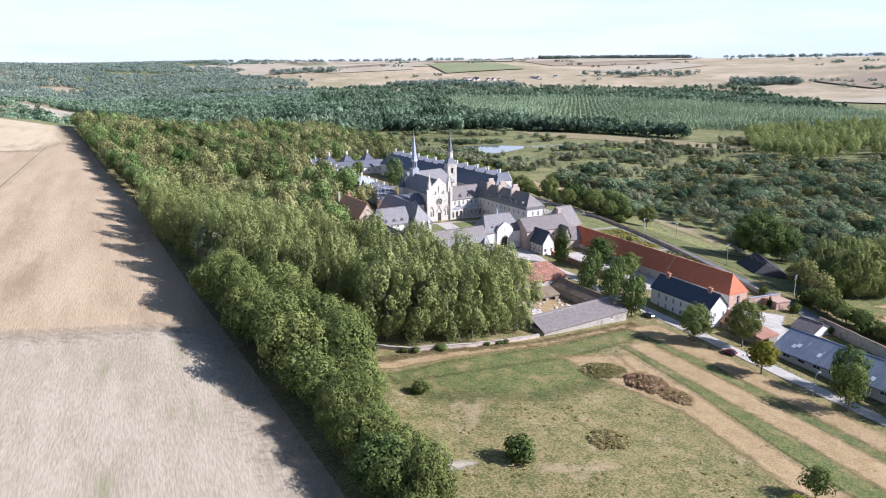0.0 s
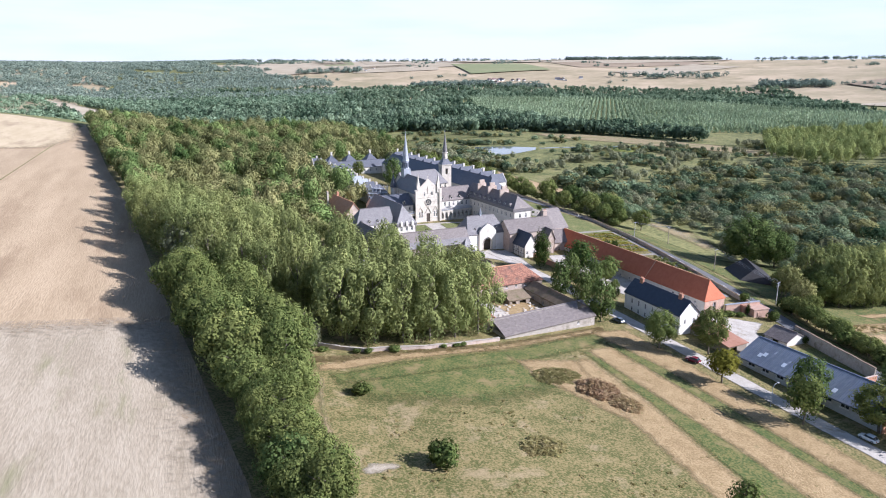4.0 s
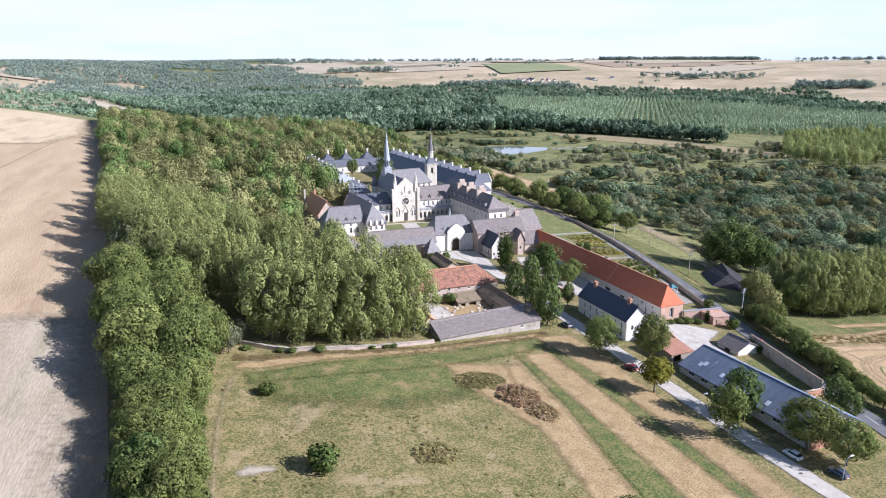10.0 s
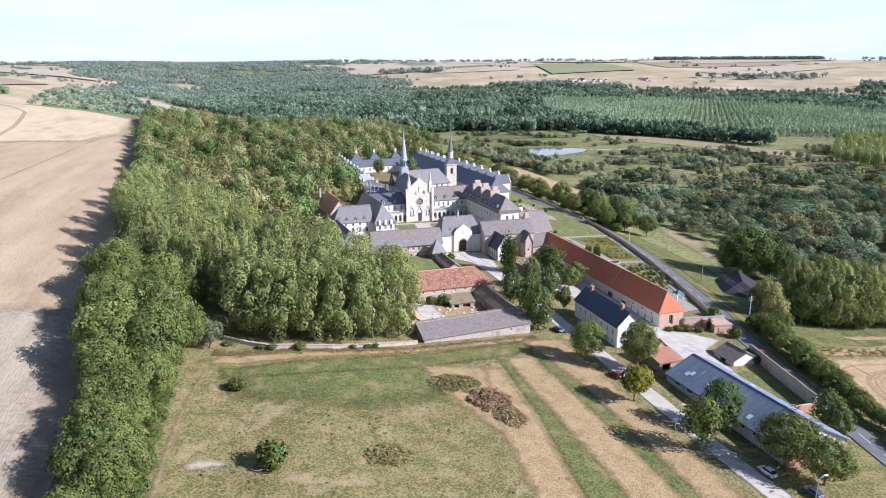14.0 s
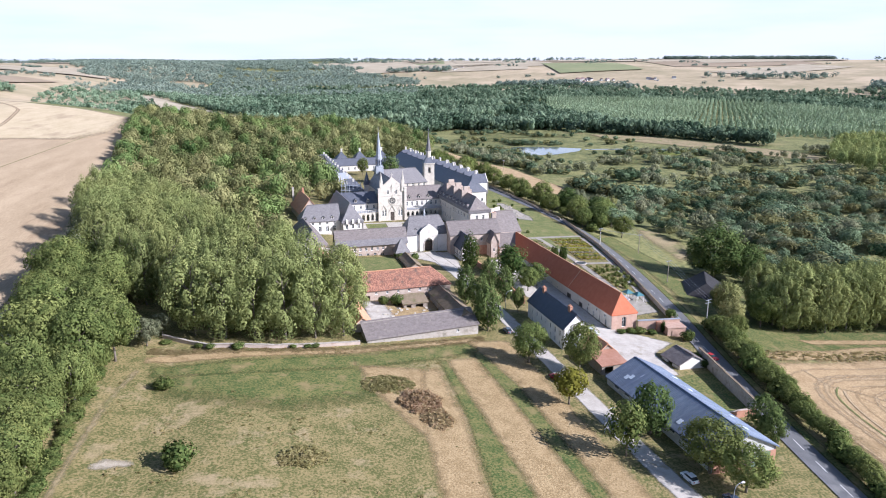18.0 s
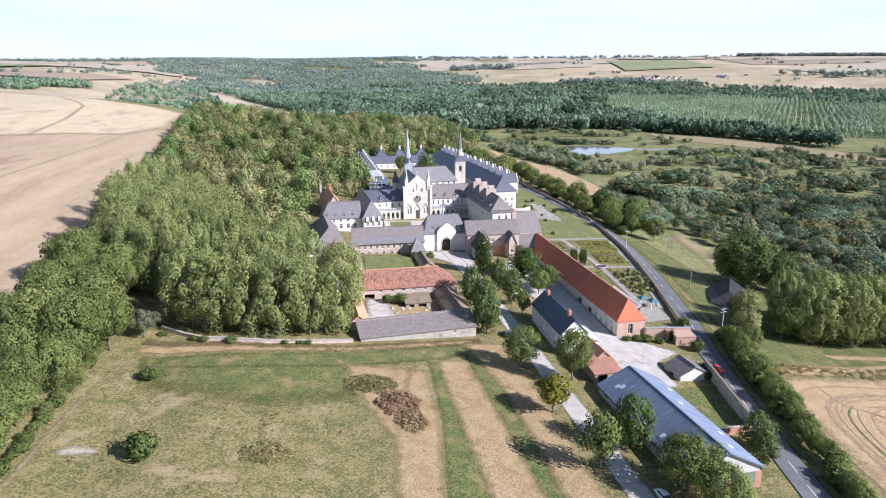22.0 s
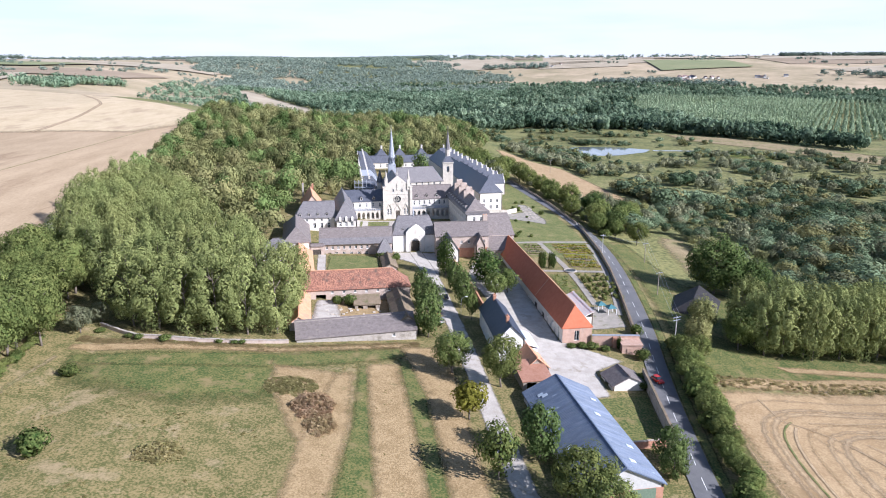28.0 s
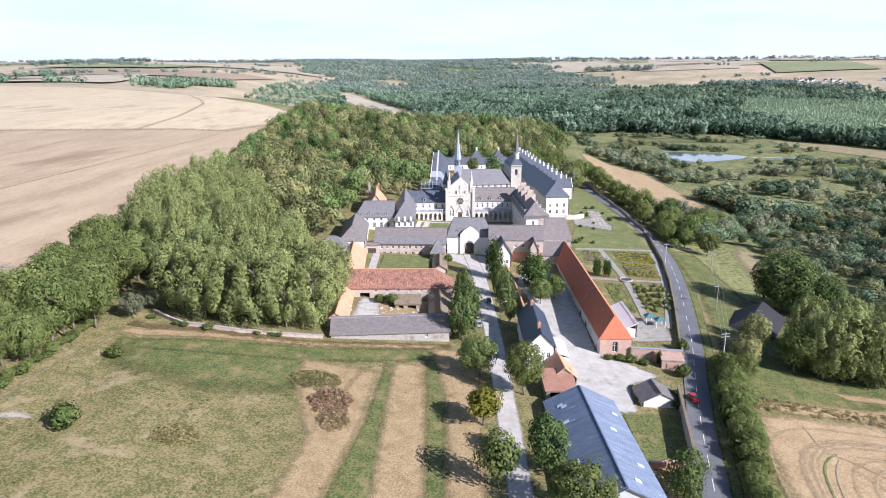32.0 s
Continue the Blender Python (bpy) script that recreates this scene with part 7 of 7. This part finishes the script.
def spire_shape(seed):
    """A young planted poplar: a narrow crown that tapers to a point."""
    q, nr = crown_shape(seed, 34, 0.12, 6, rx=0.20, rz=0.36, cz=0.48, r0=0.2, r1=0.28, loose=0.1, shell=0.92)
    q[:, :, :2] *= (1.2 - 0.95 * np.clip(q[:, :, 2], 0, 1))[:, :, None]
    return q, nr


ROW_SHAPES = [spire_shape(500 + i) for i in range(4)]


def edge_x(y):
    for (ax, ay), (bx, by) in zip(EDGE, EDGE[1:]):
        if ay <= y <= by:
            return ax + (bx - ax) * (y - ay) / (by - ay)
    return EDGE[-1][0]


def in_wood(x, y):
    if not -8 < y < 600:
        return False
    if y < grove_back(x) + 4:
        return False
    left_ = edge_x(y) + 3 if y < 456 else -192 + (y - 456) * 0.15
    if y < 60:
        right_ = -60
    elif y < 240:
        right_ = -60 if y < 76 else -38 if y < 100 else -28.5 - 0.078 * (y - 88)
    elif y < 262:
        right_ = -44 + (y - 240) * 4.4
    else:
        right_ = 54 + 20 * ease((y - 262) / 120)
    return left_ < x < right_


spots = []
for i in range(15000):
    x, y = rt_.uniform(-310, 82), rt_.uniform(-8, 600)
    if not in_wood(x, y) or any(math.hypot(x - s[0], y - s[1]) < 9.0 for s in spots[-900:]):
        continue
    big = noise.noise(Vector((x / 34, y / 34, 0)))
    t = 0.52 + 0.4 * noise.noise(Vector((x / 22, y / 22, 7))) + rt_.uniform(-0.34, 0.34)
    h = rt_.uniform(10.5, 20.5) + 4 * big
    spots.append((x, y, h, rt_.uniform(11, 16.5), clamp(t, 0.08)))
for i in range(130):
    y = 66 + 3.1 * i
    spots.append((edge_x(y) + rt_.uniform(3.5, 8), y, rt_.uniform(12, 17), rt_.uniform(9, 12), clamp(0.4 + rt_.uniform(-0.25, 0.25))))
groves = {0: [], 1: [], 2: []}
for sp in spots:
    v = noise.noise(Vector((sp[0] / 26, sp[1] / 26, 19))) + rt_.uniform(-0.28, 0.28)
    groves[0 if v > 0.12 else 1 if v < -0.16 else 2].append(sp)
mass("wood", groves[2], FAR_SHAPES, WOODLEAF, "mixed broadleaf wood covering the hillside", "wood", 1)
mass("olive_wood", groves[0], FAR_SHAPES, OLIVELEAF, "olive-toned oaks scattered through the hillside wood", "wood", 31)
mass("deep_green_wood", groves[1], FAR_SHAPES, DEEPLEAF, "darker green trees scattered through the hillside wood", "wood", 32)


def mask(x, y, s, k):
    return noise.noise(Vector((x / s, y / s, k)))


def open_ground(x, y):
    """Places in the valley that stay clear."""
    if ((x - 205) / 72) ** 2 + ((y - 432) / 48) ** 2 < 1:
        return True
    if x < 100 + 0.02 * y and y < 330:
        return True
    if inside(x, y, [(112, 112), (156, 122), (148, 190), (138, 290), (116, 330), (100, 382), (82, 382), (80, 300), (88, 220), (98, 160)]):
        return True
    if y < -62 and x < 300:
        return True
    if inside(x, y, [(86, -110), (150, -110), (150, -66), (108, -30), (100, 30), (86, 30)]):
        return True
    if inside(x, y, [(86, -8), (100, 46), (122, 62), (138, 56), (134, 20), (126, -10), (108, -22)]):
        return True
    return inside(x, y, REEDS)


REEDS = [(335, 600), (405, 548), (440, 460), (470, 380), (480, 300), (445, 290), (425, 350), (385, 440), (335, 530)]
FOREST_EDGE = [(-400, 655), (60, 640), (160, 668), (304, 652), (408, 548), (477, 392), (540, 400), (780, 400)]
# where the woods end against the open fields: bearing in degrees and distance from the meadow
FIELDS_EDGE = [(5, 3700), (6.4, 3310), (8.7, 3160), (12.9, 3040), (16.6, 2790), (21.9, 2700), (27.6, 2570), (40, 2485), (43.3, 2505), (47.4, 2655), (56.4, 2820), (90, 3000)]
TAN_SLOPE = [(-435, 1634), (-392, 1626), (-253, 1307), (-173, 1102), (-99, 926), (-126, 689), (-227, 855), (-339, 1274)]
TAN_PATCH = [(-470, 1195), (-455, 1090), (-380, 1050), (-290, 1110), (-310, 1150), (-390, 1170)]
SLOPE_WOOD = [(-240, 610), (-330, 900), (-470, 1000), (-560, 1330), (-620, 1900), (-450, 2050), (-430, 1650), (-345, 1280), (-235, 860), (-135, 690)]


def forest_y(x):
    """The uneven edge of the valley forest towards the marsh."""
    return along(FOREST_EDGE, x) + 13 * math.sin(x / 23) + 8 * math.sin(x / 9.7 + 1)


def along(line, v):
    for (ax, ay), (bx, by) in zip(line, line[1:]):
        if ax <= v <= bx:
            return ay + (by - ay) * (v - ax) / (bx - ax)
    return line[-1][1] if v > line[-1][0] else line[0][1]


def bearing(x, y):
    return math.degrees(math.atan2(x + 50, y + 260)), math.hypot(x + 50, y + 260)


def open_field(x, y):
    """The farmland past the valley's woods."""
    a, d = bearing(x, y)
    return a > 5 and d > along(FIELDS_EDGE, a) - 40 or inside(x, y, TAN_SLOPE) or inside(x, y, TAN_PATCH)


POPLAR_BLOCK = [(398, 185), (420, 262), (560, 398), (780, 398), (780, 185)]
spots = []
for i in range(30000):
    x, y = rt_.uniform(95, 780), rt_.uniform(-60, 640)
    if open_ground(x, y) or x > 150 + (y + 330) * 1.35:
        continue
    if y > forest_y(x) - 8 or inside(x, y, POPLAR_BLOCK):
        continue
    m = mask(x, y, 46, 3) + 0.55 * mask(x, y, 17, 5)
    hedge = x < 150 + 0.14 * (y - 280) and 235 < y < 400
    lim = -0.30 if y < 130 or hedge else -0.30 + 0.52 * ease((y - 130) / 110) if y < 330 else 0.28
    if m < lim:
        continue
    tall = clamp(0.5 + mask(x, y, 60, 9))
    h = rt_.uniform(3.4, 7) + (9.5 if y < 230 or hedge else 4.0) * tall * rt_.uniform(0.3, 1)
    spots.append((x, y, h, h * rt_.uniform(1.05, 1.55), clamp(0.42 + 0.6 * mask(x, y, 24, 11) + 0.3 * mask(x, y, 70, 12) + rt_.uniform(-0.22, 0.22))))
    if len(spots) > 3900:
        break
near = [sp for sp in spots if sp[1] < 130 and sp[0] < 330]
spots = [sp for sp in spots if not (sp[1] < 130 and sp[0] < 330)]
mass("alder_thicket", [sp for i, sp in enumerate(near) if i % 5 > 1], FAR_SHAPES, MARSHLEAF, "dense dark green alder thicket beside the lane", "thicket", 22)
mass("sallow_thicket", [sp for i, sp in enumerate(near) if i % 5 == 0], FAR_SHAPES, OLIVELEAF, "olive green sallow scrub beside the lane", "thicket", 23)
mass("grey_willow_thicket", [sp for i, sp in enumerate(near) if i % 5 == 1], FAR_SHAPES, WILLOW, "grey-green willows standing in the thicket", "willow thicket", 24)
mass("olive_thicket", spots[::3], MID_SHAPES, OLIVELEAF, "olive green scrub across the marsh", "thicket", 21)
spots = [sp for i, sp in enumerate(spots) if i % 3]
mass("marsh_thicket", spots, MID_SHAPES, MARSHLEAF, "scrubby alder and willow thickets across the marsh", "thicket", 2)
spots = []
for i in range(2600):
    x, y = rt_.uniform(100, 520), rt_.uniform(0, 400)
    hedge = x < 150 + 0.14 * (y - 280) and 235 < y < 400
    if open_ground(x, y) or not hedge and mask(x, y, 30, 77) < 0.18 or x > 150 + (y + 330) * 1.35 or inside(x, y, POPLAR_BLOCK):
        continue
    h = rt_.uniform(6, 12)
    spots.append((x, y, h, h * rt_.uniform(0.7, 1.0), rt_.uniform(0.35, 1.0)))
block = []
for i in range(900):
    x, y = rt_.uniform(395, 780), rt_.uniform(185, 398)
    if inside(x, y, POPLAR_BLOCK) and x < 150 + (y + 330) * 1.35 and not any(math.hypot(x - b[0], y - b[1]) < 7.5 for b in block):
        block.append((x, y, rt_.uniform(18, 23), rt_.uniform(11, 14), clamp(0.62 + rt_.uniform(-0.2, 0.2))))
mass("poplar_wood", block, FAR_SHAPES, POPLAR, "block of bright green planted poplars in the marsh", "poplar wood", 8)
mass("silver_willows", spots, MID_SHAPES, WILLOW, "silvery willows scattered through the marsh thickets", "willow thicket", 3)

# planted poplar rows and valley forest
spots, rows_ = [], []
for i in range(26000):
    y = 560 + 1700 * rt_.random() ** 1.3
    x = rt_.uniform(-380 + 0.05 * y, 620 + 0.75 * y)
    if y < forest_y(x) + 4 or x < -60 and y < 960 or open_field(x, y):
        continue
    if mask(x, y, 150, 21) < -0.42:
        continue
    a, d = bearing(x, y)
    if 21 < a < 54 and 985 < d < (1780 if a < 34 else 1780 - 20 * (a - 34)) and x > 420:
        continue
    h = rt_.uniform(9, 18) + (4 if d < 1300 else 0) + 7 * mask(x, y, 70, 26)
    spots.append((x, y, h, rt_.uniform(11, 19), clamp(0.40 + 0.75 * mask(x, y, 75, 23) + 0.3 * mask(x, y, 25, 24) + rt_.uniform(-0.2, 0.2))))
    if len(spots) > 8000:
        break
for (ax, ay), (bx, by) in zip(FOREST_EDGE[1:], FOREST_EDGE[2:6]):
    n = int(math.hypot(bx - ax, by - ay) / 6.5)
    for i in range(n):
        for k in range(3):
            u = (i + rt_.random()) / n
            spots.append((ax + (bx - ax) * u + rt_.uniform(0, 8) + 6 * k, ay + (by - ay) * u + 8 + 10 * k + 12 * math.sin((ax + (bx - ax) * u) / 23) + rt_.uniform(-6, 6), rt_.uniform(9, 17) + 8 * clamp(0.5 + 1.4 * mask(ax + (bx - ax) * u, 0, 38, 27)), rt_.uniform(12, 18), clamp(0.26 + rt_.uniform(-0.2, 0.2))))
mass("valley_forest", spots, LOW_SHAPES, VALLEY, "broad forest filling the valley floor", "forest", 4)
a_ = radians(34)
for i in range(-95, 96):
    for j in range(60):
        u = i * 8.6 + rt_.uniform(-1, 1)
        v = 900 + j * 16.0 + 0.22 * u
        x, y = -50 + v * math.sin(a_) + u * math.cos(a_), -260 + v * math.cos(a_) - u * math.sin(a_)
        a, d = bearing(x, y)
        if 21 < a < 54 and 985 < d < (1780 if a < 34 else 1780 - 20 * (a - 34)) and x > 420 and mask(x, y, 160, 31) > -0.42:
            rows_.append((x, y, rt_.uniform(13, 16), 10.5, clamp(0.55 + 0.3 * mask(x, y, 120, 33) + rt_.uniform(-0.12, 0.12))))
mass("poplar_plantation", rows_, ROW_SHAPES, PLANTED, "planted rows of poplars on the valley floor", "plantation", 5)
spots = []
for i in range(9000):
    y = rt_.uniform(300, 4100)
    x = rt_.uniform(-2600, 3400)
    if math.hypot(x + 50, y + 260) > 4450 or y < 1500 and -600 < x < 1500:
        continue
    wide = x > 400
    hedge = abs(mask(x * (0.45 if wide else 1), y, 420, 41)) < (0.018 if wide else 0.035)
    grove = mask(x, y, 330, 43) > (0.46 if wide else 0.30)
    if inside(x, y, TAN_SLOPE) or inside(x, y, TAN_PATCH):
        continue
    if hedge or grove:
        for k in range(2):
            spots.append((x + rt_.uniform(-14, 14), y + rt_.uniform(-14, 14), rt_.uniform(10, 16), rt_.uniform(14, 22), clamp(0.3 + rt_.uniform(-0.2, 0.2))))
for lo, hi, rad, n in ((29.9, 41.6, 4120, 460), (4, 24, 4350, 120), (-21, -8, 4150, 160), (44, 60, 4250, 140), (-34, -26, 3300, 90), (17, 23.5, 2650, 130), (24, 28, 2560, 50), (44, 49, 2560, 110), (33, 42, 2840, 50), (8, 13, 3250, 60)):
    for i in range(n):
        a, d = radians(rt_.uniform(lo, hi)), rad + rt_.uniform(-50, 50)
        spots.append((-50 + d * math.sin(a), -260 + d * math.cos(a), rt_.uniform(16, 24), rt_.uniform(22, 34), clamp(0.2 + rt_.uniform(-0.15, 0.15))))
for i in range(13000):
    a, d = radians(rt_.uniform(-15.5, 11)), 950 + 3450 * rt_.random() ** 0.75
    x, y = -76 + d * math.sin(a), -262 + d * math.cos(a)
    lim = -14.5 if d > 2600 else -11.5 if d > 1700 else -8.5
    if open_field(x, y) or math.degrees(a) < lim + 2 * mask(x, y, 300, 51) or mask(x, y, 260, 53) > (0.36 if math.degrees(a) < 2 else 0.12):
        continue
    w = 10 + d / 300
    spots.append((x, y, rt_.uniform(11, 19), w * rt_.uniform(0.8, 1.3), clamp(0.42 + 0.4 * mask(x, y, 120, 55) + rt_.uniform(-0.25, 0.25))))
for i in range(1500):
    x, y = rt_.uniform(-620, -130), rt_.uniform(600, 2050)
    if inside(x, y, SLOPE_WOOD) and not open_field(x, y) and mask(x, y, 90, 61) > -0.3:
        spots.append((x, y, rt_.uniform(9, 15), rt_.uniform(12, 18), clamp(0.5 + rt_.uniform(-0.3, 0.3))))
for (ax, ay), (bx, by) in zip([(-575, 860), (-640, 1100), (-655, 1200)], [(-640, 1100), (-655, 1200), (-598, 1300)]):
    for i in range(46):
        u = rt_.random()
        spots.append((ax + (bx - ax) * u + rt_.uniform(-26, 12), ay + (by - ay) * u + rt_.uniform(-12, 12), rt_.uniform(15, 23), rt_.uniform(14, 20), clamp(0.42 + rt_.uniform(-0.2, 0.2))))
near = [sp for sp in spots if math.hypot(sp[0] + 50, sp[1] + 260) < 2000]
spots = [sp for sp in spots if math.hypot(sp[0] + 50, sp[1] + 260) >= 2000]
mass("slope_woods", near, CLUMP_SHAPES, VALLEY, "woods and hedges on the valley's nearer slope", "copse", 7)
mass("far_woods", spots, CLUMP_SHAPES, HAZEDLEAF, "distant hedges and copses on the slopes", "copse", 6)

# ---- garden plants, hedges, ivy, tufts ----
TINY_SHAPES = [crown_shape(600 + i, 26, 0.16, 5, rx=0.3, rz=0.2, cz=0.4, r0=0.2, r1=0.3) for i in range(3)]
mass("vegetable_rows", GARDEN["green"], TINY_SHAPES, LEAF, "rows of green vegetables in the kitchen garden", "vegetables", 11)
mass("flower_rows", GARDEN["yellow"], TINY_SHAPES, YELLOWLEAF, "rows of yellow-green flowers in the kitchen garden", "flowers", 12)
mass("pale_vegetable_rows", GARDEN["pale"], TINY_SHAPES, WILLOW, "rows of pale green cabbages in the kitchen garden", "vegetables", 13)
mass("espalier_shrubs", GARDEN["shrub"], MID_SHAPES, LEAF, "lines of small fruit shrubs in the kitchen garden", "shrubs", 14)
for x in (49.0, 50.2, 52.8, 54.0):
    tree("conifer", x, -15.6 + 0.3 * (x % 2), 7.2, 3.0, label="clipped columnar yew in the garden", group="yews by the basin")
for x, y, h in ((48.2, 32, 2.0), (50, 36, 1.6), (54, 30, 1.8), (58, 86, 1.8), (59, 92, 1.6), (59.5, 70, 1.4), (69, 80, 2.6), (68, 96, 1.8), (60, 106, 2.0), (56, 92, 1.8), (54, 84, 2.2), (64, 108, 2.4), (52, 60, 1.6), (58, 57, 1.6), (46.5, 28, 2.4)):
    tree("bush", x, y, h, h * 1.2, name="bush", label="small clipped bush on the priory lawn")
for x, y, h, w in ((46.2, -88.5, 2.0, 4), (49, -89, 2.4, 4.5), (43, -88.6, 1.6, 3.4), (52.6, -90, 2.0, 3.5)):
    tree("bush", x, y, h, w, name="bush", label="leafy shrub below the barn's brick end")
tree("conifer", 57, -88.8, 4.2, 2.0, label="narrow dark cypress against the ruined wall")
for x, y, h, w in ((-8, -11, 3.4, 4), (-9.5, -14.5, 3, 3.6), (-14, -8.5, 3.2, 4.4), (-23, -61, 4.6, 5), (-27, -60, 3.4, 4.4), (-19, -59, 3.6, 4), (56.4, -109, 3, 5), (53.5, -106, 2.4, 5), (55.8, -113, 3.2, 3.6)):
    tree("bush", x, y, h, w, name="bush", label="overgrown shrub against the old walls")
tuft = []
for i in range(2600):
    x, y = rt_.uniform(-96, 8), rt_.uniform(-235, -97)
    if mask(x, y, 13, 51) > 0.05:
        tuft.append((x, y, rt_.uniform(0.2, 0.5), rt_.uniform(0.5, 1.3), rt_.random()))


def tuft_shape(seed):
    """A tussock: short blades spread over a small dome."""
    r = np.random.RandomState(seed)
    n = 16
    a, d = r.uniform(0, 6.283, n), 0.45 * np.sqrt(r.rand(n))
    c = np.stack([d * np.cos(a), d * np.sin(a), 0.25 + 0.7 * (1 - 2 * d) * r.rand(n)], 1)
    nrm = np.stack([r.normal(size=n) * 0.45, r.normal(size=n) * 0.45, np.ones(n)], 1)
    nrm /= np.linalg.norm(nrm, axis=1)[:, None]
    u = np.cross(nrm, r.normal(size=(n, 3)))
    u /= np.linalg.norm(u, axis=1)[:, None]
    w = np.cross(nrm, u)
    u, w = u * 0.22, w * r.uniform(0.05, 0.14, n)[:, None]
    return np.stack([c - u - w, c + u - w * 0.4, c + u + w * 0.4, c - u + w], 1), np.repeat(nrm, 4, axis=0)


TUFT = [tuft_shape(700 + i) for i in range(5)]
TUFTLEAF = leaf_mat("grass_tufts", (0.17, 0.15, 0.055), (0.46, 0.37, 0.19), 0.5)
mass("meadow_tufts", tuft, TUFT, TUFTLEAF, "tussocks of dry grass over the meadow", "grass", 15)
tuft = []
for i in range(1100):
    u = rt_.random()
    x = -92 + 90 * u
    y = (-96 if x < -40 else -95.5 + (x + 40) * 0.16) + rt_.uniform(-2.2, 1.4)
    tuft.append((x, y, rt_.uniform(0.2, 0.5), rt_.uniform(0.9, 2.0), 0.3 + 0.7 * rt_.random()))
mass("verge_weeds", tuft, TUFT, TUFTLEAF, "tall dry weeds below the boundary wall", "weeds", 16)
for name_, cx, cy, rx_, ry_, n, h0, h1, leafm, lab in (("weed_clump", -55, -148, 4.6, 3.4, 150, 0.8, 2.0, TWIG, "clump of tall olive weeds alone in the meadow"), ("weed_clump", -34, -117, 6.5, 4.5, 200, 0.7, 1.7, TWIG, "patch of tall olive weeds in the meadow"),
                                                  ("dead_shrubs", -27.5, -126.5, 4.6, 5.6, 240, 1.0, 3.4, AUTUMN, "clump of rusty brown dead shrubs in the meadow"), ("dead_shrubs", -25, -134, 3.4, 4.5, 130, 0.8, 2.2, AUTUMN, "clump of rusty brown dead shrubs in the meadow")):
    tuft = []
    for i in range(n):
        a, d = rt_.uniform(0, 6.283), math.sqrt(rt_.random())
        tuft.append((cx + rx_ * d * math.cos(a), cy + ry_ * d * math.sin(a), rt_.uniform(h0, h1) * (1.15 - 0.6 * d), rt_.uniform(1.0, 2.2), rt_.random()))
    mass(name_, tuft, TUFT, leafm, lab, "shrubs", 40)
tuft = []
for i in range(1000):
    x = rt_.uniform(76, 200)
    tuft.append((x, -105.5 - 0.05 * (x - 100) + rt_.uniform(-5, 1), rt_.uniform(0.4, 1.1), rt_.uniform(0.8, 1.8), rt_.random()))
mass("bank_grass", tuft, TUFT, TUFTLEAF, "tall dry grass on the field bank", "grass", 17)
tree("willow", -93, -93, 8, 9, label="grey-green willow bush at the meadow's corner")
tree("willow", -90.5, -85, 6.5, 7, label="grey-green willow bush at the meadow's corner")
